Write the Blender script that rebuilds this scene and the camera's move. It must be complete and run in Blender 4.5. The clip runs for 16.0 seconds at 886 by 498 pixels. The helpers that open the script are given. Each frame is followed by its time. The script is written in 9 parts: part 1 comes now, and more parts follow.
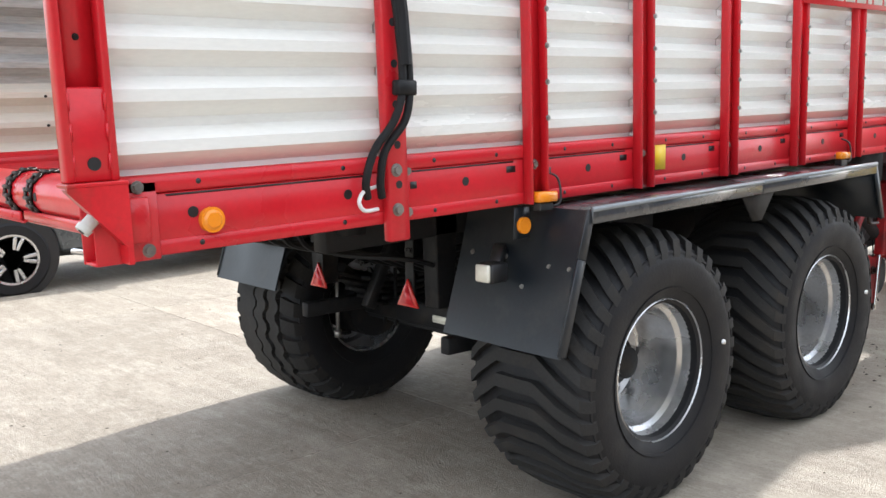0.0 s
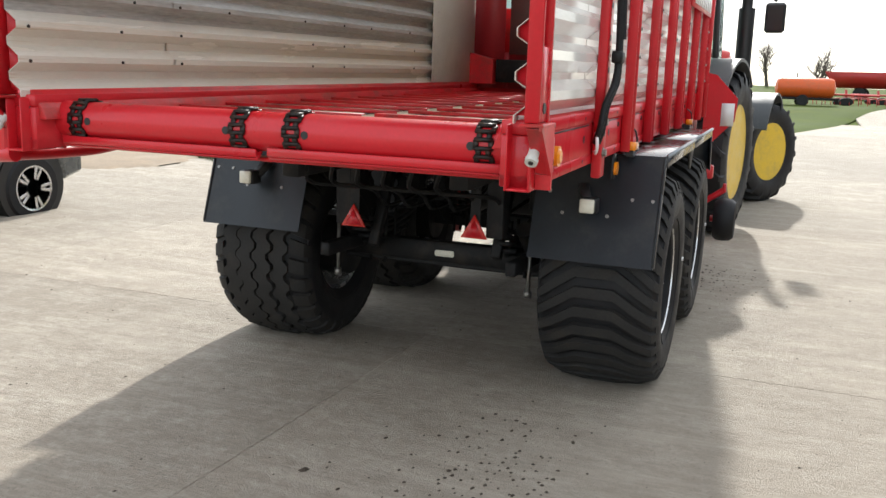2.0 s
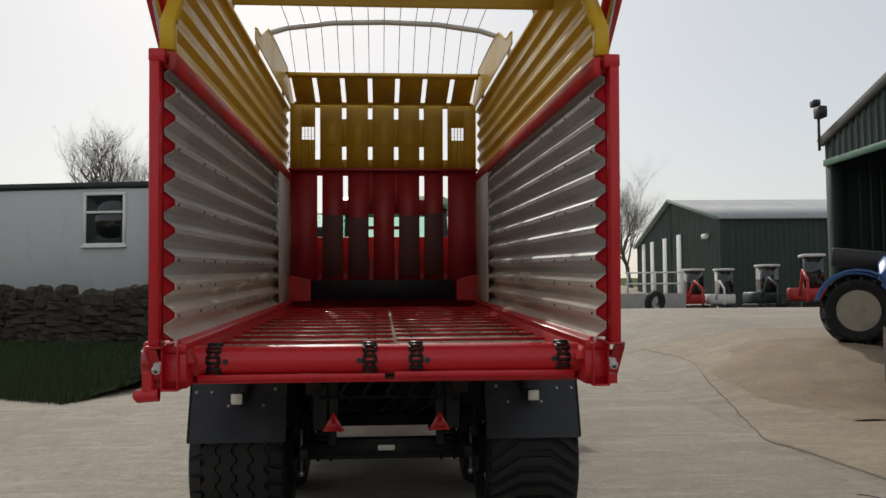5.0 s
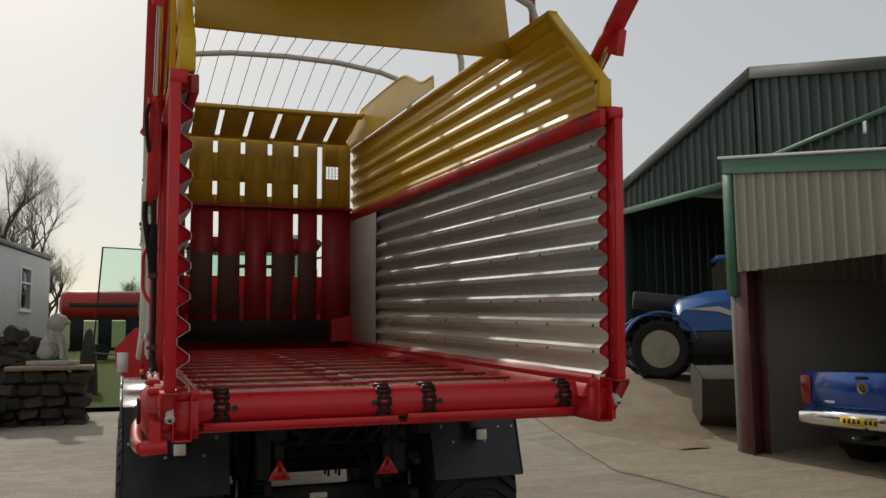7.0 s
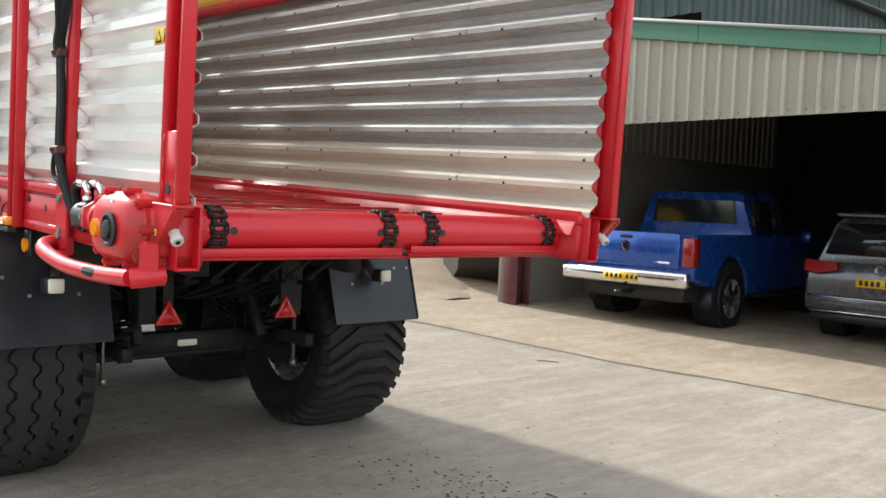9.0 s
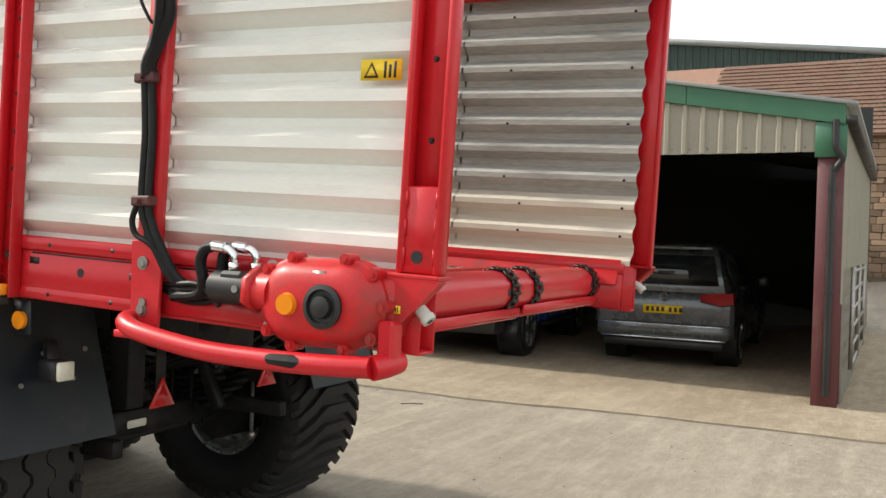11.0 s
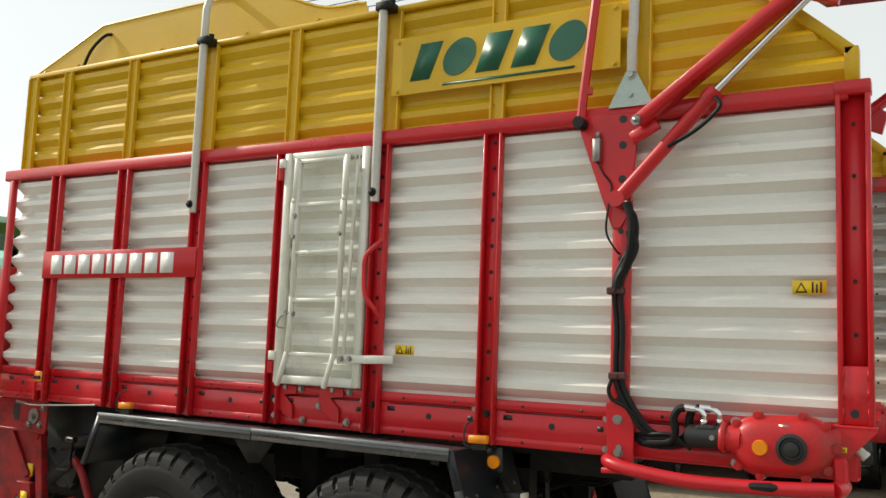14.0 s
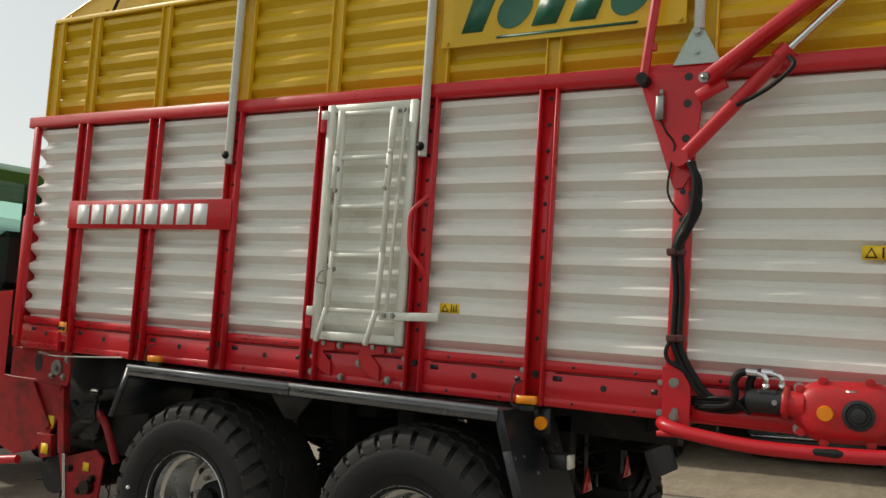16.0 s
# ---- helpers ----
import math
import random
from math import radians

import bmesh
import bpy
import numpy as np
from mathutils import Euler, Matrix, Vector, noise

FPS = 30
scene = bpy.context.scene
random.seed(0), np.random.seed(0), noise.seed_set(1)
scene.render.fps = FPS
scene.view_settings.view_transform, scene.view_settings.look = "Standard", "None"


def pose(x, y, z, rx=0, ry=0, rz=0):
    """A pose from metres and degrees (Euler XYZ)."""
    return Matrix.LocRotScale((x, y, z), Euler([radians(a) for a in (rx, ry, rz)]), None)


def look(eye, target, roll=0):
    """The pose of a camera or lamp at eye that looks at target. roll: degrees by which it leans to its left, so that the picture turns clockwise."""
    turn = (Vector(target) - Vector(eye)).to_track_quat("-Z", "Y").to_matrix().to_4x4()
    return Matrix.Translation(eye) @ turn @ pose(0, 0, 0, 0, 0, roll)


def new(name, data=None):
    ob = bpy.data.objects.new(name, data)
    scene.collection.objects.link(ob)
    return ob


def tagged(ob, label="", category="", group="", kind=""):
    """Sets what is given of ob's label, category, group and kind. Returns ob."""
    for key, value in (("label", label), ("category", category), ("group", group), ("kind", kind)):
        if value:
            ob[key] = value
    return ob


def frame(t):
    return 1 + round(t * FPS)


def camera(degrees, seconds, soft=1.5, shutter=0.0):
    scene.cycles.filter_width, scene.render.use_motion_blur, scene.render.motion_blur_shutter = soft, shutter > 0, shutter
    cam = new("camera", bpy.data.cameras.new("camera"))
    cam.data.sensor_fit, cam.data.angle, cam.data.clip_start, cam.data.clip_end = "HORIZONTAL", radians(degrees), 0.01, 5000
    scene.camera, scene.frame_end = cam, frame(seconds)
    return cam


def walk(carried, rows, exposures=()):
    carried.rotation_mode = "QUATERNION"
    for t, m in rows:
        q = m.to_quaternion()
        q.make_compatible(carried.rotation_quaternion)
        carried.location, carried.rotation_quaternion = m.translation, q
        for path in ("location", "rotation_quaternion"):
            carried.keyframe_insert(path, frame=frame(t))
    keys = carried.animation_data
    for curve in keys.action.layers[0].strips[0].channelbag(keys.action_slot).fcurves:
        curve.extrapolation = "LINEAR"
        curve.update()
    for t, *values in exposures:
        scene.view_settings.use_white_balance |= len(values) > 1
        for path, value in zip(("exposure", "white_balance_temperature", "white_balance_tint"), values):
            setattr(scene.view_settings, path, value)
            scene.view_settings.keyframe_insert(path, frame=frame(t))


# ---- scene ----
cam = camera(52.9, 16.0)
PATH = [
    (0, (-0.875, -3.556, 1.68), (0.449, -2.08, 1.418), -0.3),
    (0.5, (-1.44, -3.196, 1.672), (-0.052, -1.783, 1.395), 1.4),
    (1, (-1.896, -2.791, 1.633), (-0.328, -1.571, 1.403), -0.1),
    (1.5, (-2.389, -2.372, 1.617), (-0.64, -1.439, 1.347), 1.9),
    (2, (-2.864, -1.95, 1.614), (-1.02, -1.249, 1.283), 2.6),
    (2.5, (-3.36, -1.525, 1.646), (-1.458, -0.989, 1.339), 4.2),
    (3, (-3.824, -1.167, 1.665), (-1.896, -0.797, 1.284), 5.1),
    (3.5, (-4.138, -0.735, 1.641), (-2.19, -0.51, 1.25), 2.1),
    (4, (-4.543, -0.379, 1.701), (-2.56, -0.206, 1.509), 0.1),
    (4.5, (-4.611, -0.149, 1.735), (-2.611, -0.153, 1.753), -0.1),
    (4.7, (-4.604, -0.071, 1.754), (-2.606, -0.134, 1.821), -0.2),
    (6.8, (-4.335, 1.168, 1.733), (-2.44, 0.569, 1.956), -0.7),
    (7, (-4.297, 1.371, 1.757), (-2.425, 0.699, 1.966), -0.8),
    (7.5, (-3.961, 1.698, 1.706), (-2.172, 0.81, 1.812), -2.1),
    (8, (-3.667, 2.018, 1.645), (-1.974, 0.955, 1.62), -0.6),
    (8.5, (-3.32, 2.339, 1.621), (-1.715, 1.15, 1.527), 1.3),
    (9, (-2.871, 2.501, 1.589), (-1.38, 1.171, 1.487), 2.3),
    (9.2, (-2.66, 2.563, 1.583), (-1.223, 1.175, 1.5), 2.1),
    (11.3, (-0.977, 3.509, 1.658), (-0.164, 1.682, 1.665), 0.8),
    (11.5, (-0.829, 3.593, 1.662), (-0.07, 1.744, 1.688), 0.4),
    (12, (-0.451, 3.802, 1.669), (0.278, 1.94, 1.71), 1.5),
    (12.5, (-0.322, 4.207, 1.72), (0.401, 2.342, 1.749), 2.6),
    (13, (-0.357, 4.624, 1.727), (0.465, 2.803, 1.811), 1.1),
    (13.5, (-0.439, 5.024, 1.756), (0.515, 3.276, 1.933), 0.4),
    (14, (-0.384, 5.325, 1.793), (0.609, 3.608, 2.054), 0.2),
    (14.5, (-0.343, 5.499, 1.773), (0.614, 3.774, 2.101), 0.5),
    (15, (-0.326, 5.524, 1.762), (0.671, 3.821, 2.091), 1.3),
    (15.5, (-0.255, 5.523, 1.762), (0.726, 3.81, 2.082), 1.5),
    (16, (-0.051, 5.387, 1.716), (0.923, 3.652, 1.916), 1.8),
]
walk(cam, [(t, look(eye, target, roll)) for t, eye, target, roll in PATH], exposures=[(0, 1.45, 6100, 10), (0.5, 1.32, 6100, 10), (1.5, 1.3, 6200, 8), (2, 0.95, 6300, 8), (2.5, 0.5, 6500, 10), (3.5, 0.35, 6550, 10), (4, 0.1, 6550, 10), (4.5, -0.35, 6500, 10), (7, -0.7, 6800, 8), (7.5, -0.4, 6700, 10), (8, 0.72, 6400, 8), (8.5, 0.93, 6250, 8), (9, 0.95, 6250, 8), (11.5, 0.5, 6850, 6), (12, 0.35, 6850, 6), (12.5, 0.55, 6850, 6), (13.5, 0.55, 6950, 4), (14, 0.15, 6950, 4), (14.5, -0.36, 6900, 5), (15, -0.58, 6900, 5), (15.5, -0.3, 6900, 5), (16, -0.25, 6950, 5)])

# ---- world and sun ----
SUN_AZ, SUN_EL = math.atan2(1.0, 0.15), radians(36)
world = bpy.data.worlds.new("world")
scene.world = world
world.use_nodes = True
wn, wl = world.node_tree.nodes, world.node_tree.links
sky = wn.new("ShaderNodeTexSky")
sky.sky_type = "NISHITA"
sky.sun_disc = False
sky.sun_elevation, sky.sun_rotation = SUN_EL, SUN_AZ
sky.air_density, sky.dust_density, sky.ozone_density = 1.0, 1.6, 1.2
haze = wn.new("ShaderNodeMix")
haze.data_type = "RGBA"
haze.inputs["Factor"].default_value = 0.65
haze.inputs["B"].default_value = (6.5, 6.5, 6.4, 1)
wl.new(sky.outputs[0], haze.inputs["A"])
wl.new(haze.outputs["Result"], wn["Background"].inputs[0])
wn["Background"].inputs[1].default_value = 0.15
sun = new("sun", bpy.data.lights.new("sun", "SUN"))
sun.data.energy, sun.data.angle, sun.data.color = 2.6, radians(1.6), (1.0, 0.95, 0.88)
sun.matrix_world = look((math.sin(SUN_AZ) * math.cos(SUN_EL) * 50, math.cos(SUN_AZ) * math.cos(SUN_EL) * 50, math.sin(SUN_EL) * 50), (0, 0, 0))


# ---- materials ----
def mat(name, color, rough=0.5, metal=0.0, vary=0.15, scale=6.0, bump=0.0, bump_scale=60.0, dirt=None, dirt_amount=0.0, dirt_scale=2.0,
        coat=0.0, stretch=(1, 1, 1), spec=0.5, random_vary=0.0, rough_vary=0.1):
    """A surface with large and fine variation of tone, optional stains, fine relief and a clear coat."""
    m = bpy.data.materials.new(name)
    m.use_nodes = True
    n, l = m.node_tree.nodes, m.node_tree.links
    bs = n["Principled BSDF"]
    co = n.new("ShaderNodeTexCoord")
    mp = n.new("ShaderNodeMapping")
    mp.inputs["Scale"].default_value = stretch
    l.new(co.outputs["Object"], mp.inputs[0])
    big = n.new("ShaderNodeTexNoise")
    big.inputs["Scale"].default_value, big.inputs["Detail"].default_value = scale, 6
    fine = n.new("ShaderNodeTexNoise")
    fine.inputs["Scale"].default_value, fine.inputs["Detail"].default_value = bump_scale, 4
    for t in (big, fine):
        l.new(mp.outputs[0], t.inputs[0])
    add = n.new("ShaderNodeMath")
    add.operation = "ADD"
    l.new(big.outputs[0], add.inputs[0])
    l.new(fine.outputs[0], add.inputs[1])
    rng = n.new("ShaderNodeMapRange")
    rng.inputs[1].default_value, rng.inputs[2].default_value = 0.6, 1.4
    rng.inputs[3].default_value, rng.inputs[4].default_value = 1 - vary, 1 + vary
    l.new(add.outputs[0], rng.inputs[0])
    tone = rng.outputs[0]
    if random_vary:
        info = n.new("ShaderNodeObjectInfo")
        r2 = n.new("ShaderNodeMapRange")
        r2.inputs[3].default_value, r2.inputs[4].default_value = 1 - random_vary, 1 + random_vary
        l.new(info.outputs["Random"], r2.inputs[0])
        mul = n.new("ShaderNodeMath")
        mul.operation = "MULTIPLY"
        l.new(tone, mul.inputs[0])
        l.new(r2.outputs[0], mul.inputs[1])
        tone = mul.outputs[0]
    sc = n.new("ShaderNodeVectorMath")
    sc.operation = "SCALE"
    sc.inputs[0].default_value = color
    l.new(tone, sc.inputs["Scale"])
    out = sc.outputs[0]
    if dirt is not None:
        st = n.new("ShaderNodeTexNoise")
        st.inputs["Scale"].default_value, st.inputs["Detail"].default_value, st.inputs["Roughness"].default_value = dirt_scale, 9, 0.65
        l.new(mp.outputs[0], st.inputs[0])
        rd = n.new("ShaderNodeMapRange")
        rd.inputs[1].default_value, rd.inputs[2].default_value = 0.62 - 0.25 * dirt_amount, 0.78 - 0.1 * dirt_amount
        rd.inputs[4].default_value = min(1.0, dirt_amount * 1.4)
        l.new(st.outputs[0], rd.inputs[0])
        mx = n.new("ShaderNodeMix")
        mx.data_type = "RGBA"
        mx.inputs["B"].default_value = (*dirt, 1)
        l.new(rd.outputs[0], mx.inputs["Factor"])
        l.new(out, mx.inputs["A"])
        out = mx.outputs["Result"]
    l.new(out, bs.inputs["Base Color"])
    rr = n.new("ShaderNodeMapRange")
    rr.inputs[1].default_value, rr.inputs[2].default_value = 0.3, 0.7
    rr.inputs[3].default_value, rr.inputs[4].default_value = max(0.02, rough - rough_vary), min(1, rough + rough_vary)
    l.new(big.outputs[0], rr.inputs[0])
    l.new(rr.outputs[0], bs.inputs["Roughness"])
    bs.inputs["Metallic"].default_value = metal
    bs.inputs["Specular IOR Level"].default_value = spec
    bs.inputs["Coat Weight"].default_value = coat
    bs.inputs["Coat Roughness"].default_value = 0.08
    if bump:
        bp = n.new("ShaderNodeBump")
        bp.inputs["Strength"].default_value, bp.inputs["Distance"].default_value = bump, 0.01
        l.new(add.outputs[0], bp.inputs["Height"])
        l.new(bp.outputs[0], bs.inputs["Normal"])
    return m


def glass_mat(name, color, rough=0.02, alpha=None):
    m = bpy.data.materials.new(name)
    m.use_nodes = True
    bs = m.node_tree.nodes["Principled BSDF"]
    bs.inputs["Base Color"].default_value = (*color, 1)
    bs.inputs["Roughness"].default_value = rough
    bs.inputs["Transmission Weight"].default_value = 1.0
    bs.inputs["IOR"].default_value = 1.1 if alpha else 1.45
    return m


RED = mat("red_paint", (0.55, 0.013, 0.022), 0.34, vary=0.09, scale=3, coat=0.15, spec=0.4, dirt=(0.36, 0.03, 0.028), dirt_amount=0.35, bump=0.02)
RED_WORN = mat("worn_red_paint", (0.55, 0.014, 0.02), 0.42, vary=0.14, scale=4, coat=0.08, spec=0.4, dirt=(0.12, 0.05, 0.035), dirt_amount=0.55, dirt_scale=5, bump=0.04)
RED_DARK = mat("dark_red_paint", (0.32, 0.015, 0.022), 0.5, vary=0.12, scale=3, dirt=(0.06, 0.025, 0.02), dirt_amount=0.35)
WHITE = mat("white_panel_paint", (0.80, 0.79, 0.745), 0.20, vary=0.05, scale=1.5, coat=0.4, stretch=(0.5, 1, 2), dirt=(0.45, 0.41, 0.33), dirt_amount=0.18, dirt_scale=3)
WHITE_IN = mat("worn_white_lining", (0.72, 0.68, 0.60), 0.22, vary=0.08, scale=2, coat=0.4, stretch=(0.5, 1, 5), dirt=(0.50, 0.40, 0.27), dirt_amount=0.35, dirt_scale=2)
def rust_streaks(m):
    """Adds ochre rust streaks along a sheet, thickest at its worn rear end."""
    n, l = m.node_tree.nodes, m.node_tree.links
    bs = n["Principled BSDF"]
    old = bs.inputs["Base Color"].links[0].from_socket
    co = n.new("ShaderNodeTexCoord")
    mp = n.new("ShaderNodeMapping")
    mp.inputs["Scale"].default_value = (0.55, 0.0, 26.0)
    l.new(co.outputs["Object"], mp.inputs[0])
    t = n.new("ShaderNodeTexNoise")
    t.inputs["Scale"].default_value, t.inputs["Detail"].default_value = 1.0, 5
    l.new(mp.outputs[0], t.inputs[0])
    sep = n.new("ShaderNodeSeparateXYZ")
    l.new(co.outputs["Object"], sep.inputs[0])
    fade = n.new("ShaderNodeMapRange")
    fade.inputs[1].default_value, fade.inputs[2].default_value, fade.inputs[3].default_value, fade.inputs[4].default_value = 0.0, 1.3, 0.53, 0.72
    l.new(sep.outputs[0], fade.inputs[0])
    cut_ = n.new("ShaderNodeMath")
    cut_.operation = "SUBTRACT"
    l.new(t.outputs[0], cut_.inputs[0])
    l.new(fade.outputs[0], cut_.inputs[1])
    k = n.new("ShaderNodeMath")
    k.operation, k.use_clamp = "MULTIPLY", True
    k.inputs[1].default_value = 11.0
    l.new(cut_.outputs[0], k.inputs[0])
    mx = n.new("ShaderNodeMix")
    mx.data_type = "RGBA"
    mx.inputs["B"].default_value = (0.42, 0.22, 0.06, 1)
    l.new(k.outputs[0], mx.inputs["Factor"])
    l.new(old, mx.inputs["A"])
    l.new(mx.outputs["Result"], bs.inputs["Base Color"])


rust_streaks(WHITE_IN)
GALV = mat("polished_galvanised_steel", (0.45, 0.455, 0.445), 0.60, metal=0.25, vary=0.28, scale=3, stretch=(0.5, 1, 4), bump=0.06, bump_scale=30, dirt=(0.15, 0.14, 0.125), dirt_amount=0.3)
YELLOW = mat("yellow_paint", (0.66, 0.41, 0.015), 0.40, vary=0.07, scale=3, coat=0.05, spec=0.4, dirt=(0.42, 0.25, 0.03), dirt_amount=0.25)
# slightly darker and browner than the yellow of the sides
YELLOW_DIM = mat("dull_yellow_paint", (0.55, 0.35, 0.03), 0.42, vary=0.12, scale=3, dirt=(0.35, 0.22, 0.05), dirt_amount=0.4)
BLACKB = mat("blue_black_sheet", (0.010, 0.0135, 0.018), 0.38, spec=0.45, vary=0.2, scale=4, dirt=(0.06, 0.056, 0.05), dirt_amount=0.34, dirt_scale=4, bump=0.03)
FRAME = mat("dark_chassis_paint", (0.010, 0.010, 0.011), 0.6, spec=0.3, vary=0.3, scale=7, dirt=(0.05, 0.04, 0.03), dirt_amount=0.4, dirt_scale=6, bump=0.1)
RUBBER = mat("tyre_rubber", (0.009, 0.009, 0.0105), 0.6, spec=0.35, vary=0.2, scale=8, bump=0.12, bump_scale=90, dirt=(0.035, 0.03, 0.025), dirt_amount=0.25, dirt_scale=4)
RUBBER_WORN = mat("worn_tyre_rubber", (0.024, 0.023, 0.022), 0.75, spec=0.3, vary=0.25, scale=10, bump=0.12, bump_scale=80, dirt=(0.05, 0.042, 0.033), dirt_amount=0.45, dirt_scale=5)
RIM = mat("silver_rim_paint", (0.62, 0.62, 0.62), 0.27, metal=0.8, vary=0.1, scale=6, dirt=(0.22, 0.2, 0.17), dirt_amount=0.35, dirt_scale=5)
STEEL = mat("bare_steel", (0.34, 0.33, 0.31), 0.4, metal=0.9, vary=0.2, scale=20, dirt=(0.16, 0.12, 0.09), dirt_amount=0.35, dirt_scale=12)
CHROME = mat("chrome", (0.75, 0.76, 0.78), 0.12, metal=1.0, vary=0.04, rough_vary=0.04)
GREYTUBE = mat("grey_tube_paint", (0.56, 0.56, 0.52), 0.42, vary=0.1, scale=6, dirt=(0.3, 0.27, 0.2), dirt_amount=0.35)
CREAM = mat("cream_white_paint", (0.70, 0.70, 0.63), 0.36, vary=0.06, scale=4, dirt=(0.4, 0.37, 0.3), dirt_amount=0.3, dirt_scale=5)
HOSE = mat("black_rubber_hose", (0.007, 0.007, 0.008), 0.55, spec=0.3, vary=0.2, scale=20)
BLACK = mat("black_plastic", (0.015, 0.015, 0.016), 0.45, vary=0.2)
AMBER = mat("amber_plastic", (0.85, 0.27, 0.01), 0.25, vary=0.06, coat=0.3)
LAMPWHITE = mat("pale_lamp_lens", (0.75, 0.73, 0.62), 0.2, vary=0.1, coat=0.4)
REFRED = mat("red_reflector", (0.55, 0.02, 0.015), 0.3, vary=0.1, coat=0.3)
STICKER = mat("yellow_sticker", (0.85, 0.58, 0.02), 0.4, vary=0.05)
TEAL = mat("zinc_plate", (0.42, 0.5, 0.46), 0.42, metal=0.5, vary=0.15, scale=8, dirt=(0.3, 0.33, 0.28), dirt_amount=0.4)
SIGN_GREEN = mat("dark_green_lettering", (0.01, 0.11, 0.06), 0.4, vary=0.05)
SIGN_WHITE = mat("white_lettering", (0.75, 0.75, 0.74), 0.4, vary=0.04)
WOOD_PALE = mat("pale_worn_plank", (0.58, 0.50, 0.37), 0.75, vary=0.2, scale=5, stretch=(1, 12, 1), bump=0.1)
# grime plus the deep shade below the wagon's front, both in the colour
SHADEMUDRED = mat("shaded_grimy_red_paint", (0.30, 0.011, 0.013), 0.5, spec=0.35, vary=0.25, scale=5, dirt=(0.022, 0.014, 0.012), dirt_amount=0.62, dirt_scale=7, bump=0.06)
CHAIN = mat("oily_chain", (0.018, 0.014, 0.012), 0.4, metal=0.5, vary=0.3, scale=30, dirt=(0.16, 0.06, 0.03), dirt_amount=0.35, dirt_scale=30)
RUSTRED = mat("rusted_red_paint", (0.085, 0.022, 0.02), 0.6, vary=0.3, scale=5, dirt=(0.04, 0.028, 0.022), dirt_amount=0.5, dirt_scale=4)


def concrete_mat(name="yard_concrete", tint=(1.0, 1.0, 1.0)):
    """Brushed yard concrete: worn patches, fine broom lines, pits and dark stains."""
    m = bpy.data.materials.new(name)
    m.use_nodes = True
    n, l = m.node_tree.nodes, m.node_tree.links
    bs = n["Principled BSDF"]
    co = n.new("ShaderNodeTexCoord").outputs["Object"]

    def field(scale, detail, rough, stretch=(1, 1, 1), lo=0.3, hi=0.7, out0=0.0, out1=1.0, turn=0.0):
        mp = n.new("ShaderNodeMapping")
        mp.inputs["Scale"].default_value, mp.inputs["Rotation"].default_value = stretch, (0, 0, turn)
        l.new(co, mp.inputs[0])
        t = n.new("ShaderNodeTexNoise")
        t.inputs["Scale"].default_value, t.inputs["Detail"].default_value, t.inputs["Roughness"].default_value = scale, detail, rough
        l.new(mp.outputs[0], t.inputs[0])
        r = n.new("ShaderNodeMapRange")
        r.inputs[1].default_value, r.inputs[2].default_value, r.inputs[3].default_value, r.inputs[4].default_value = lo, hi, out0, out1
        l.new(t.outputs[0], r.inputs[0])
        return r.outputs[0]

    def mix(fac, x, y, blend="MIX"):
        k = n.new("ShaderNodeMix")
        k.data_type, k.blend_type = "RGBA", blend
        for sock, v in ((k.inputs["A"], x), (k.inputs["B"], y)):
            if isinstance(v, tuple):
                sock.default_value = (*v, 1)
            else:
                l.new(v, sock)
        if isinstance(fac, float):
            k.inputs["Factor"].default_value = fac
        else:
            l.new(fac, k.inputs["Factor"])
        return k.outputs["Result"]

    base = mix(field(0.45, 6, 0.6), (0.335, 0.285, 0.222), (0.43, 0.375, 0.30))
    base = mix(field(3.2, 9, 0.78, (1, 0.7, 1), 0.49, 0.6, 0, 0.8), base, (0.50, 0.445, 0.365))
    base = mix(field(1.1, 9, 0.68, (0.6, 1.3, 1), 0.54, 0.72, 0, 0.6), base, (0.245, 0.205, 0.158))
    base = mix(field(9, 7, 0.75, (1, 0.8, 1), 0.5, 0.62, 0, 0.5), base, (0.255, 0.216, 0.168))
    base = mix(field(14, 7, 0.75, (0.8, 1, 1), 0.52, 0.64, 0, 0.6), base, (0.52, 0.462, 0.38))
    base = mix(field(26, 5, 0.7, (2.2, 0.35, 1), 0.42, 0.62, 0, 0.5), base, (0.25, 0.213, 0.166))
    base = mix(field(70, 4, 0.75, (1, 1, 1), 0.54, 0.64, 0, 0.7), base, (0.20, 0.168, 0.13))
    base = mix(field(0.8, 10, 0.75, (1, 1, 1), 0.66, 0.74, 0, 0.55), base, (0.13, 0.108, 0.085))
    base = mix(field(0.16, 5, 0.6, (1, 1, 1), 0.45, 0.62, 0, 0.45), base, (0.29, 0.25, 0.20))
    base = mix(field(0.33, 8, 0.7, (2.4, 0.5, 1), 0.52, 0.66, 0, 0.4, 0.5), base, (0.50, 0.445, 0.37))
    base = mix(field(2.3, 7, 0.7, (2.6, 0.35, 1), 0.5, 0.66, 0, 0.38), base, (0.51, 0.452, 0.368))
    base = mix(field(1.7, 7, 0.7, (2.2, 0.3, 1), 0.55, 0.72, 0, 0.36, 0.06), base, (0.23, 0.193, 0.148))
    info = n.new("ShaderNodeObjectInfo")
    rr = n.new("ShaderNodeMapRange")
    rr.inputs[3].default_value, rr.inputs[4].default_value = 0.88, 1.06
    l.new(info.outputs["Random"], rr.inputs[0])
    sc = n.new("ShaderNodeVectorMath")
    sc.operation = "SCALE"
    l.new(base, sc.inputs[0])
    l.new(rr.outputs[0], sc.inputs["Scale"])
    l.new(mix(1.0, sc.outputs[0], tint, "MULTIPLY"), bs.inputs["Base Color"])
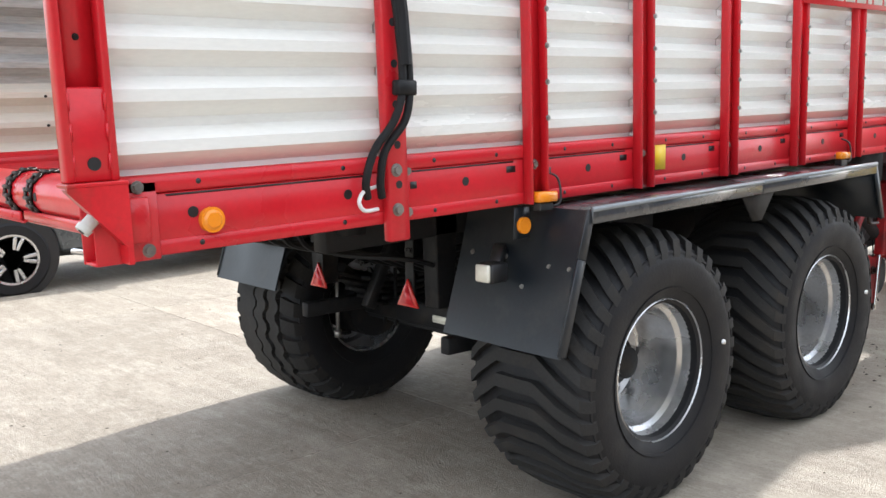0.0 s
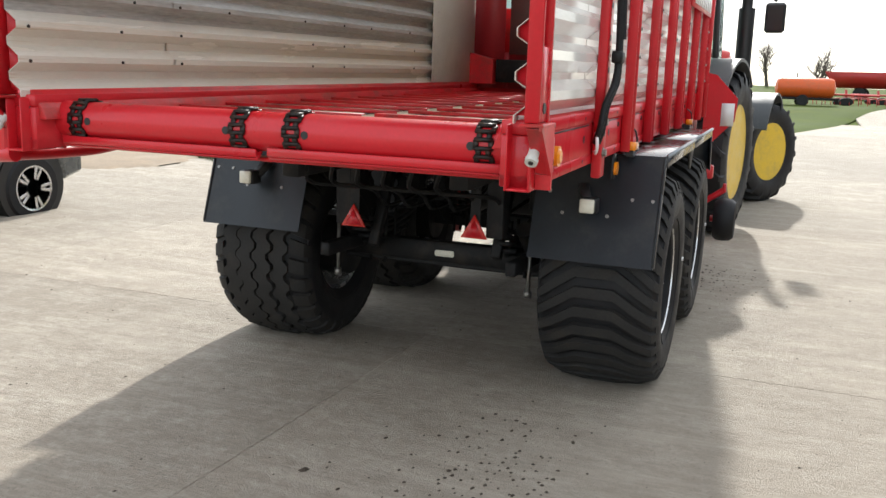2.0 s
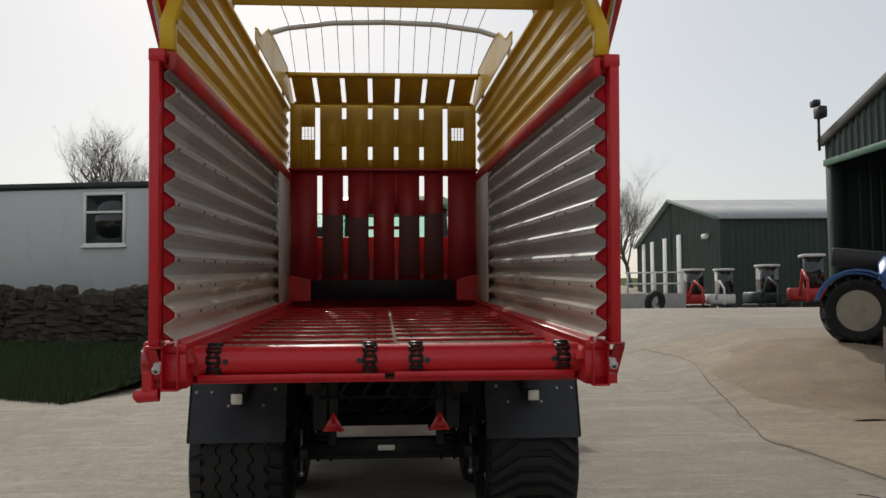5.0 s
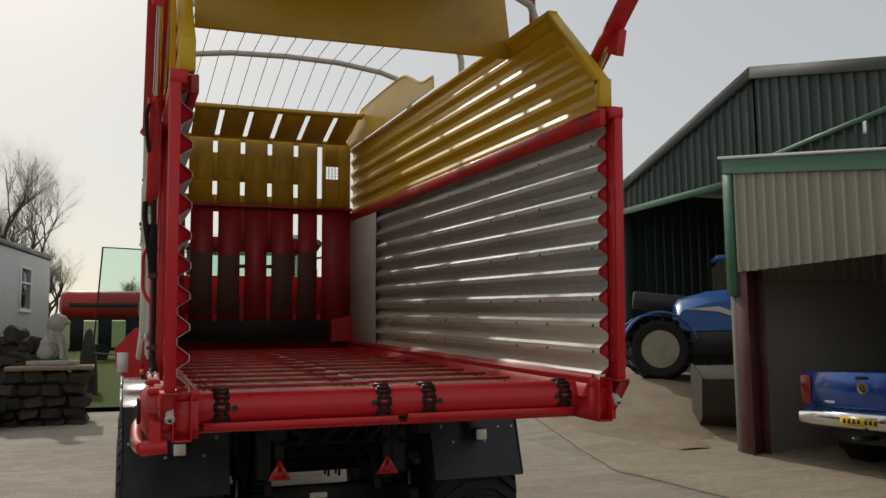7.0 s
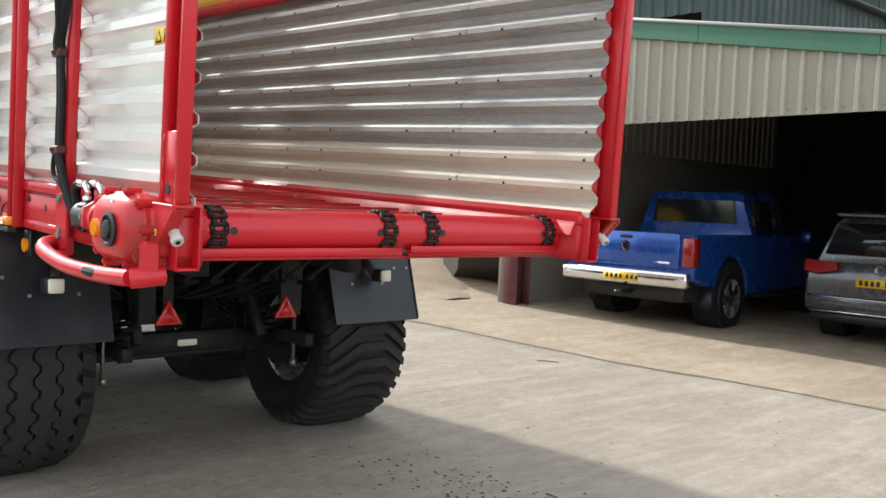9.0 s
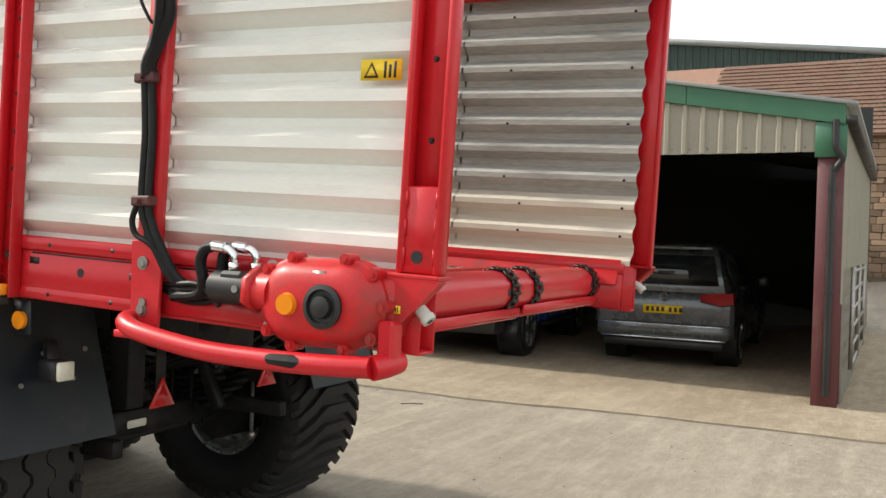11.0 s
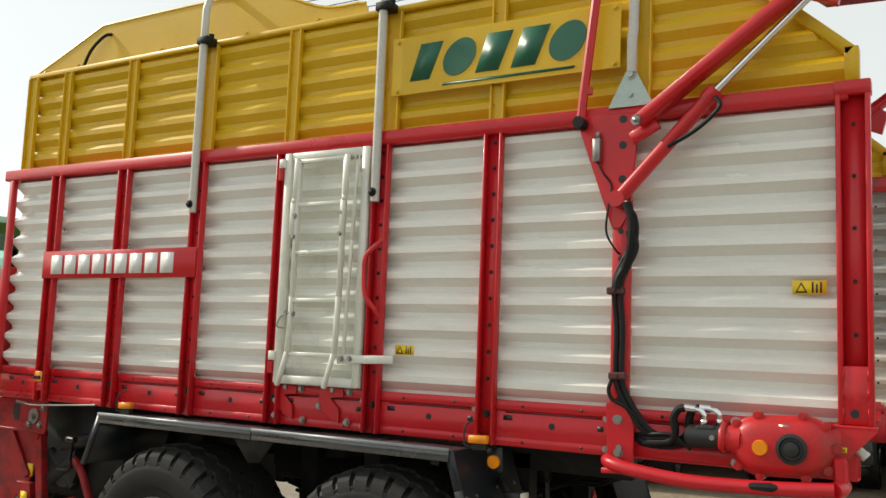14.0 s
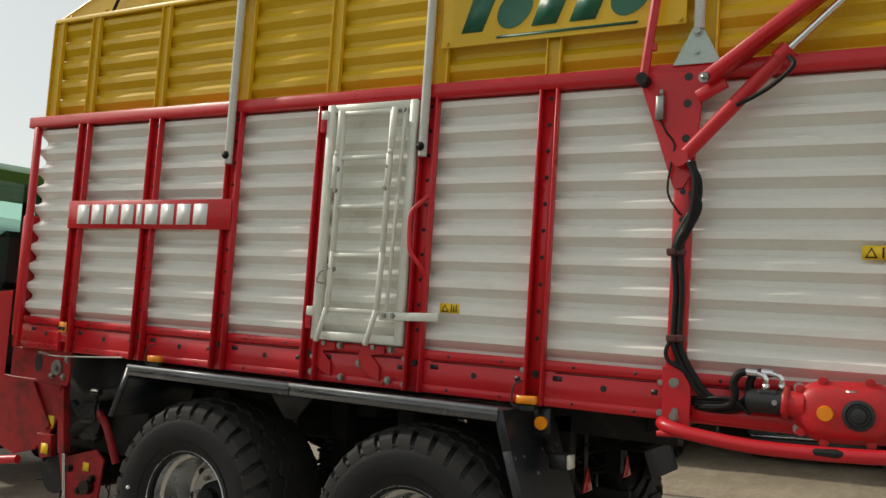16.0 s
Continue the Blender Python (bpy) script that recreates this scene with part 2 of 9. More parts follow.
    bs.inputs["Roughness"].default_value = 0.82
    add = n.new("ShaderNodeMath")
    add.operation = "ADD"
    l.new(field(26, 6, 0.75, (2.2, 0.35, 1)), add.inputs[0])
    l.new(field(90, 4, 0.7), add.inputs[1])
    bp = n.new("ShaderNodeBump")
    bp.inputs["Strength"].default_value, bp.inputs["Distance"].default_value = 0.6, 0.008
    l.new(add.outputs[0], bp.inputs["Height"])
    l.new(bp.outputs[0], bs.inputs["Normal"])
    return m


CONCRETE = concrete_mat()
APRON = concrete_mat("brownish_apron_concrete", (1.05, 0.98, 0.88))


# ---- building tools ----
def box(bm, x0, x1, y0, y1, z0, z1, bevel=0.0, m=None, seg=1):
    """Adds a box to a bmesh, with rounded edges when bevel is given."""
    r = bmesh.ops.create_cube(bm, size=1.0)
    vs = r["verts"]
    bmesh.ops.scale(bm, vec=(abs(x1 - x0), abs(y1 - y0), abs(z1 - z0)), verts=vs)
    bmesh.ops.translate(bm, vec=((x0 + x1) / 2, (y0 + y1) / 2, (z0 + z1) / 2), verts=vs)
    if bevel:
        es = list({e for v in vs for e in v.link_edges})
        out = bmesh.ops.bevel(bm, geom=es, offset=bevel, segments=seg, affect="EDGES", profile=0.5)
        vs = list({v for v in out["verts"]} | {v for v in vs if v.is_valid})
    if m is not None:
        bmesh.ops.transform(bm, matrix=m, verts=vs)
    return vs


def rod(bm, p0, p1, r0, r1=None, n=12, caps=True):
    """A round bar between two points."""
    p0, p1 = Vector(p0), Vector(p1)
    d = p1 - p0
    r = bmesh.ops.create_cone(bm, cap_ends=caps, segments=n, radius1=r0, radius2=r0 if r1 is None else r1, depth=d.length)
    bmesh.ops.transform(bm, matrix=Matrix.Translation((p0 + p1) / 2) @ d.to_track_quat("Z", "Y").to_matrix().to_4x4(), verts=r["verts"])
    return r["verts"]


def bar(bm, p0, p1, w, h, bevel=0.004, up=(0, 0, 1)):
    """A square bar between two points, w across and h along the given up."""
    p0, p1 = Vector(p0), Vector(p1)
    d = p1 - p0
    x = d.normalized()
    y = Vector(up).cross(x).normalized()
    z = x.cross(y)
    m = Matrix((x, y, z)).transposed().to_4x4()
    m.translation = (p0 + p1) / 2
    return box(bm, -d.length / 2, d.length / 2, -w / 2, w / 2, -h / 2, h / 2, bevel, m)


def smooth_path(pts, steps=6):
    """A Catmull-Rom curve through the points."""
    ps = [Vector(p) for p in pts]
    ps = [ps[0] * 2 - ps[1]] + ps + [ps[-1] * 2 - ps[-2]]
    out = []
    for i in range(1, len(ps) - 2):
        a, b, c, d = ps[i - 1:i + 3]
        for k in range(steps):
            t = k / steps
            out.append(0.5 * (2 * b + (c - a) * t + (2 * a - 5 * b + 4 * c - d) * t * t + (3 * b - a - 3 * c + d) * t ** 3))
    out.append(ps[-2])
    return out


def tube(bm, pts, r, n=10, caps=True):
    """A round tube along a list of points; r is one radius or a list."""
    pts = [Vector(p) for p in pts]
    rs = r if isinstance(r, (list, tuple)) else [r] * len(pts)
    rings, side = [], None
    for i, p in enumerate(pts):
        d = (pts[min(i + 1, len(pts) - 1)] - pts[max(i - 1, 0)]).normalized()
        if side is None:
            side = d.orthogonal().normalized()
        side = (side - d * side.dot(d)).normalized()
        other = d.cross(side)
        rings.append([bm.verts.new(p + rs[i] * (math.cos(2 * math.pi * k / n) * side + math.sin(2 * math.pi * k / n) * other)) for k in range(n)])
    for a, b in zip(rings, rings[1:]):
        for k in range(n):
            bm.faces.new((a[k], a[(k + 1) % n], b[(k + 1) % n], b[k]))
    if caps:
        bm.faces.new(rings[0][::-1])
        bm.faces.new(rings[-1])
    return [v for ring in rings for v in ring]


def prism(bm, poly, axis, a, b, bevel=0.0):
    """A polygon given in the two other axes, pushed along one axis from a to b."""
    def at(p, h):
        return (h, p[0], p[1]) if axis == "x" else (p[0], h, p[1]) if axis == "y" else (p[0], p[1], h)
    lo, hi = [bm.verts.new(at(p, a)) for p in poly], [bm.verts.new(at(p, b)) for p in poly]
    n = len(poly)
    fs = [bm.faces.new(lo), bm.faces.new(hi[::-1])]
    for i in range(n):
        fs.append(bm.faces.new((lo[i], hi[i], hi[(i + 1) % n], lo[(i + 1) % n])))
    bmesh.ops.recalc_face_normals(bm, faces=fs)
    vs = lo + hi
    if bevel:
        es = list({e for v in vs for e in v.link_edges})
        bmesh.ops.bevel(bm, geom=es, offset=bevel, segments=1, affect="EDGES", profile=0.5)
    return vs


def lathe(bm, profile, center, axis="y", n=40, closed=False):
    """Turns a profile of (radius, along) round an axis through center."""
    c = Vector(center)
    rings = []
    for r, h in profile:
        ring = []
        for k in range(n):
            a = 2 * math.pi * k / n
            u, v = r * math.cos(a), r * math.sin(a)
            off = (u, h, v) if axis == "y" else (h, u, v) if axis == "x" else (u, v, h)
            ring.append(bm.verts.new(c + Vector(off)))
        rings.append(ring)
    pairs = list(zip(rings, rings[1:])) + ([(rings[-1], rings[0])] if closed else [])
    fs = []
    for a, b in pairs:
        for k in range(n):
            fs.append(bm.faces.new((a[k], a[(k + 1) % n], b[(k + 1) % n], b[k])))
    if not closed:
        fs.append(bm.faces.new(rings[0][::-1]))
        fs.append(bm.faces.new(rings[-1]))
    bmesh.ops.recalc_face_normals(bm, faces=fs)
    return [v for ring in rings for v in ring]


def loft(bm, sections):
    """Skins a row of equally long closed outlines and closes both ends."""
    rings = [[bm.verts.new(p) for p in s] for s in sections]
    fs = []
    for a, b in zip(rings, rings[1:]):
        n = len(a)
        for i in range(n):
            fs.append(bm.faces.new((a[i], a[(i + 1) % n], b[(i + 1) % n], b[i])))
    fs += [bm.faces.new(rings[0]), bm.faces.new(rings[-1][::-1])]
    bmesh.ops.recalc_face_normals(bm, faces=fs)


PIECES = {"front_wall", "upper_front_wall", "front_wall_rib", "roof_flap", "sill", "arm_pin", "roller_bearing", "brake_line", "roller_hole", "floor_board", "roof_line", "fascia", "tailgate_rib",
          "gable_cladding", "wall_cladding", "side_cladding", "shed_wall", "verge", "barn_roof", "roof_beam", "shed_roof", "shed_verge", "corner_trim", "sill_hole", "post_hole", "gusset_hole", "rim_hole", "wheel_nut",
          "roller_guard", "badge_bar", "hitch_link", "warning_sticker", "ladder_bracket", "plate_bar", "hydraulic_hose", "drive_hose", "ram_hose", "door_frame", "container_side", "container_frame",
          "bucket_cheek", "corner_cap", "downpipe", "chrome_strip", "cladding_screw", "bank_wall", "guard_bracket", "front_guard", "flange_lug", "bearing_housing", "spring_hanger", "stay", "axle_part", "hoop_clamp", "hose_fitting", "rotor_housing", "underfloor", "door_hinge", "wheel_arm", "tread_block", "tyre_ring", "tailgate_arm", "transmission", "floodlight"}
CLUSTERS = {"door_latch", "flange_bolt", "sill_bolt", "post_bolt", "bracket_bolt", "gearbox_bolt", "flap_bolt", "ladder_bolt", "lining_bolt", "upper_post_bolt", "hood_bolt", "board_bolt", "door_bolt"}


def islands(bm, touching):
    """Groups a bmesh's loose pieces; with touching, pieces that meet count as one."""
    bm.verts.index_update()
    seen, groups = set(), []
    for v in bm.verts:
        if v.index in seen:
            continue
        stack, grp = [v], []
        seen.add(v.index)
        while stack:
            w = stack.pop()
            grp.append(w)
            for ed in w.link_edges:
                o = ed.other_vert(w)
                if o.index not in seen:
                    seen.add(o.index)
                    stack.append(o)
        groups.append(grp)
    if touching:
        merged = []
        for grp in groups:
            c = sum((v.co for v in grp), Vector()) / len(grp)
            for m in merged:
                if (m[0] - c).length < 0.03:
                    m[1].extend(grp)
                    break
            else:
                merged.append((c, list(grp)))
        groups = [m[1] for m in merged]
    return groups


def part(name, bm, material, parent=None, label="", smooth=35):
    """Links a bmesh as one mesh object under a thing or a part; loose pieces become objects of their own."""
    sets = [None]
    if name in PIECES or name in CLUSTERS:
        sets = islands(bm, name in CLUSTERS)
    first = None
    for grp in sets:
        me = bpy.data.meshes.new(name)
        if grp is None:
            bm.to_mesh(me)
        else:
            index = {v: i for i, v in enumerate(grp)}
            me.from_pydata([v.co[:] for v in grp], [], [[index[v] for v in fc.verts] for fc in {fc for v in grp for fc in v.link_faces}])
        me.materials.append(material)
        if smooth:
            for p in me.polygons:
                p.use_smooth = True
            set_sharp(me, radians(smooth))
        ob = new(name, me)
        ob.parent = parent
        if label:
            ob["label"] = label
        first = first or ob
    bm.free()
    return first


def set_sharp(me, angle):
    """Marks the edges that are sharper than the angle, so that the rest shades smooth."""
    faces = {}
    for p in me.polygons:
        for k in p.edge_keys:
            faces.setdefault(k, []).append(p.normal)
    limit = math.cos(angle)
    for e in me.edges:
        ns = faces.get(tuple(sorted(e.vertices)), ())
        e.use_edge_sharp = len(ns) != 2 or ns[0].dot(ns[1]) < limit


def thing(name, m, label, category, group="", kind=""):
    ob = new(name)
    ob.matrix_world = m
    ob.empty_display_size = 0.2
    return tagged(ob, label, category, group, kind)


def words(text, name, size, depth, material, parent, m, label="", shear=0.0, bold=0.0, align="LEFT"):
    """Raised lettering in the built-in font, as a mesh."""
    cu = bpy.data.curves.new(name, "FONT")
    cu.body, cu.size, cu.extrude, cu.shear, cu.offset, cu.align_x = text, size, depth, shear, bold, align
    tmp = bpy.data.objects.new(name, cu)
    scene.collection.objects.link(tmp)
    me = bpy.data.meshes.new_from_object(tmp.evaluated_get(bpy.context.evaluated_depsgraph_get()))
    bpy.data.objects.remove(tmp)
    me.materials.clear()
    me.materials.append(material)
    ob = new(name, me)
    ob.parent = parent
    ob.matrix_local = m
    if label:
        ob["label"] = label
    return ob


def bolt(bm, p, n, r=0.014, h=0.012):
    """A hexagon bolt head with its washer, standing on p along n."""
    p, n = Vector(p), Vector(n)
    rod(bm, p, p + n * h * 0.25, r * 1.45, n=12)
    rod(bm, p + n * h * 0.25, p + n * h, r, n=6)


def ground_z(x, y):
    """The yard's height: level round the trailer, rising ahead of it and towards the sheds."""
    def step(t):
        t = min(1.0, max(0.0, t))
        return t * t * (3 - 2 * t)
    def soft(t, w):
        return w * math.log1p(math.exp(min(60.0, t / w)))
    rise = 0.048 * soft(x - 3.0, 1.5)
    low, high = 1.9 * math.tanh(rise / 1.9), 12 * math.tanh(rise / 12)
    z = low + (high - low) * step((x - 34) / 10)
    z += 0.6 * step((x - 6.5) / 4.0) * step((-y - 4.0) / 4.5) * (1 - step((x - 24) / 9))
    back = 0.075 * soft(-y - 10.0, 0.8) * (1 - step((x + 1.5) / 6.0))
    z += 0.020 * soft(x - 72.0, 8.0)
    return z + 2.2 * math.tanh(back / 2.2)


# ---- loader wagon: body ----
wagon = thing("loader_wagon", pose(0.06, 0, 0, 0, -2.3, 0), "red, white and yellow forage loader wagon with raised tailgate on concrete", "farm trailer")
SILL_B, SILL_T, RAIL_B, RAIL_T, YTOP = 1.325, 1.555, 2.955, 3.035, 3.785
POSTS = [1.045 + 0.717 * k for k in range(7)]
FRONT, REAR = 5.90, 0.0
WAVES = 10


def wave_profile(z0, z1, n, depth):
    """Points (depth, z) of a trapezoid corrugation with n ribs; 0 is the inner flat."""
    p = (z1 - z0) / n
    out = []
    for i in range(n):
        b = z0 + i * p
        out += [(0, b), (0, b + 0.19 * p), (depth, b + 0.5 * p), (depth, b + 0.74 * p)]
    out.append((0, z1))
    return out


def sheet(bm, x0, x1, side, y, prof, thick=0.004):
    """A corrugated sheet along x; the ribs stand out along side."""
    cols = []
    for x in (x0, x1):
        cols.append([(bm.verts.new((x, side * (y + d), z)), bm.verts.new((x, side * (y + d - thick), z))) for d, z in prof])
    fs = []
    for a, b in zip(cols, cols[1:]):
        for i in range(len(prof) - 1):
            fs.append(bm.faces.new((a[i][0], b[i][0], b[i + 1][0], a[i + 1][0])))
            fs.append(bm.faces.new((a[i][1], a[i + 1][1], b[i + 1][1], b[i][1])))
    for c in (cols[0], cols[-1]):
        for i in range(len(prof) - 1):
            fs.append(bm.faces.new((c[i][0], c[i + 1][0], c[i + 1][1], c[i][1])))
    bmesh.ops.recalc_face_normals(bm, faces=fs)


def channel(bm, x0, x1, side, y, z0, z1, deep=0.045, wall=0.012):
    """An upright channel open to the outside: a web and two flanges."""
    box(bm, x0 + wall, x1 - wall, side * (y - 0.002), side * (y + 0.008), z0, z1)
    for a in (x0, x1 - wall):
        box(bm, a, a + wall, side * (y - 0.004), side * (y + deep), z0, z1, 0.003)


prof_side = wave_profile(SILL_T - 0.01, RAIL_B + 0.02, WAVES, 0.056)
bays = [0.07] + POSTS + [FRONT - 0.03]
for side in (1, -1):
    # outer white sheets, one to a bay
    for a, b in zip(bays, bays[1:]):
        bm = bmesh.new()
        sheet(bm, a + 0.004, b - 0.004, side, 1.089, prof_side)
        part("side_panel", bm, WHITE, wagon, "ribbed white steel panel", smooth=12)
    # lining sheets on the inside: bright steel above, white below
    nz = len(prof_side)
    cut = 10
    for a, b in ((0.035, 1.06), (1.05, 2.9), (2.89, 4.62)):
        bm = bmesh.new()
        sheet(bm, a, b, side, 1.082, prof_side[cut:])
        part("lining_sheet", bm, GALV, wagon, "polished ribbed steel lining", smooth=12)
        bm = bmesh.new()
        for k in range(3, 10, 2):
            for x in (a + 0.06, a + 0.5, b - 0.5) if b > 2 else (a + 0.06, b - 0.3):
                z = prof_side[4 * k][1] + 0.006
                rod(bm, (x, side * 1.078, z), (x, side * 1.072, z), 0.0075, n=8)
        part("lining_bolt", bm, CHAIN, wagon, "dark lining bolt")
        bm = bmesh.new()
        sheet(bm, a, b, side, 1.0815, prof_side[:cut + 1])
        part("lower_lining", bm, WHITE_IN, wagon, "scuffed white ribbed lining with rust", smooth=12)
        bm = bmesh.new()
        for k in range(3):
            for x in (a + 0.06, b - 0.4):
                z = prof_side[4 * k][1] + 0.006
                rod(bm, (x, side * 1.0775, z), (x, side * 1.071, z), 0.0075, n=8)
        part("lining_bolt", bm, CHAIN, wagon, "dark lining bolt")
    bm = bmesh.new()
    box(bm, 4.62, 5.72, side * 1.068, side * 1.077, SILL_T + 0.02, RAIL_B - 0.02, 0.002)
    for i in range(2):
        for k in range(6):
            rod(bm, (4.72 + i * 0.3, side * 1.069, 1.75 + k * 0.22), (4.72 + i * 0.3, side * 1.063, 1.75 + k * 0.22), 0.008, n=8)
    part("plain_lining", bm, GREYTUBE, wagon, "flat grey front lining sheet")
    # sill: an upper lip, a face with a pressed line and a lower lip
    bm = bmesh.new()
    box(bm, 0.06, FRONT, side * 1.03, side * 1.142, SILL_B, SILL_T - 0.052, 0.004)
    box(bm, 0.06, FRONT, side * 1.03, side * 1.150, SILL_T - 0.05, SILL_T, 0.006)
    box(bm, 0.06, FRONT, side * 1.03, side * 1.146, SILL_B, SILL_B + 0.045, 0.004)
    part("sill", bm, RED, wagon)
    bm = bmesh.new()
    for a, b in zip([0.13] + POSTS, POSTS + [FRONT - 0.05]):
        for x in ((a + 0.18, b - 0.18) if b - a > 0.8 else ((a + b) / 2,)):
            rod(bm, (x, side * 1.140, 1.44), (x, side * 1.1435, 1.44), 0.017, n=14)
        if b - a < 0.8:
            box(bm, b - 0.14, b - 0.09, side * 1.140, side * 1.1437, 1.455, 1.48, 0.0)
            box(bm, a + 0.09, a + 0.12, side * 1.140, side * 1.1437, 1.435, 1.46, 0.0)
        for x in (a + 0.2, b - 0.2):
            rod(bm, (x, side * 1.146, SILL_T - 0.026), (x, side * 1.1508, SILL_T - 0.026), 0.0085, n=10)
            rod(bm, (x, side * 1.142, SILL_B + 0.024), (x, side * 1.1468, SILL_B + 0.024), 0.0085, n=10)
        box(bm, a + 0.10, b - 0.10, side * 1.141, side * 1.1432, SILL_T - 0.062, SILL_T - 0.056, 0.0)
    part("sill_hole", bm, BLACK, wagon, "dark punched holes")
    bm = bmesh.new()
    for p in POSTS:
        for z in (SILL_B + 0.03, 1.50):
            bolt(bm, (p + 0.075, side * 1.146, z), (0, side, 0), 0.012)
    part("sill_bolt", bm, STEEL, wagon)
    # posts
    for k, p in enumerate(POSTS):
        bm = bmesh.new()
        if k == 0:
            box(bm, p - 0.045, p + 0.045, side * 1.1505, side * 1.192, SILL_B - 0.06, RAIL_B, 0.006)
            post = part("post", bm, RED, wagon)
            bm = bmesh.new()
            for i in range(12):
                z = 1.46 + i * 0.135
                rod(bm, (p, side * 1.191, z), (p, side * 1.1935, z), 0.014, n=14)
            part("post_hole", bm, BLACK, post)
            bm = bmesh.new()
            for z in (1.375, 1.51):
                bolt(bm, (p - 0.01, side * 1.192, z), (0, side, 0), 0.016, 0.016)
            part("post_bolt", bm, STEEL, post)
        else:
            channel(bm, p - 0.052, p + 0.052, side, 1.152, SILL_B + 0.0, RAIL_B, 0.044)
            post = part("post", bm, RED, wagon)
            bm = bmesh.new()
            for i in range(10):
                z = 1.66 + i * 0.139
                bolt(bm, (p + (0.046 if side < 0 else 0.0), side * (1.196 if side < 0 else 1.160), z), (0, side, 0), 0.008, 0.008)
            bolt(bm, (p, side * 1.160, 1.48), (0, side, 0), 0.014)
            part("post_bolt", bm, STEEL if side < 0 else CHAIN, post)
    bm = bmesh.new()
    box(bm, FRONT - 0.05, FRONT, side * 1.151, side * 1.192, SILL_B, RAIL_B, 0.005)
    part("post", bm, RED, wagon)
    # rear corner post: box foot and open channel above
    bm = bmesh.new()
    xa, xb = -0.055, 0.085
    box(bm, xa + 0.012, xb - 0.012, side * 1.143, side * 1.153, SILL_T, RAIL_T - 0.02)
    for a in (xa, xb - 0.022):
        box(bm, a, a + 0.022, side * 1.142, side * 1.192, 1.553, RAIL_T - 0.005, 0.004)
    box(bm, xa + 0.004, xb - 0.004, side * 1.144, side * 1.187, 1.553, 1.80, 0.006)
    for z in (1.58, 1.66, 1.74):
        rod(bm, (xa + 0.022, side * 1.188, z), (xa + 0.022, side * 1.188, z + 0.045), 0.004, n=6)
        rod(bm, (xb - 0.022, side * 1.188, z), (xb - 0.022, side * 1.188, z + 0.045), 0.004, n=6)
    box(bm, xa - 0.004, xb + 0.004, side * 1.116, side * 1.195, RAIL_B + 0.02, RAIL_T + 0.004, 0.005)
    edge_ = [(side * (1.083 + d), z) for d, z in prof_side if 1.556 < z < RAIL_B]
    prism(bm, edge_ + [(side * 1.1435, edge_[-1][1]), (side * 1.1435, edge_[0][1])], "x", 0.048, 0.056)
    corner = part("corner_post", bm, RED, wagon)
    bm = bmesh.new()
    rod(bm, (0.02, side * 1.186, 1.60), (0.02, side * 1.1905, 1.60), 0.018, n=18)
    part("post_hole", bm, BLACK, corner)
    bm = bmesh.new()
    for z in (1.93, 2.16, 2.39, 2.62, 2.85):
        bolt(bm, (0.015, side * 1.153, z), (0, side, 0), 0.0065, 0.008)
    part("post_bolt", bm, CHAIN, corner)
    # corner gusset below the post: a folded plate cut away at the back, with a bush through its slanted face
    bm = bmesh.new()
    prism(bm, [(-0.064, 1.541), (-0.064, 1.530), (0.083, 1.372), (0.098, 1.372), (0.098, 1.541)], "y", side * 1.196, side * 1.208)
    prism(bm, [(0.083, 1.374), (0.098, 1.374), (0.098, 1.322), (0.083, 1.322)], "y", side * 1.152, side * 1.207)
    prism(bm, [(-0.062, 1.536), (0.082, 1.376), (0.092, 1.384), (-0.046, 1.538)], "y", side * 1.152, side * 1.196, 0.002)
    box(bm, -0.064, 0.10, side * 1.128, side * 1.210, 1.540, 1.552, 0.003)
    casting = part("corner_bracket", bm, RED_WORN, wagon, "red corner gusset with grime in its fold")
    bm = bmesh.new()
    box(bm, 0.100, 0.158, side * 1.146, side * 1.196, 1.375, 1.50, 0.004)
    part("bracket_tab", bm, RED, casting)
    bm = bmesh.new()
    rod(bm, (0.022, side * 1.163, 1.462), (-0.016, side * 1.163, 1.428), 0.019, n=18)
    rod(bm, (-0.010, side * 1.163, 1.433), (-0.022, side * 1.163, 1.422), 0.023, 0.021, n=18)
    part("bracket_bush", bm, GREYTUBE, casting, "pale steel bush")
    bm = bmesh.new()
    rod(bm, (-0.0215, side * 1.163, 1.4225), (-0.0235, side * 1.163, 1.4207), 0.009, n=12)
    part("bush_hole", bm, BLACK, casting)
    bm = bmesh.new()
    bolt(bm, (0.165, side * 1.147, 1.345), (0, side, 0), 0.014, 0.014)
    bolt(bm, (0.145, side * 1.151, 1.525), (0, side, 0), 0.013, 0.012)
    part("bracket_bolt", bm, STEEL, casting)
    # upright channel beside it, open to the back
    bm = bmesh.new()
    box(bm, 0.012, 0.20, side * 1.062, side * 1.070, 1.318, 1.542, 0.002)
    box(bm, 0.016, 0.20, side * 1.143, side * 1.150, 1.318, 1.538, 0.002)
    box(bm, 0.014, 0.20, side * 1.070, side * 1.143, 1.318, 1.327, 0.002)
    box(bm, 0.185, 0.20, side * 1.070, side * 1.143, 1.327, 1.54)
    cheek = part("roller_cheek", bm, RED, wagon)
    # black block added in the channel to stand for its inner shade
    bm = bmesh.new()
    box(bm, 0.075, 0.184, side * 1.0705, side * 1.1425, 1.328, 1.537)
    part("slot_shade", bm, BLACK, cheek)
    bm = bmesh.new()
    for x, z in ((0.065, 1.50), (0.065, 1.37)):
        rod(bm, (x, side * 1.063, z), (x, side * 1.0605, z), 0.007, n=10)
    part("sill_hole", bm, BLACK, cheek)
    # top rail and tapered shoulder
    bm = bmesh.new()
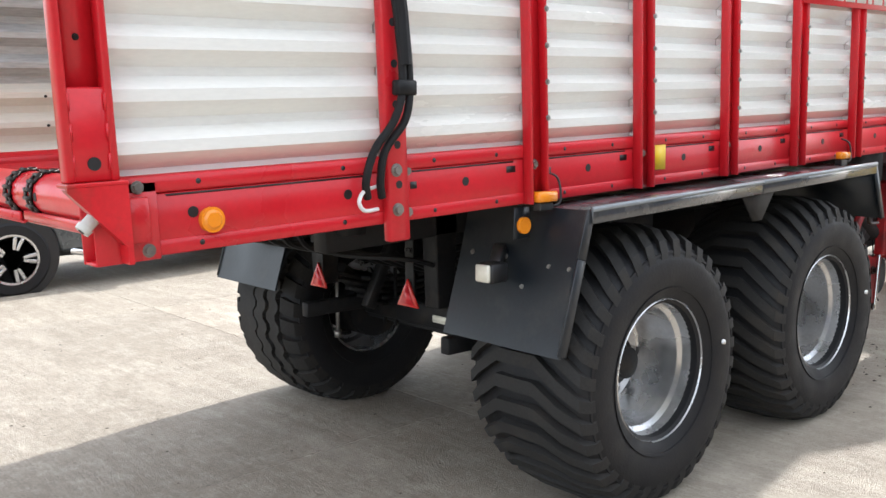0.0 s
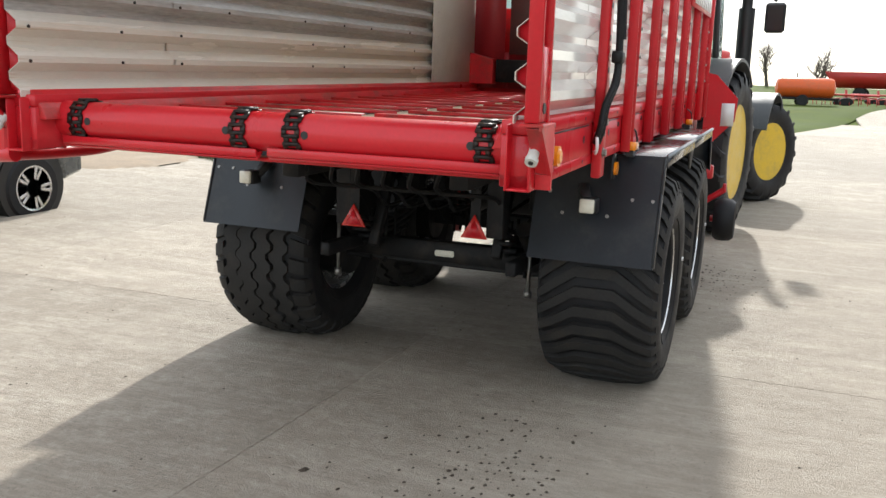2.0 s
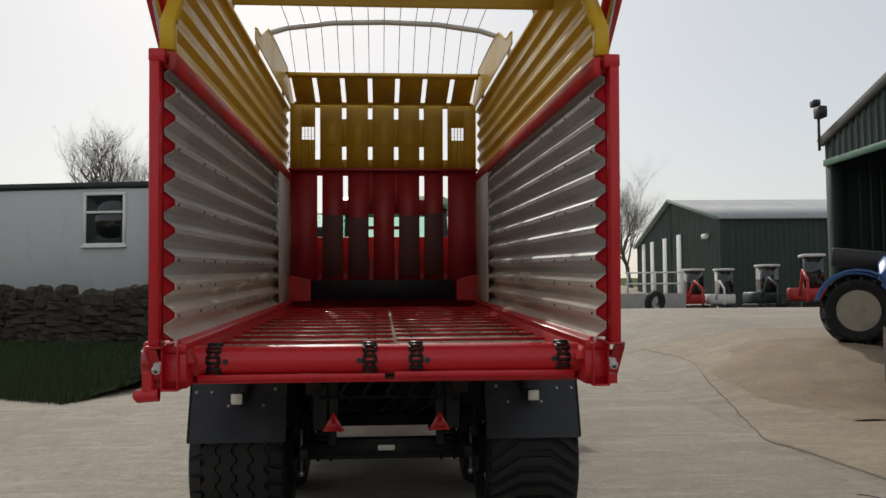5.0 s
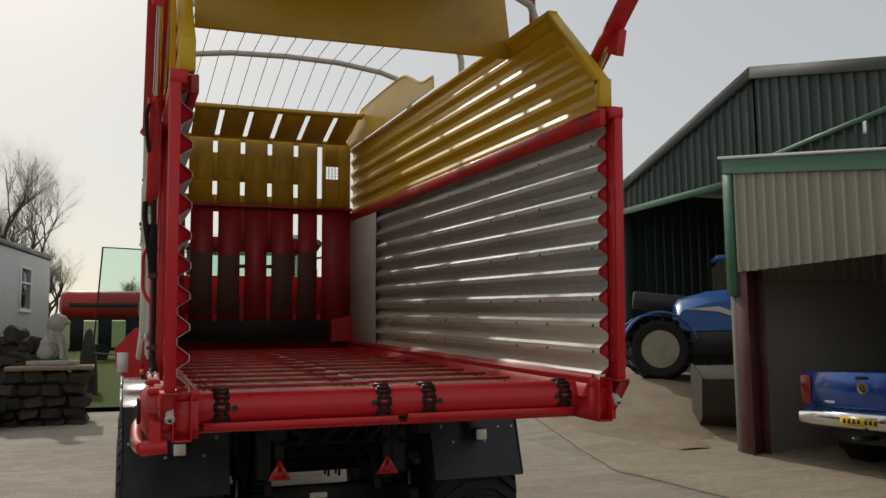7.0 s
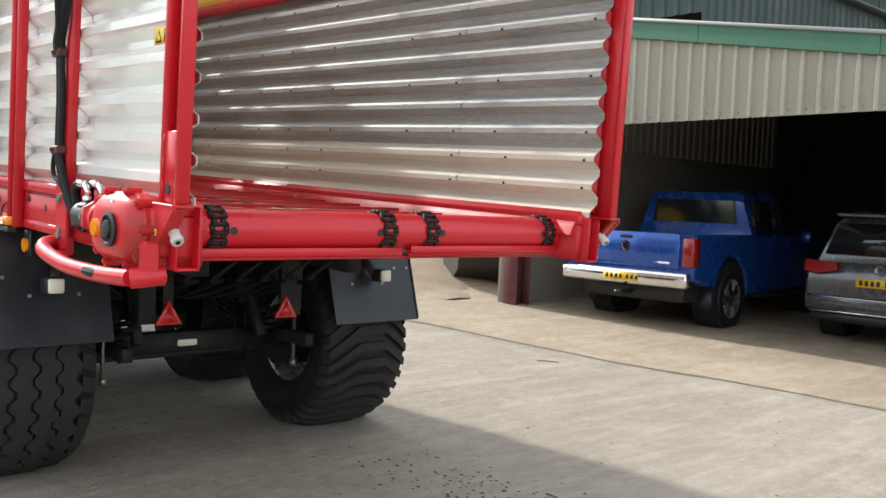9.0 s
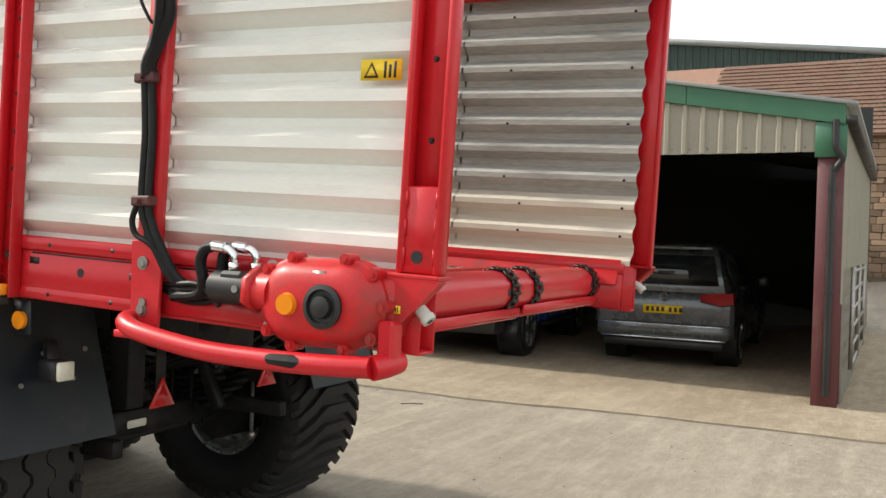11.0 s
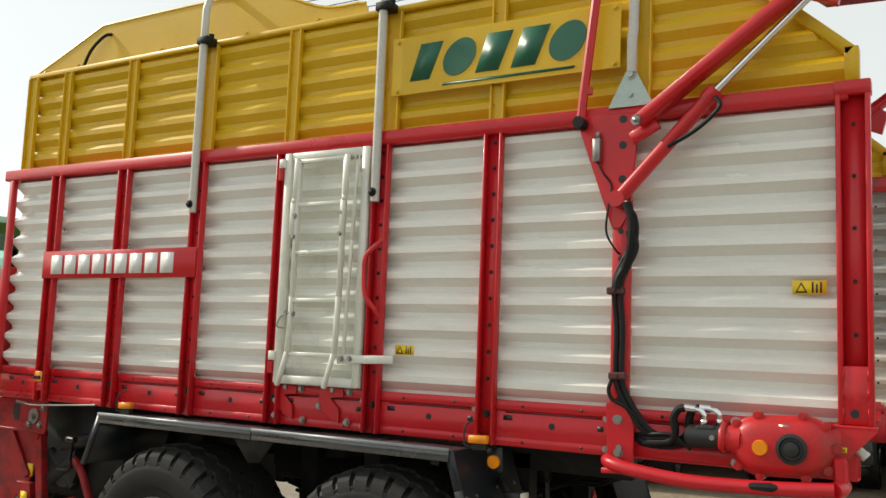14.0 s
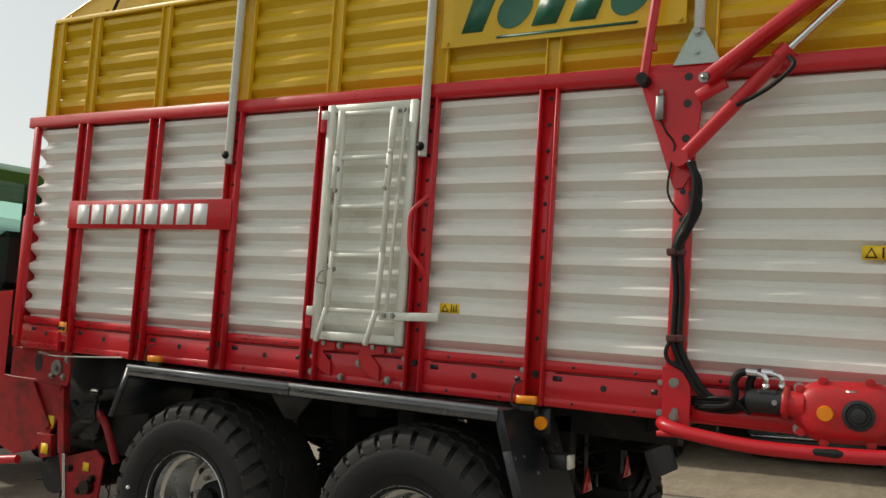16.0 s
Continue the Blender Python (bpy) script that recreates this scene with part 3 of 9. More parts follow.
    box(bm, 0.03, FRONT + 0.07, side * 1.075, side * 1.19, RAIL_B, RAIL_T, 0.006)
    part("top_rail", bm, RED, wagon)
    bm = bmesh.new()
    box(bm, -0.035, FRONT - 0.1, side * 1.062, side * 1.10, RAIL_B - 0.02, RAIL_T - 0.01, 0.004)
    part("inner_rail", bm, RED_WORN, wagon)

# ---- loader wagon: yellow upper sides ----
for side in (1, -1):
    n_up = 5
    prof_up = wave_profile(RAIL_T + 0.005, YTOP - 0.02, n_up, 0.028)
    for a, b in ((0.62, 2.5), (2.5, 3.94), (3.94, 5.82)):
        bm = bmesh.new()
        sheet(bm, a, b, side, 1.10, prof_up)
        part("upper_panel", bm, YELLOW, wagon, "ribbed yellow steel panel", smooth=12)
    # sloping tail end of the yellow side
    bm = bmesh.new()
    cols = []
    for i in range(9):
        x = 0.62 - 0.6 * i / 8
        top = YTOP - 0.02 - max(0, (i - 0) / 8) * 0.56
        cols.append([(x, d, z) for d, z in prof_up if z <= top] + [(x, 0.0, top)])
    for c0, c1 in zip(cols, cols[1:]):
        m_ = min(len(c0), len(c1))
        for i in range(m_ - 1):
            p = [c0[i], c1[i], c1[i + 1], c0[i + 1]]
            vs = [bm.verts.new((x, side * (1.10 + d), z)) for x, d, z in p]
            ws = [bm.verts.new((x, side * (1.096 + d), z)) for x, d, z in p]
            bm.faces.new(vs)
            bm.faces.new(ws[::-1])
        for i in range(m_ - 1, len(c0) - 1):
            p = [c0[i], c1[-1], c0[i + 1]]
            bm.faces.new([bm.verts.new((x, side * (1.10 + d), z)) for x, d, z in p])
            bm.faces.new([bm.verts.new((x, side * (1.096 + d), z)) for x, d, z in p][::-1])
    bmesh.ops.remove_doubles(bm, verts=bm.verts, dist=0.001)
    part("upper_panel", bm, YELLOW, wagon, "ribbed yellow steel panel", smooth=12)
    bm = bmesh.new()
    bar(bm, (0.66, side * 1.115, YTOP - 0.012), (0.02, side * 1.115, YTOP - 0.60), 0.075, 0.05, 0.004)
    bar(bm, (0.02, side * 1.115, YTOP - 0.58), (0.02, side * 1.115, RAIL_T + 0.01), 0.075, 0.06, 0.004, up=(1, 0, 0))
    box(bm, 0.62, 5.84, side * 1.08, side * 1.148, YTOP - 0.03, YTOP + 0.004, 0.004)
    part("upper_edge", bm, YELLOW, wagon)
    for x, w in [(0.97, 0.1), (1.765, 0.085), (2.455, 0.11), (3.19, 0.085), (3.905, 0.11), (4.66, 0.085), (5.37, 0.085), (5.78, 0.11)]:
        bm = bmesh.new()
        channel(bm, x - w / 2, x + w / 2, side, 1.128, RAIL_T + 0.005, YTOP - 0.03, 0.03, 0.01)
        for i in range(4):
            bolt(bm, (x + w * 0.3, side * 1.137, RAIL_T + 0.1 + i * 0.17), (0, side, 0), 0.007, 0.007)
        part("upper_post", bm, YELLOW, wagon)
    # curved hood plate above the front half
    bm = bmesh.new()
    top = [Vector((5.90, 0, 3.82))] + smooth_path([(5.14, 0, 4.115), (4.6, 0, 4.12), (4.1, 0, 4.12), (3.6, 0, 4.105), (3.38, 0, 4.04), (3.12, 0, 3.935), (2.95, 0, 3.90), (2.74, 0, 3.89), (2.72, 0, 3.79)], 3)
    prism(bm, [(p.x, p.z) for p in top] + [(5.86, 3.77)], "y", side * 1.045, side * 1.055)
    hood = part("hood_plate", bm, YELLOW, wagon, "curved yellow plate above the side")
    bm = bmesh.new()
    tube(bm, [(p.x, side * 1.05, p.z) for p in top[:-3]], 0.012, 6)
    for x in (5.4, 4.5, 3.7, 3.1):
        bolt(bm, (x, side * 1.055, 3.84), (0, side, 0), 0.012)
    part("hood_rim", bm, YELLOW, hood)

# ---- loader wagon: front wall ----
def slat_wall(name, x, z0, z1, slots, material, label, wide=1.076, thick=0.012):
    """A wall across the wagon made of boards, with open slots (y, width, z from, z to) between them."""
    ys = sorted({-wide, wide, *[s[0] - s[1] / 2 for s in slots], *[s[0] + s[1] / 2 for s in slots]})
    bm = bmesh.new()
    for a, b in zip(ys, ys[1:]):
        mid = (a + b) / 2
        gaps = sorted((s[2], s[3]) for s in slots if s[0] - s[1] / 2 < mid < s[0] + s[1] / 2)
        z = z0
        for g0, g1 in gaps + [(z1, z1)]:
            if g0 - z > 1e-4:
                box(bm, x, x + thick, a, b, z, g0)
            z = g1
    return part(name, bm, material, wagon, label)


SLOT = [0.735, 0.44, 0.147, -0.147, -0.44, -0.715]
red_slots = []
for i, y in enumerate(SLOT):
    w = 0.055
    if i in (0, 5):
        red_slots.append((y, w, 1.87, 3.0))
    elif i in (1, 4):
        red_slots += [(y, w, 2.72, 3.0), (y, w, 1.87, 2.55)]
    else:
        red_slots += [(y, w, 2.42, 2.56), (y, w, 2.05, 2.38)]
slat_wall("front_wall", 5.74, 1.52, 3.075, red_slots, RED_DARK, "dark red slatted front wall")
for y0, y1 in ((0.47, 0.705), (0.18, 0.41), (-0.41, -0.18), (-0.68, -0.47)):
    bm = bmesh.new()
    box(bm, 5.715, 5.738, y0, y1, 1.85, 2.5 + 0.1 * abs(y0), 0.004)
    part("wear_board", bm, RUSTRED, wagon, "rust-dark board on the front wall")
bm = bmesh.new()
box(bm, 5.66, 5.735, -0.80, 0.82, 1.58, 1.80, 0.01)
part("front_beam", bm, FRAME, wagon)
for side in (1, -1):
    bm = bmesh.new()
    prism(bm, [(side * 0.83, 1.56), (side * 1.08, 1.56), (side * 1.08, 1.86), (side * 0.83, 1.80)], "x", 5.60, 5.735, 0.006)
    part("front_cheek", bm, RED_WORN, wagon)
y_slots = []
for i, y in enumerate([0.76, 0.455, 0.155, -0.145, -0.44, -0.715]):
    if i in (0, 5):
        y_slots.append((y, 0.055, 3.19, 3.79))
    else:
        y_slots += [(y, 0.05, 3.66, 3.79), (y, 0.05, 3.19, 3.34)]
for y in (0.87, -0.86):
    y_slots += [(y + dy, 0.03, 3.42 + dz, 3.455 + dz) for dy in (-0.055, -0.0185, 0.0185, 0.055) for dz in (0, 0.037, 0.074, 0.111)]
slat_wall("upper_front_wall", 5.76, 3.08, 3.84, y_slots, YELLOW_DIM, "yellow slatted upper front wall")
bm = bmesh.new()
for y in (0.3, 0.0, -0.3, 0.6, -0.58):
    box(bm, 5.735, 5.757, y - 0.05, y + 0.05, 3.36, 3.64, 0.004)
part("front_wall_rib", bm, YELLOW_DIM, wagon)
bm = bmesh.new()
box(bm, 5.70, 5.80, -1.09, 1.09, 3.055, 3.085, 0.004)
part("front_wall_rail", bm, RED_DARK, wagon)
# folding roof flap with its slots
flap_m = Matrix.Translation((5.70, 0, 3.83)) @ Matrix.Rotation(radians(195), 4, "Y")
bm = bmesh.new()
ys = [-1.02, -0.75, -0.45, -0.15, 0.15, 0.45, 0.75, 1.02]
for i, (a, b) in enumerate(zip(ys, ys[1:])):
    box(bm, 0.0, 0.68, a + 0.025, b - 0.025, -0.006, 0.006, m=flap_m)
box(bm, -0.02, 0.02, -1.02, 1.02, -0.012, 0.012, 0.003, flap_m)
box(bm, 0.66, 0.73, -1.03, 1.03, -0.02, 0.02, 0.005, flap_m)
part("roof_flap", bm, YELLOW_DIM, wagon, "yellow slotted roof flap, folded up")
for side in (1, -1):
    bm = bmesh.new()
    tube(bm, smooth_path([(5.02, side * 1.03, 4.03), (5.08, side * 1.08, 4.02), (5.2, side * 1.10, 3.92), (5.28, side * 1.10, 3.79)]), 0.012, 8)
    part("flap_spring", bm, FRAME, wagon)

# ---- loader wagon: hoops, roof lines and tailgate ----
for x, foot in ((3.92, 2.62), (2.49, 2.62)):
    bm = bmesh.new()
    pts = [(x, 1.215, foot), (x, 1.215, 3.78), (x, 1.212, 3.98), (x, 1.185, 4.08), (x, 1.11, 4.155), (x, 0.92, 4.215), (x, 0.5, 4.27), (x, 0, 4.285)]
    pts += [(x, -y, z) for _, y, z in pts[-2::-1]]
    tube(bm, pts, 0.026, 12)
    hoop = part("hoop", bm, GREYTUBE, wagon, "grey steel roof hoop")
    bm = bmesh.new()
    for s in (1, -1):
        bolt(bm, (x, s * 1.24, foot + 0.05), (0, s, 0), 0.018, 0.02)
        box(bm, x - 0.06, x + 0.04, s * 1.15, s * 1.245, 3.74, 3.79, 0.005)
        rod(bm, (x - 0.05, s * 1.2, 3.77), (x - 0.05, s * 1.2, 3.81), 0.018)
    part("hoop_clamp", bm, FRAME, hoop)
x = 1.0
bm = bmesh.new()
for s in (1, -1):
    tube(bm, [(x, s * 1.2, 3.19), (x, s * 1.2, 3.36), (x, s * 1.18, 3.42), (x, s * 1.18, 3.84), (x, s * 1.14, 3.95)], 0.026, 12)
tube(bm, [(x, 1.14, 3.95), (x, 0.9, 4.06), (x, 0, 4.13), (x, -0.9, 4.06), (x, -1.14, 3.95)], 0.026, 12)
hoop = part("hoop", bm, GREYTUBE, wagon, "grey steel roof hoop")
for s in (1, -1):
    bm = bmesh.new()
    prism(bm, [(0.89, 3.02), (1.12, 3.02), (1.03, 3.2), (0.98, 3.2)], "y", s * 1.192, s * 1.202, 0.002)
    bolt(bm, (1.005, s * 1.202, 3.08), (0, s, 0), 0.012)
    bolt(bm, (1.005, s * 1.202, 3.18), (0, s, 0), 0.018, 0.02)
    part("hoop_foot", bm, TEAL, hoop, "zinc-plated foot plate")
bm = bmesh.new()
for i in range(13):
    y = -0.9 + i * 0.15
    h = 4.27 - 0.07 * (abs(y) / 0.9) ** 2
    tube(bm, [(1.0, y, h - 0.12), (2.49, y, h + 0.03), (3.92, y, h + 0.03), (5.02, y * 1.05, 4.04)], 0.0035, 5)
part("roof_line", bm, BLACK, wagon, "thin dark roof lines")
# raised tailgate, carried by an arm, a cylinder and a guide rod on each side
bm = bmesh.new()
box(bm, 1.262, 1.285, -1.06, 1.06, 3.655, 4.36, 0.004)
gate = part("tailgate_upper", bm, YELLOW_DIM, wagon, "raised yellow upper tailgate sheet")
gate.matrix_local = Matrix.Translation((1.27, -0.06, 3.66)) @ Matrix.Rotation(radians(14), 4, "Y") @ Matrix.Translation((-1.27, 0, -3.66))
bm = bmesh.new()
gp = [(1.44, 4.40), (0.95, 4.72), (0.38, 4.25), (-0.55, 4.22)]
prism(bm, gp + [(px_ + 0.03, pz_ + 0.03) for px_, pz_ in gp[::-1]], "y", -1.10, 1.10)
lid = part("tailgate", bm, RED_DARK, wagon, "raised dark red tailgate with ribs")
bm = bmesh.new()
for i in range(5):
    y = -0.9 + i * 0.45
    bar(bm, (0.36, y, 4.235), (-0.53, y, 4.205), 0.05, 0.03)
    bar(bm, (0.93, y, 4.69), (0.40, y, 4.25), 0.05, 0.03)
part("tailgate_rib", bm, RED_DARK, lid)
for s in (1, -1):
    bm = bmesh.new()
    bar(bm, (0.95, s * 1.245, 2.92), (-0.42, s * 1.245, 3.93), 0.06, 0.10, 0.008, up=(0, s, 0))
    bar(bm, (-0.42, s * 1.245, 3.93), (-0.36, s * 1.15, 4.20), 0.07, 0.07, 0.008)
    prism(bm, [(0.20, 3.42), (0.06, 3.36), (0.02, 3.50), (0.10, 3.56)], "y", s * 1.225, s * 1.275, 0.004)
    bar(bm, (0.99, s * 1.22, 2.85), (0.86, s * 1.22, 2.92), 0.03, 0.06)
    arm = part("tailgate_arm", bm, RED, wagon)
    bm = bmesh.new()
    for x, z in ((0.945, 2.925), (0.15, 3.45)):
        rod(bm, (x, s * 1.27, z), (x, s * 1.295, z), 0.026, n=18)
        bolt(bm, (x, s * 1.295, z), (0, s, 0), 0.014)
    part("arm_pin", bm, STEEL, arm)
    bm = bmesh.new()
    rod(bm, (1.04, s * 1.235, 2.565), (0.60, s * 1.235, 3.03), 0.034, n=18)
    rod(bm, (0.63, s * 1.235, 3.0), (0.585, s * 1.235, 3.047), 0.042, n=18)
    rod(bm, (1.05, s * 1.205, 2.555), (1.05, s * 1.27, 2.555), 0.04, n=18)
    ram = part("tailgate_ram", bm, RED, wagon, "red hydraulic ram with bright piston rod")
    bm = bmesh.new()
    rod(bm, (0.6, s * 1.235, 3.03), (0.16, s * 1.235, 3.445), 0.018, n=16)
    part("piston_rod", bm, CHROME, ram)
    bm = bmesh.new()
    tube(bm, smooth_path([(0.58, s * 1.27, 3.0), (0.56, s * 1.28, 2.95), (0.66, s * 1.275, 2.86), (0.8, s * 1.26, 2.79)]), 0.011, 8)
    tube(bm, smooth_path([(1.0, s * 1.27, 2.53), (0.97, s * 1.27, 2.44), (0.985, s * 1.25, 2.3), (1.03, s * 1.23, 2.18)]), 0.016, 8)
    part("ram_hose", bm, HOSE, ram)
    bm = bmesh.new()
    tube(bm, [(1.25, s * 1.235, 2.95), (1.235, s * 1.235, 3.1), (1.16, s * 1.235, 3.75), (1.12, s * 1.2, 4.3)], 0.024, 10)
    box(bm, 1.19, 1.235, s * 1.225, s * 1.245, 3.09, 3.13, 0.003)
    rod_ = part("guide_rod", bm, RED, wagon)
    bm = bmesh.new()
    rod(bm, (1.25, s * 1.2, 2.95), (1.25, s * 1.27, 2.95), 0.03, n=16)
    part("guide_pin", bm, FRAME, rod_)
    # gusset plate under the arm pivot
    bm = bmesh.new()
    prism(bm, [(1.29, 2.99), (0.93, 2.99), (0.97, 2.86), (1.0, 2.5), (1.045, 2.42), (1.09, 2.42)], "y", s * 1.187, s * 1.20, 0.003)
    gus = part("gusset_plate", bm, RED, wagon)
    bm = bmesh.new()
    for z in (2.96, 2.83, 2.66):
        rod(bm, (1.04, s * 1.2, z), (1.04, s * 1.2025, z), 0.02, n=16)
    part("gusset_hole", bm, BLACK, gus)
# limit switch with its lead on the near gusset
bm = bmesh.new()
box(bm, 1.145, 1.185, 1.2, 1.24, 2.75, 2.87, 0.006)
box(bm, 1.15, 1.17, 1.21, 1.235, 2.87, 2.9, 0.004)
sw = part("limit_switch", bm, STEEL, wagon, "grey limit switch box")
bm = bmesh.new()
tube(bm, smooth_path([(1.16, 1.22, 2.75), (1.13, 1.22, 2.69), (1.09, 1.215, 2.63), (1.1, 1.22, 2.54), (1.11, 1.22, 2.4), (1.06, 1.22, 2.31), (1.04, 1.21, 2.29)]), 0.006, 6)
part("switch_lead", bm, HOSE, sw)

# ---- loader wagon: floor, roller and chains ----
bm = bmesh.new()
for i in range(12):
    a = -1.02 + i * 0.17
    box(bm, 0.30, 5.7, a, a + 0.166, 1.455, 1.47 + 0.001 * (i % 2), 0.0)
part("floor_board", bm, WOOD_PALE, wagon, "pale worn timber floor boards")
for y0, y1 in ((0.17, 0.88), (-0.88, -0.2)):
    bm = bmesh.new()
    box(bm, 0.335, 0.50, y0, y1, 1.474, 1.486, 0.002)
    part("rear_plank", bm, WOOD_PALE, wagon, "pale worn end plank")
for s in (1, -1):
    bm = bmesh.new()
    prism(bm, [(s * 0.99, 1.45), (s * 1.077, 1.45), (s * 1.077, 1.575), (s * 1.068, 1.575), (s * 1.015, 1.50)], "x", 0.08, 5.7, 0.004)
    part("floor_edge", bm, RED_WORN, wagon)
for i in range(13):
    xa = 0.60 + i * 0.41
    for y0, y1, dx in ((-0.04, 1.02, 0.0), (-1.03, -0.06, 0.10)):
        bm = bmesh.new()
        x = xa + dx
        if x > 5.65:
            continue
        box(bm, x - 0.024, x + 0.024, y0, y1, 1.484, 1.490, 0.002)
        box(bm, x - 0.024, x - 0.017, y0, y1, 1.473, 1.4895, 0.002)
        part("scraper_bar", bm, RED_WORN, wagon)
chains = [0.915, 0.10, -0.145, -0.935]
for yc in chains:
    bm = bmesh.new()
    x = 0.3
    i = 0
    while x < 5.6:
        for d in (-0.02, 0.02):
            bar(bm, (x, yc + d, 1.466), (x + 0.075, yc + d, 1.466), 0.012, 0.014, 0.0)
        if i % 2:
            bar(bm, (x, yc - 0.028, 1.466), (x, yc + 0.028, 1.466), 0.014, 0.014, 0.0)
        x += 0.08
        i += 1
    part("floor_chain", bm, CHAIN, wagon, "dark oily floor chain")
RX, RZ, RR = 0.245, 1.448, 0.080
bm = bmesh.new()
rod(bm, (RX, -1.066, RZ), (RX, 1.066, RZ), RR, n=48)
for s in (1, -1):
    rod(bm, (RX, s * 1.0655, RZ), (RX, s * 1.035, RZ), RR + 0.012, RR + 0.003, n=48)
roller = part("rear_roller", bm, RED, wagon, "red roller tube with chain wraps")
bm = bmesh.new()
for y in (0.852, 0.155, -0.205, -0.885):
    rod(bm, (RX - RR + 0.02, y, RZ), (RX - RR - 0.0015, y, RZ), 0.016, n=14)
part("roller_hole", bm, BLACK, roller)
for yc in chains:
    bm = bmesh.new()
    for k in range(12):
        a0 = radians(58 + k * 21)
        a1 = radians(58 + k * 21 + 24)
        for d in ((-0.029, 0.029) if k % 2 else (-0.019, 0.019)):
            p0 = (RX + (RR + 0.007) * math.cos(a0), yc + d, RZ + (RR + 0.007) * math.sin(a0))
            p1 = (RX + (RR + 0.007) * math.cos(a1), yc + d, RZ + (RR + 0.007) * math.sin(a1))
            bar(bm, p0, p1, 0.007, 0.020, 0.0, up=(0, 1, 0))
        rod(bm, (p0[0], yc - 0.034, p0[2]), (p0[0], yc + 0.034, p0[2]), 0.0085, n=8)
    part("roller_chain", bm, CHAIN, roller, "dark chain round the roller")
# scraper bars carried round below the roller, and the lip under it
for y0, y1, z in ((-1.0, -0.03, 1.36), (0.02, 1.0, 1.352)):
    bm = bmesh.new()
    bar(bm, (0.205, y0, z), (0.205, y1, z), 0.05, 0.012, 0.003, up=(-0.6, 0, 0.8))
    bar(bm, (0.178, y0, z + 0.012), (0.178, y1, z + 0.012), 0.012, 0.034, 0.003)
    part("scraper_bar", bm, RED, wagon)
bm = bmesh.new()
box(bm, 0.24, 0.33, -1.05, 1.05, 1.325, 1.34, 0.004)
part("roller_guard", bm, RED_WORN, wagon)


# ---- ground ----
def graded(a, b, fine, coarse, centre, reach):
    """Grid lines from a to b, close together near the centre."""
    out, v = [], a
    while v < b:
        out.append(v)
        d = abs(v - centre)
        v += fine if d < reach else min(coarse, fine + (d - reach) * 0.25)
    return out + [b]


bm = bmesh.new()
xs = graded(-90, 900, 1.2, 80, 8, 35)
ys = graded(-500, 500, 1.2, 80, -2, 30)
grid = [[bm.verts.new((x, y, ground_z(x, y) - 0.08)) for y in ys] for x in xs]
for i in range(len(xs) - 1):
    for j in range(len(ys) - 1):
        bm.faces.new((grid[i][j], grid[i + 1][j], grid[i + 1][j + 1], grid[i][j + 1]))
EARTH = mat("field_grass", (0.062, 0.088, 0.012), 0.95, spec=0.1, vary=0.35, scale=0.6, bump=0.3, bump_scale=25, dirt=(0.12, 0.10, 0.05), dirt_amount=0.3, dirt_scale=0.3)
tagged(part("ground", bm, EARTH), "green pasture and verge reaching the horizon", "ground", kind="structure")

pavement = tagged(new("pavement"), "worn pale concrete yard slabs with dark joints", "pavement", kind="structure")


def slab(x0, x1, y0, y1, nx, ny, lift=0.0):
    bm = bmesh.new()
    g = 0.0018
    rows = []
    for i in range(nx + 1):
        x = x0 + g + (x1 - x0 - 2 * g) * i / nx
        rows.append([])
        for j in range(ny + 1):
            y = y0 + g + (y1 - y0 - 2 * g) * j / ny
            rows[-1].append(bm.verts.new((x, y, ground_z(x, y) + lift)))
    for i in range(nx):
        for j in range(ny):
            bm.faces.new((rows[i][j], rows[i + 1][j], rows[i + 1][j + 1], rows[i][j + 1]))
    edge = [e for e in bm.edges if e.is_boundary]
    r = bmesh.ops.extrude_edge_only(bm, edges=edge)
    bmesh.ops.translate(bm, vec=(0, 0, -0.14), verts=[v for v in r["geom"] if isinstance(v, bmesh.types.BMVert)])
    bmesh.ops.recalc_face_normals(bm, faces=bm.faces)
    return part("slab", bm, CONCRETE, pavement, smooth=20)


YJ = [-40, -28, -20, -13.5, -9.0, -4.5, 0.2, 4.4, 8.7, 13]
XJ = [-40, -22, -14, -8.5, -3.2, 2.6, 8.4, 14.2, 20, 27, 36, 48, 64, 84]
for xa, xb in zip(XJ, XJ[1:]):
    for ya, yb in zip(YJ, YJ[1:]):
        if (xa > 14 and ya >= 0.2) or (xa >= 36 and ya >= -4.5) or (xa >= 48 and not -20 <= ya <= -9):
            continue
        slab(xa, xb, ya, yb, 8, 6)

# concrete apron in front of the sheds, with a ragged edge, and the earth trodden over its ramp
near = smooth_path([(-14, -5.5, 0), (-6, -5.3, 0), (0.4, -5.15, 0), (2.6, -4.8, 0), (4.9, -4.55, 0), (5.7, -4.43, 0), (7.9, -4.95, 0), (9.8, -5.3, 0), (12.0, -5.75, 0), (14.6, -5.6, 0)], 10)
bm = bmesh.new()
rows = []
for i, p in enumerate(near):
    wob = 0.05 * noise.noise(Vector((p.x * 1.7, 3.1, 0)))
    ys_ = [p.y + wob, p.y + wob - 0.05] + [p.y + (-13.4 - p.y) * k / 12 for k in range(1, 13)]
    rows.append([bm.verts.new((p.x, ys_[0], ground_z(p.x, ys_[0]) - 0.02))] + [bm.verts.new((p.x, y, ground_z(p.x, y) + 0.022)) for y in ys_[1:]])
for r0, r1 in zip(rows, rows[1:]):
    for k in range(len(r0) - 1):
        bm.faces.new((r0[k], r1[k], r1[k + 1], r0[k + 1]))
bmesh.ops.recalc_face_normals(bm, faces=bm.faces)
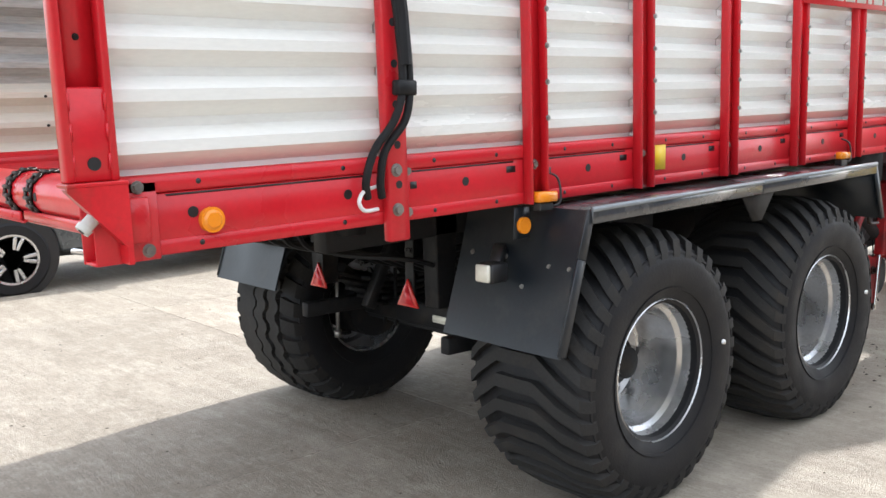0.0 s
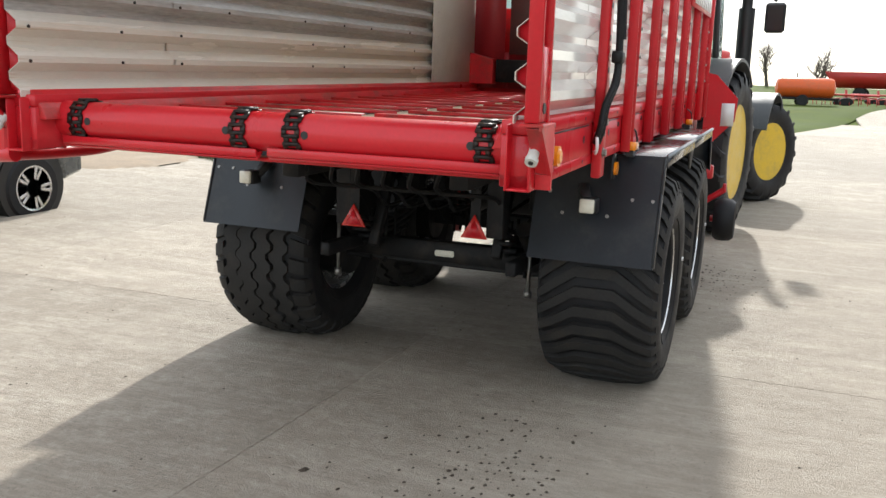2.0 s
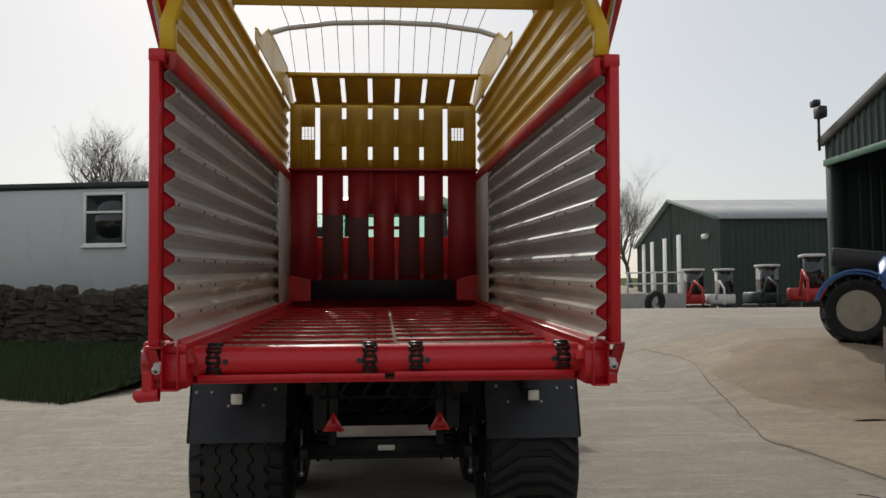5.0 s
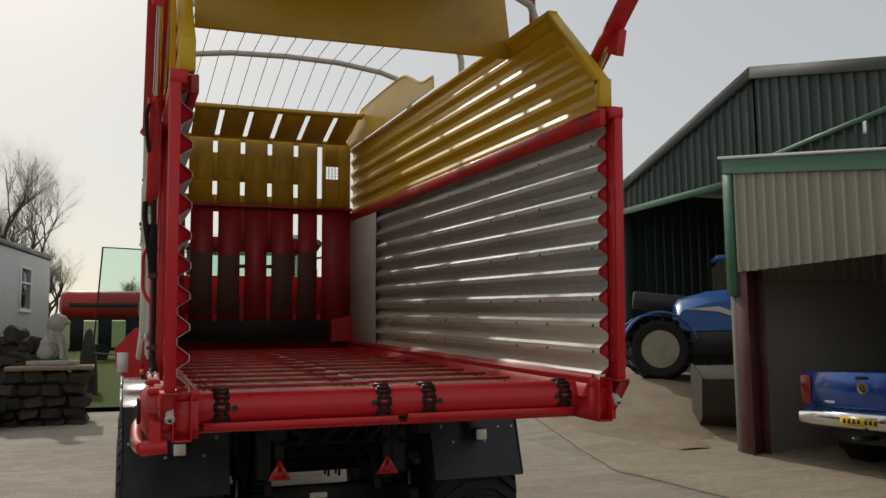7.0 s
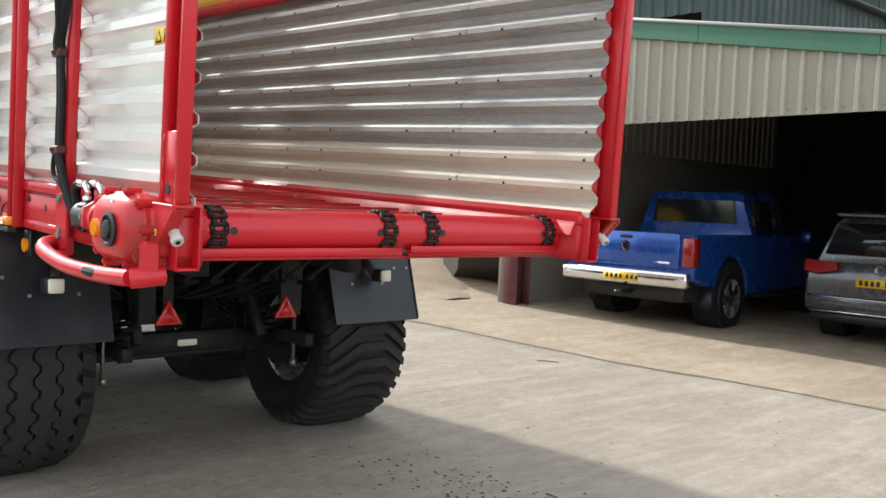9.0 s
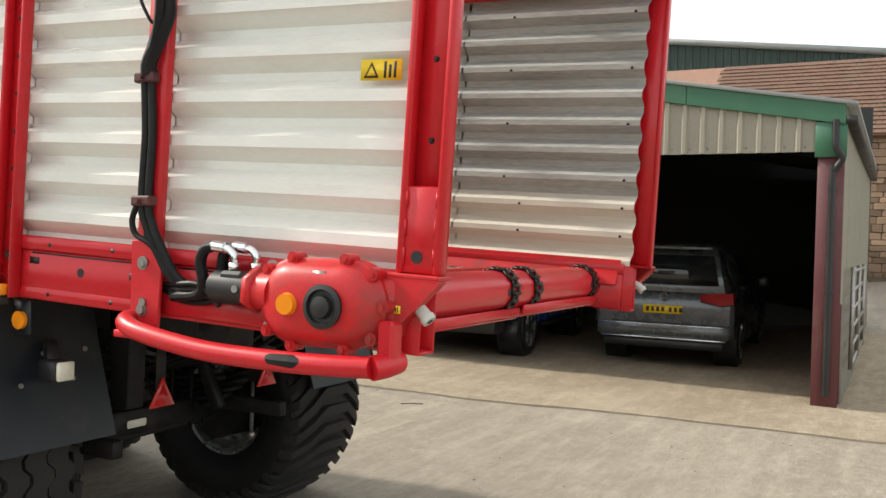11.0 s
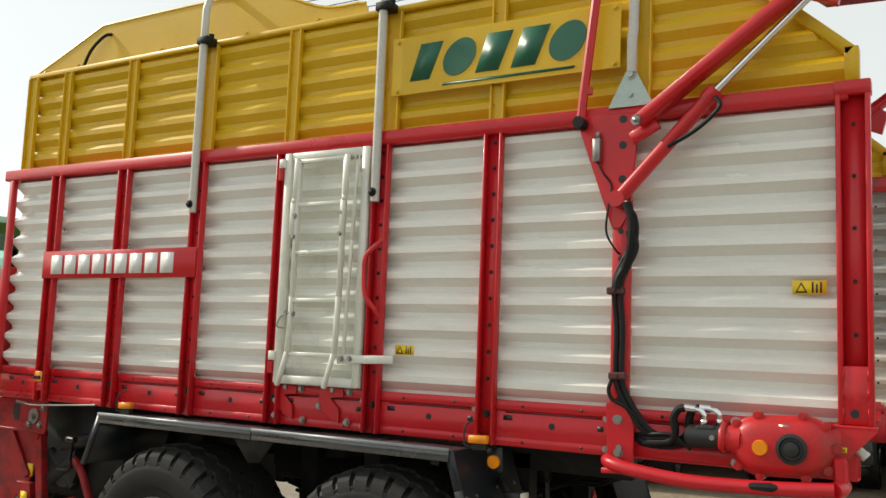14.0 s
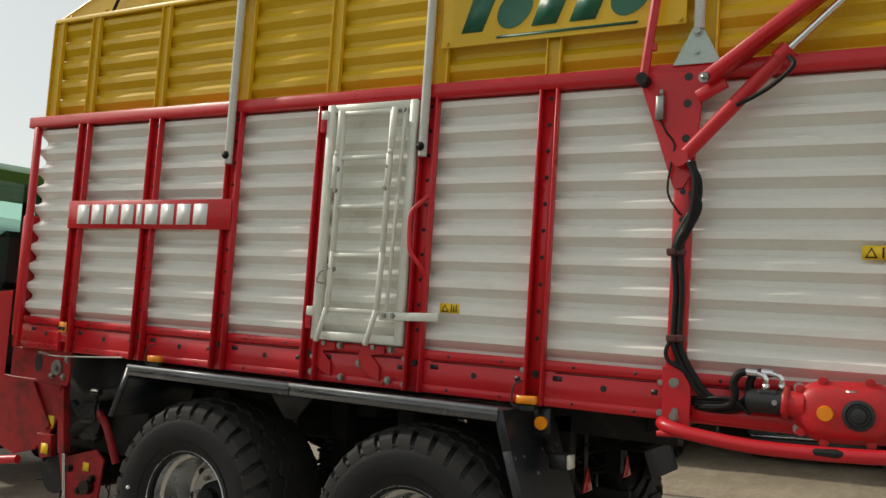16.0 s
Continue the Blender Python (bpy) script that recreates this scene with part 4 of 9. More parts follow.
part("apron", bm, APRON, pavement, "stained concrete apron before the sheds", smooth=20)
GRIT = mat("dark_joint_grit", (0.15, 0.125, 0.095), 0.95, vary=0.4, scale=7, bump=0.3)
bm = bmesh.new()
rows = []
for k in range(420):
    f = k / 419 * (len(near) - 1)
    p = near[int(f)].lerp(near[min(int(f) + 1, len(near) - 1)], f - int(f))
    y = p.y + 0.05 * noise.noise(Vector((p.x * 1.7, 3.1, 0)))
    w = 0.016 * abs(noise.noise(Vector((p.x * 3.1, 0.4, 0))))
    rows.append((bm.verts.new((p.x, y - 0.016 + w, ground_z(p.x, y) + 0.004)), bm.verts.new((p.x, y - 0.036 - w * 0.3, ground_z(p.x, y) + 0.014))))
for a, b in zip(rows, rows[1:]):
    bm.faces.new((a[0], b[0], b[1], a[1]))
bmesh.ops.recalc_face_normals(bm, faces=bm.faces)
part("joint_grit", bm, GRIT, pavement, "dark grit along the apron's edge")
SOIL = mat("trodden_brown_earth", (0.27, 0.205, 0.14), 0.95, vary=0.25, scale=2.2, bump=0.5, bump_scale=22, dirt=(0.36, 0.30, 0.22), dirt_amount=0.5, dirt_scale=1.4)
bm = bmesh.new()
grid = []
for i in range(41):
    grid.append([])
    for j in range(31):
        u, v = i / 40 * 2 - 1, j / 30 * 2 - 1
        x, y = 9.6 + 3.0 * u, -7.1 + 1.7 * v - 0.35 * u
        e = 1 - min(1.0, (u * u + v * v) ** 0.5 + 0.25 * noise.noise(Vector((x * 0.9, y * 0.9, 2.0))))
        h = 0.025 - 0.05 * (e < 0.02) + 0.10 * min(1.0, e * 2.2) + 0.035 * noise.noise(Vector((x * 2.3, y * 2.3, 0))) * min(1.0, e * 4)
        grid[-1].append(bm.verts.new((x, y, ground_z(x, y) + h)))
for i in range(40):
    for j in range(30):
        bm.faces.new((grid[i][j], grid[i + 1][j], grid[i + 1][j + 1], grid[i][j + 1]))
bmesh.ops.recalc_face_normals(bm, faces=bm.faces)
tagged(part("earth_ramp", bm, SOIL), "trodden brown earth spread over the concrete ramp", "earth", kind="structure")
bm = bmesh.new()
grid = []
for i in range(31):
    grid.append([])
    for j in range(25):
        u, v = i / 15 - 1, j / 12 - 1
        x, y = 9.7 + 2.0 * u, 9.7 + 1.9 * v
        e = 1 - min(1.0, (u * u + v * v) ** 0.5 + 0.3 * noise.noise(Vector((x * 0.9, y * 0.9, 5.0))))
        grid[-1].append(bm.verts.new((x, y, ground_z(x, y) + 0.018 - 0.04 * (e < 0.03) + 0.02 * e)))
for i in range(30):
    for j in range(24):
        bm.faces.new((grid[i][j], grid[i + 1][j], grid[i + 1][j + 1], grid[i][j + 1]))
bmesh.ops.recalc_face_normals(bm, faces=bm.faces)
tagged(part("earth_patch", bm, SOIL), "bare brown earth below the grass bank", "earth", kind="structure")

# grass verge along the curved edge of the road
edge = smooth_path([(14.3, 0.6, 0), (20, -0.2, 0), (30.5, -2.7, 0), (45.7, -5.9, 0), (60, -10.0, 0), (74, -14.3, 0), (84.5, -20.5, 0)], 8)
bm = bmesh.new()
rows = []
for p in edge:
    rows.append([bm.verts.new((p.x + 0.12 * o, p.y + o, ground_z(p.x + 0.12 * o, p.y + o) + h + 0.03 * noise.noise(Vector((p.x, o * 2, 0))))) for o, h in ((0.0, -0.02), (0.12, 0.05), (1.0, 0.06), (3.0, 0.06), (8.0, 0.05), (16.0, 0.03), (30.0, 0.0))])
for r0, r1 in zip(rows, rows[1:]):
    for i in range(6):
        bm.faces.new((r0[i], r1[i], r1[i + 1], r0[i + 1]))
bmesh.ops.recalc_face_normals(bm, faces=bm.faces)
tagged(part("verge", bm, EARTH), "short green grass verge beside the farm road", "grass", kind="structure")


# ---- loader wagon: wheels, chassis and mudguards, laid out in the yard's own axes ----
TO_WAGON = pose(0.06, 0, 0, 0, -2.3, 0).inverted()


def wpart(name, bm, material, parent=None, label="", smooth=35):
    """A part of the wagon that was laid out in the yard's axes."""
    bmesh.ops.transform(bm, matrix=TO_WAGON, verts=bm.verts)
    return part(name, bm, material, parent or wagon, label, smooth)


def tread_bar(bm, c, line, half, r0, r1):
    """A raised tread bar following a line of (across, angle, radius drop) over the tyre."""
    rows = []
    for y, a, drop in line:
        row = []
        for da, r in ((-half, r0 - drop), (-half * 0.82, r1 - drop), (half * 0.82, r1 - drop), (half, r0 - drop)):
            row.append(bm.verts.new((c[0] + r * math.cos(a + da), c[1] + y, c[2] + r * math.sin(a + da))))
        rows.append(row)
    fs = []
    for p, q in zip(rows, rows[1:]):
        for i in range(3):
            fs.append(bm.faces.new((p[i], p[i + 1], q[i + 1], q[i])))
    fs.append(bm.faces.new(rows[0]))
    fs.append(bm.faces.new(rows[-1][::-1]))
    bmesh.ops.recalc_face_normals(bm, faces=fs)


def wagon_wheel(cx, cz, side, wavy):
    """A wide flotation wheel: tyre with its tread, dished rim, hub and nuts."""
    c = (cx, side * 1.057, cz)
    R, W = 0.632, 0.33
    bm = bmesh.new()
    half = [(R - 0.025, 0), (R - 0.036, 0.16), (R - 0.05, 0.235), (0.562, 0.295), (0.53, 0.325), (0.48, 0.340), (0.40, 0.332), (0.345, 0.314), (0.325, 0.300), (0.30, 0.285)]
    prof = [(r, -y) for r, y in half[:0:-1]] + half + [(0.29, 0.0)]
    lathe(bm, prof, c, "y", 72, closed=True)
    tyre = wpart("tyre", bm, RUBBER, wheels, "black flotation tyre")
    bm = bmesh.new()
    for s in (-1, 1):
        for r in (0.37, 0.53):
            lathe(bm, [(r - 0.006, s * 0.28), (r - 0.005, s * (0.331 if r > 0.5 else 0.326)), (r + 0.005, s * (0.329 if r > 0.5 else 0.330)), (r + 0.006, s * 0.28)], c, "y", 64, closed=True)
    wpart("tyre_ring", bm, RUBBER, tyre)
    bm = bmesh.new()
    if not wavy:
        n = 36
        for k in range(n):
            a = 2 * math.pi * k / n
            line = [(-0.332, a + 0.27, 0.105), (-0.31, a + 0.24, 0.056), (-0.225, a + 0.13, 0.018), (-0.105, a + 0.0, 0.002), (0.105, a + 0.0, 0.002), (0.225, a + 0.13, 0.018),
                    (0.31, a + 0.24, 0.056), (0.332, a + 0.27, 0.105)]
            tread_bar(bm, c, line, 0.0545, R - 0.06, R + 0.006)
    else:
        # ribs that run round the tyre in a zigzag, with cut shoulder blocks
        n = 124
        for y, drop in ((-0.168, 0.014), (-0.056, 0.0), (0.056, 0.0), (0.168, 0.014)):
            rows = []
            for k in range(n):
                a = 2 * math.pi * k / n
                z_ = 0.016 if (k // 2) % 2 else -0.016
                rows.append([bm.verts.new((c[0] + r * math.cos(a), c[1] + y + z_ + d, c[2] + r * math.sin(a))) for d, r in ((-0.051, R - 0.046), (-0.0475, R - drop), (0.0475, R - drop), (0.051, R - 0.046))])
            fs = []
            for p, q in zip(rows, rows[1:] + rows[:1]):
                for i in range(3):
                    fs.append(bm.faces.new((p[i], p[i + 1], q[i + 1], q[i])))
            bmesh.ops.recalc_face_normals(bm, faces=fs)
        for s in (-1, 1):
            for k in range(31):
                a = 2 * math.pi * (k + 0.5 * (s > 0)) / 31
                tread_bar(bm, c, [(s * 0.332, a + 0.05, 0.105), (s * 0.318, a + 0.035, 0.066), (s * 0.275, a + 0.01, 0.036), (s * 0.236, a - 0.01, 0.024)], 0.086, R - 0.05, R)
    wpart("tread", bm, RUBBER_WORN, tyre, "worn tread bars")
    bm = bmesh.new()
    o = side
    rim_prof = [(0.318, o * 0.302), (0.328, o * 0.292), (0.320, o * 0.278), (0.300, o * 0.262), (0.294, o * 0.21), (0.272, o * 0.195), (0.266, o * 0.06), (0.255, o * -0.01), (0.235, o * -0.02), (0.20, o * 0.015), (0.10, o * 0.015),
                (0.10, o * -0.01), (0.20, o * -0.01), (0.235, o * -0.05), (0.262, o * -0.04), (0.285, o * -0.06), (0.285, -o * 0.27), (0.318, -o * 0.29), (0.30, -o * 0.28), (0.30, o * 0.25)]
    lathe(bm, rim_prof, c, "y", 64, closed=True)
    rim = wpart("rim", bm, RIM, wheels, "silver dished steel rim")
    bm = bmesh.new()
    lathe(bm, [(0.06, 0), (0.115, o * 0.02), (0.11, o * 0.06), (0.075, o * 0.075), (0.072, o * 0.12), (0.03, o * 0.135)], c, "y", 32)
    wpart("hub", bm, FRAME, rim, "dark greasy hub")
    bm = bmesh.new()
    for k in range(8):
        a = 2 * math.pi * k / 8 + 0.2
        rod(bm, (c[0] + 0.145 * math.cos(a), c[1] + o * 0.01, c[2] + 0.145 * math.sin(a)), (c[0] + 0.145 * math.cos(a), c[1] + o * 0.045, c[2] + 0.145 * math.sin(a)), 0.016, n=6)
    wpart("wheel_nut", bm, STEEL, rim)
    bm = bmesh.new()
    for k in range(8):
        a = 2 * math.pi * k / 8
        rod(bm, (c[0] + 0.215 * math.cos(a), c[1] - o * 0.03, c[2] + 0.215 * math.sin(a)), (c[0] + 0.215 * math.cos(a), c[1] + o * 0.008, c[2] + 0.215 * math.sin(a)), 0.022, n=12)
    wpart("rim_hole", bm, BLACK, rim)
    bm = bmesh.new()
    a = 0.15
    rod(bm, (c[0] + 0.44 * math.cos(a), c[1] + o * 0.325, c[2] + 0.44 * math.sin(a)), (c[0] + 0.44 * math.cos(a), c[1] + o * 0.345, c[2] + 0.44 * math.sin(a)), 0.012, n=8)
    wpart("white_mark", bm, SIGN_WHITE, tyre)


for cx, cz in ((2.39, 0.630), (3.94, 0.672)):
    for side in (1, -1):
        wheels = new("wheel")
        wheels.parent = wagon
        wagon_wheel(cx, cz, side, side > 0)

# chassis rails, cross members, axles and springs
for s in (1, -1):
    bm = bmesh.new()
    bar(bm, (1.2, s * 0.47, 1.278), (5.7, s * 0.47, 1.46), 0.10, 0.20, 0.006)
    wpart("chassis_rail", bm, FRAME)
    for cx in (2.39, 3.94):
        bm = bmesh.new()
        for k in range(5):
            L = 0.52 - 0.08 * k
            pts = [(cx + L * t, s * 0.47, 0.83 - 0.035 * k + 0.10 * t * t * (L / 0.52) ** 2) for t in (-1, -0.6, -0.2, 0.2, 0.6, 1)]
            for p, q in zip(pts, pts[1:]):
                bar(bm, p, q, 0.09, 0.022, 0.0)
        for d in (-0.07, 0.07):
            rod(bm, (cx + d, s * 0.42, 0.56), (cx + d, s * 0.42, 0.9), 0.011, n=8)
            rod(bm, (cx + d, s * 0.52, 0.56), (cx + d, s * 0.52, 0.9), 0.011, n=8)
        wpart("leaf_spring", bm, FRAME)
        bm = bmesh.new()
        for d in (-0.52, 0.52):
            prism(bm, [(cx + d - 0.07, 1.30), (cx + d + 0.07, 1.30), (cx + d + 0.05, 0.86), (cx + d - 0.05, 0.86)], "y", s * 0.42, s * 0.52, 0.006)
        wpart("spring_hanger", bm, FRAME)
        bm = bmesh.new()
        rod(bm, (cx - 0.35, s * 0.58, 0.9), (cx - 0.05, s * 0.58, 0.68), 0.05, n=16)
        wpart("brake_chamber", bm, FRAME)
for cx, cz in ((2.39, 0.63), (3.94, 0.672)):
    bm = bmesh.new()
    box(bm, cx - 0.06, cx + 0.06, -0.80, 0.80, cz - 0.06, cz + 0.06, 0.01)
    for s in (1, -1):
        rod(bm, (cx, s * 0.70, cz), (cx, s * 0.98, cz), 0.19, n=28)
    wpart("axle", bm, FRAME)
for x in (1.3, 2.9, 4.6):
    bm = bmesh.new()
    box(bm, x - 0.05, x + 0.05, -0.6, 0.6, 1.20 + 0.04 * x, 1.34 + 0.04 * x, 0.006)
    wpart("cross_member", bm, FRAME)
bm = bmesh.new()
box(bm, 2.30, 2.40, -0.70, 0.70, 0.60, 0.73, 0.008)
beam = wpart("rear_beam", bm, FRAME)
# pale block added for sunlit ground glimpsed through the chassis
bm = bmesh.new()
box(bm, 2.285, 2.30, -0.065, 0.065, 0.64, 0.68, 0.008)
wpart("gap_light_block", bm, LAMPWHITE, beam, "small pale block in place of bright ground seen through")
for s in (1, -1):
    bm = bmesh.new()
    rod(bm, (2.05, s * 0.62, 0.50), (2.05, s * 0.62, 0.84), 0.012, n=8)
    rod(bm, (2.05, s * 0.62, 0.50), (2.05, s * 0.62, 0.54), 0.024, n=8)
    wpart("hanger_bolt", bm, STEEL)
    bm = bmesh.new()
    box(bm, 1.80, 2.6, s * 0.55, s * 0.61, 0.66, 0.74, 0.006)
    bar(bm, (2.10, s * 0.40, 0.7), (2.4, s * 0.40, 1.3), 0.06, 0.06)
    wpart("stay", bm, FRAME)
bm = bmesh.new()
rod(bm, (3.0, -0.2, 1.05), (4.2, -0.2, 1.10), 0.16, n=28)
wpart("air_tank", bm, FRAME)
bm = bmesh.new()
box(bm, 3.2, 5.5, -0.42, 0.42, 1.18, 1.38, 0.01)
box(bm, 2.2, 2.9, -0.95, -0.55, 0.98, 1.28, 0.02)
wpart("underfloor", bm, FRAME)
bm = bmesh.new()
for k in range(6):
    y = -0.4 + 0.15 * k
    tube(bm, smooth_path([(1.25, y + 0.05, 1.25), (1.4, y + 0.1, 1.14), (1.7, y - 0.1, 1.1), (2.2, y, 0.95), (2.8, y, 1.0)]), 0.012, 6)
wpart("brake_line", bm, HOSE)

# mudguards and flaps
EDGE = mat("worn_sheet_edge", (0.26, 0.28, 0.30), 0.42, metal=0.3)
GUARDTOP = mat("dusty_glossy_sheet", (0.05, 0.052, 0.056), 0.24, spec=0.8, vary=0.25, scale=3, coat=0.5, dirt=(0.16, 0.15, 0.135), dirt_amount=0.4, dirt_scale=3)
for s in (1, -1):
    for xa, xb in ((1.865, 3.165), (3.172, 4.47)):
        za, zb = 1.372 + 0.04 * (xa - 1.865), 1.372 + 0.04 * (xb - 1.865)
        bm = bmesh.new()
        bar(bm, (xa, s * 1.035, za - 0.006), (xb, s * 1.035, zb - 0.006), 0.68, 0.012, 0.002)
        bar(bm, (xa, s * 1.372, za - 0.025), (xb, s * 1.372, zb - 0.025), 0.012, 0.058, 0.003)
        guard = wpart("mudguard", bm, GUARDTOP, None, "blue-black sheet mudguard with a dusty sheen")
        bm = bmesh.new()
        tube(bm, [(xa, s * 1.375, za + 0.004), (xb, s * 1.375, zb + 0.004)], 0.011, 8)
        wpart("mudguard_edge", bm, EDGE, guard)
    bm = bmesh.new()
    prism(bm, [(4.465, 1.47), (4.48, 1.475), (4.62, 1.16), (4.605, 1.155)], "y", s * 0.71, s * 1.375)
    prism(bm, [(4.44, 1.46), (4.48, 1.475), (4.62, 1.16), (4.58, 1.15)], "y", s * 1.366, s * 1.377)
    wpart("front_flap", bm, BLACKB)
    bm = bmesh.new()
    prism(bm, [(1.86, 1.372), (1.848, 1.372), (1.80, 1.18), (1.685, 0.805), (1.697, 0.805), (1.812, 1.18)], "y", s * 0.70, s * 1.366)
    flap = wpart("rear_flap", bm, BLACKB, None, "dark scuffed rear mudflap")
    bm = bmesh.new()
    for a, b in (((1.853, 1.37), (1.80, 1.18)), ((1.80, 1.18), (1.69, 0.81))):
        bar(bm, (a[0] + 0.015, s * 1.363, a[1]), (b[0] + 0.015, s * 1.363, b[1]), 0.012, 0.05, 0.003, up=(1, 0, 0))
    wpart("flap_edge", bm, BLACKB, flap)
    bm = bmesh.new()
    for y in (0.78, 0.98, 1.22, 1.325):
        bolt(bm, (1.79, s * y, 1.14 + (0.02 if y < 1 else 0)), (-1, 0, 0.28), 0.008, 0.008)
    for y in (0.86, 1.1):
        bolt(bm, (1.76, s * y, 1.05), (-1, 0, 0.28), 0.007, 0.008)
    wpart("flap_bolt", bm, STEEL, flap)
    # work lamp on the flap
    bm = bmesh.new()
    box(bm, 1.625, 1.72, s * (1.02 - 0.045), s * (1.02 + 0.045), 1.07, 1.15, 0.008)
    bar(bm, (1.70, s * 1.0, 1.12), (1.78, s * 0.96, 1.2), 0.05, 0.05)
    lamp = wpart("rear_lamp", bm, BLACK, None, "small square rear lamp")
    bm = bmesh.new()
    box(bm, 1.605, 1.626, s * (1.02 - 0.038), s * (1.02 + 0.038), 1.074, 1.146, 0.006)
    wpart("lens", bm, LAMPWHITE, lamp, "pale lamp lens")
    # red triangle on its hanger
    bm = bmesh.new()
    prism(bm, [(s * 0.372 - 0.078, 0.862), (s * 0.372 + 0.078, 0.862), (s * 0.372, 0.996)], "x", 1.752, 1.765, 0.003)
    tri = wpart("warning_triangle", bm, REFRED, None, "red reflective warning triangle")
    bm = bmesh.new()
    prism(bm, [(s * 0.372 - 0.05, 0.873), (s * 0.372 + 0.05, 0.873), (s * 0.372, 0.965)], "x", 1.7495, 1.752)
    wpart("triangle_face", bm, RED, tri)
    bm = bmesh.new()
    box(bm, 1.766, 1.772, s * 0.372 - 0.03, s * 0.372 + 0.03, 0.92, 1.30, 0.002)
    bolt(bm, (1.766, s * 0.372 - 0.012, 1.13), (-1, 0, 0), 0.009)
    bolt(bm, (1.766, s * 0.372 + 0.012, 1.13), (-1, 0, 0), 0.009)
    wpart("triangle_hanger", bm, FRAME, tri)
    # amber side reflector and marker lamp
    bm = bmesh.new()
    rod(bm, (1.735, s * 1.125, 1.305), (1.735, s * 1.14, 1.305), 0.034, n=24)
    rf = wpart("side_reflector", bm, AMBER, None, "round amber reflector")
    bm = bmesh.new()
    box(bm, 1.69, 1.78, s * 1.112, s * 1.124, 1.25, 1.38, 0.004)
    wpart("reflector_plate", bm, BLACKB, rf)
    for x in (1.785, 4.42):
        bm = bmesh.new()
        zz = 1.42 + 0.04 * (x - 1.785)
        box(bm, x - 0.055, x + 0.055, s * 1.178, s * 1.222, zz - 0.02, zz + 0.022, 0.006)
        mk = wpart("marker_lamp", bm, AMBER, None, "amber side marker lamp")
        bm = bmesh.new()
        box(bm, x - 0.04, x + 0.04, s * 1.17, s * 1.21, zz - 0.055, zz - 0.022, 0.004)
        tube(bm, smooth_path([(x + 0.04, s * 1.2, zz - 0.04), (x + 0.08, s * 1.21, zz - 0.02), (x + 0.075, s * 1.2, zz + 0.07), (x + 0.03, s * 1.17, zz + 0.1)]), 0.005, 6)
        wpart("marker_base", bm, BLACK, mk)
bm = bmesh.new()
rod(bm, (0.364, -1.146, 1.426), (0.364, -1.165, 1.426), 0.038, n=28)
rod(bm, (0.364, -1.165, 1.426), (0.364, -1.172, 1.426), 0.030, 0.022, n=28)
wpart("side_reflector", bm, AMBER, None, "round amber reflector")
bm = bmesh.new()
box(bm, 2.58, 2.68, -1.148, -1.1445, 1.50, 1.62, 0.0)
wpart("notice_sticker", bm, STICKER, None, "small yellow notice sticker")
bm = bmesh.new()
prism(bm, [(2.98, 1.40), (3.34, 1.41), (3.2, 1.24), (3.12, 1.24)], "y", -1.36, -1.35)
prism(bm, [(2.98, 1.40), (3.34, 1.41), (3.2, 1.24), (3.12, 1.24)], "y", 1.35, 1.36)
wpart("guard_bracket", bm, FRAME)

# ---- loader wagon: chain drive on the left ----
def oval(cx, cz, half, r, n=12):
    """Outline of an oval that lies along x: two half circles joined."""
    pts = [(cx - half + r * math.cos(a), cz + r * math.sin(a)) for a in [radians(90 + 180 * k / n) for k in range(n + 1)]]
    return pts + [(cx + half + r * math.cos(a), cz + r * math.sin(a)) for a in [radians(-90 + 180 * k / n) for k in range(n + 1)]]


bm = bmesh.new()
loft(bm, [[(x, y, z) for x, z in oval(0.305, 1.457, h, r)] for y, h, r in ((1.14, 0.085, 0.118), (1.175, 0.09, 0.124), (1.18, 0.09, 0.130), (1.228, 0.09, 0.130), (1.234, 0.09, 0.122), (1.255, 0.088, 0.114), (1.272, 0.082, 0.098),
                                                                   (1.283, 0.07, 0.078), (1.288, 0.05, 0.055))])
gearbox = wpart("gearbox", bm, RED_WORN, None, "worn red cast gearbox housing")
bm = bmesh.new()
rod(bm, (0.47, 1.22, 1.478), (0.535, 1.22, 1.482), 0.066, 0.056, n=24)
rod(bm, (0.535, 1.22, 1.482), (0.56, 1.22, 1.484), 0.072, n=6)
box(bm, 0.06, 0.20, 1.14, 1.215, 1.36, 1.545, 0.02)
wpart("bearing_housing", bm, RED_WORN, gearbox)
bm = bmesh.new()
for k, (x, z) in enumerate(oval(0.305, 1.457, 0.092, 0.128, 4)):
    rod(bm, (x, 1.20, z), (x, 1.252, z), 0.019, n=12)
wpart("flange_lug", bm, RED_WORN, gearbox)
bm = bmesh.new()
for k, (x, z) in enumerate(oval(0.305, 1.457, 0.092, 0.128, 4)):
    bolt(bm, (x, 1.252, z), (0, 1, 0), 0.009, 0.008)
wpart("flange_bolt", bm, RED_WORN, gearbox)
bm = bmesh.new()
for x, z in ((0.50, 1.375), (0.495, 1.553), (0.13, 1.545), (0.125, 1.372)):
    bolt(bm, (x, 1.215, z), (0, 1, 0), 0.016, 0.016)
wpart("gearbox_bolt", bm, STEEL, gearbox)
bm = bmesh.new()
lathe(bm, [(0.03, 0.0), (0.062, 0.0), (0.064, 0.012), (0.05, 0.016), (0.046, 0.006), (0.034, 0.006), (0.03, 0.022), (0.012, 0.026)], (0.256, 1.288, 1.452), "y", 28)
wpart("shaft_cap", bm, BLACK, gearbox, "black shaft cap")
bm = bmesh.new()
rod(bm, (0.384, 1.28, 1.452), (0.384, 1.303, 1.452), 0.036, 0.03, n=28)
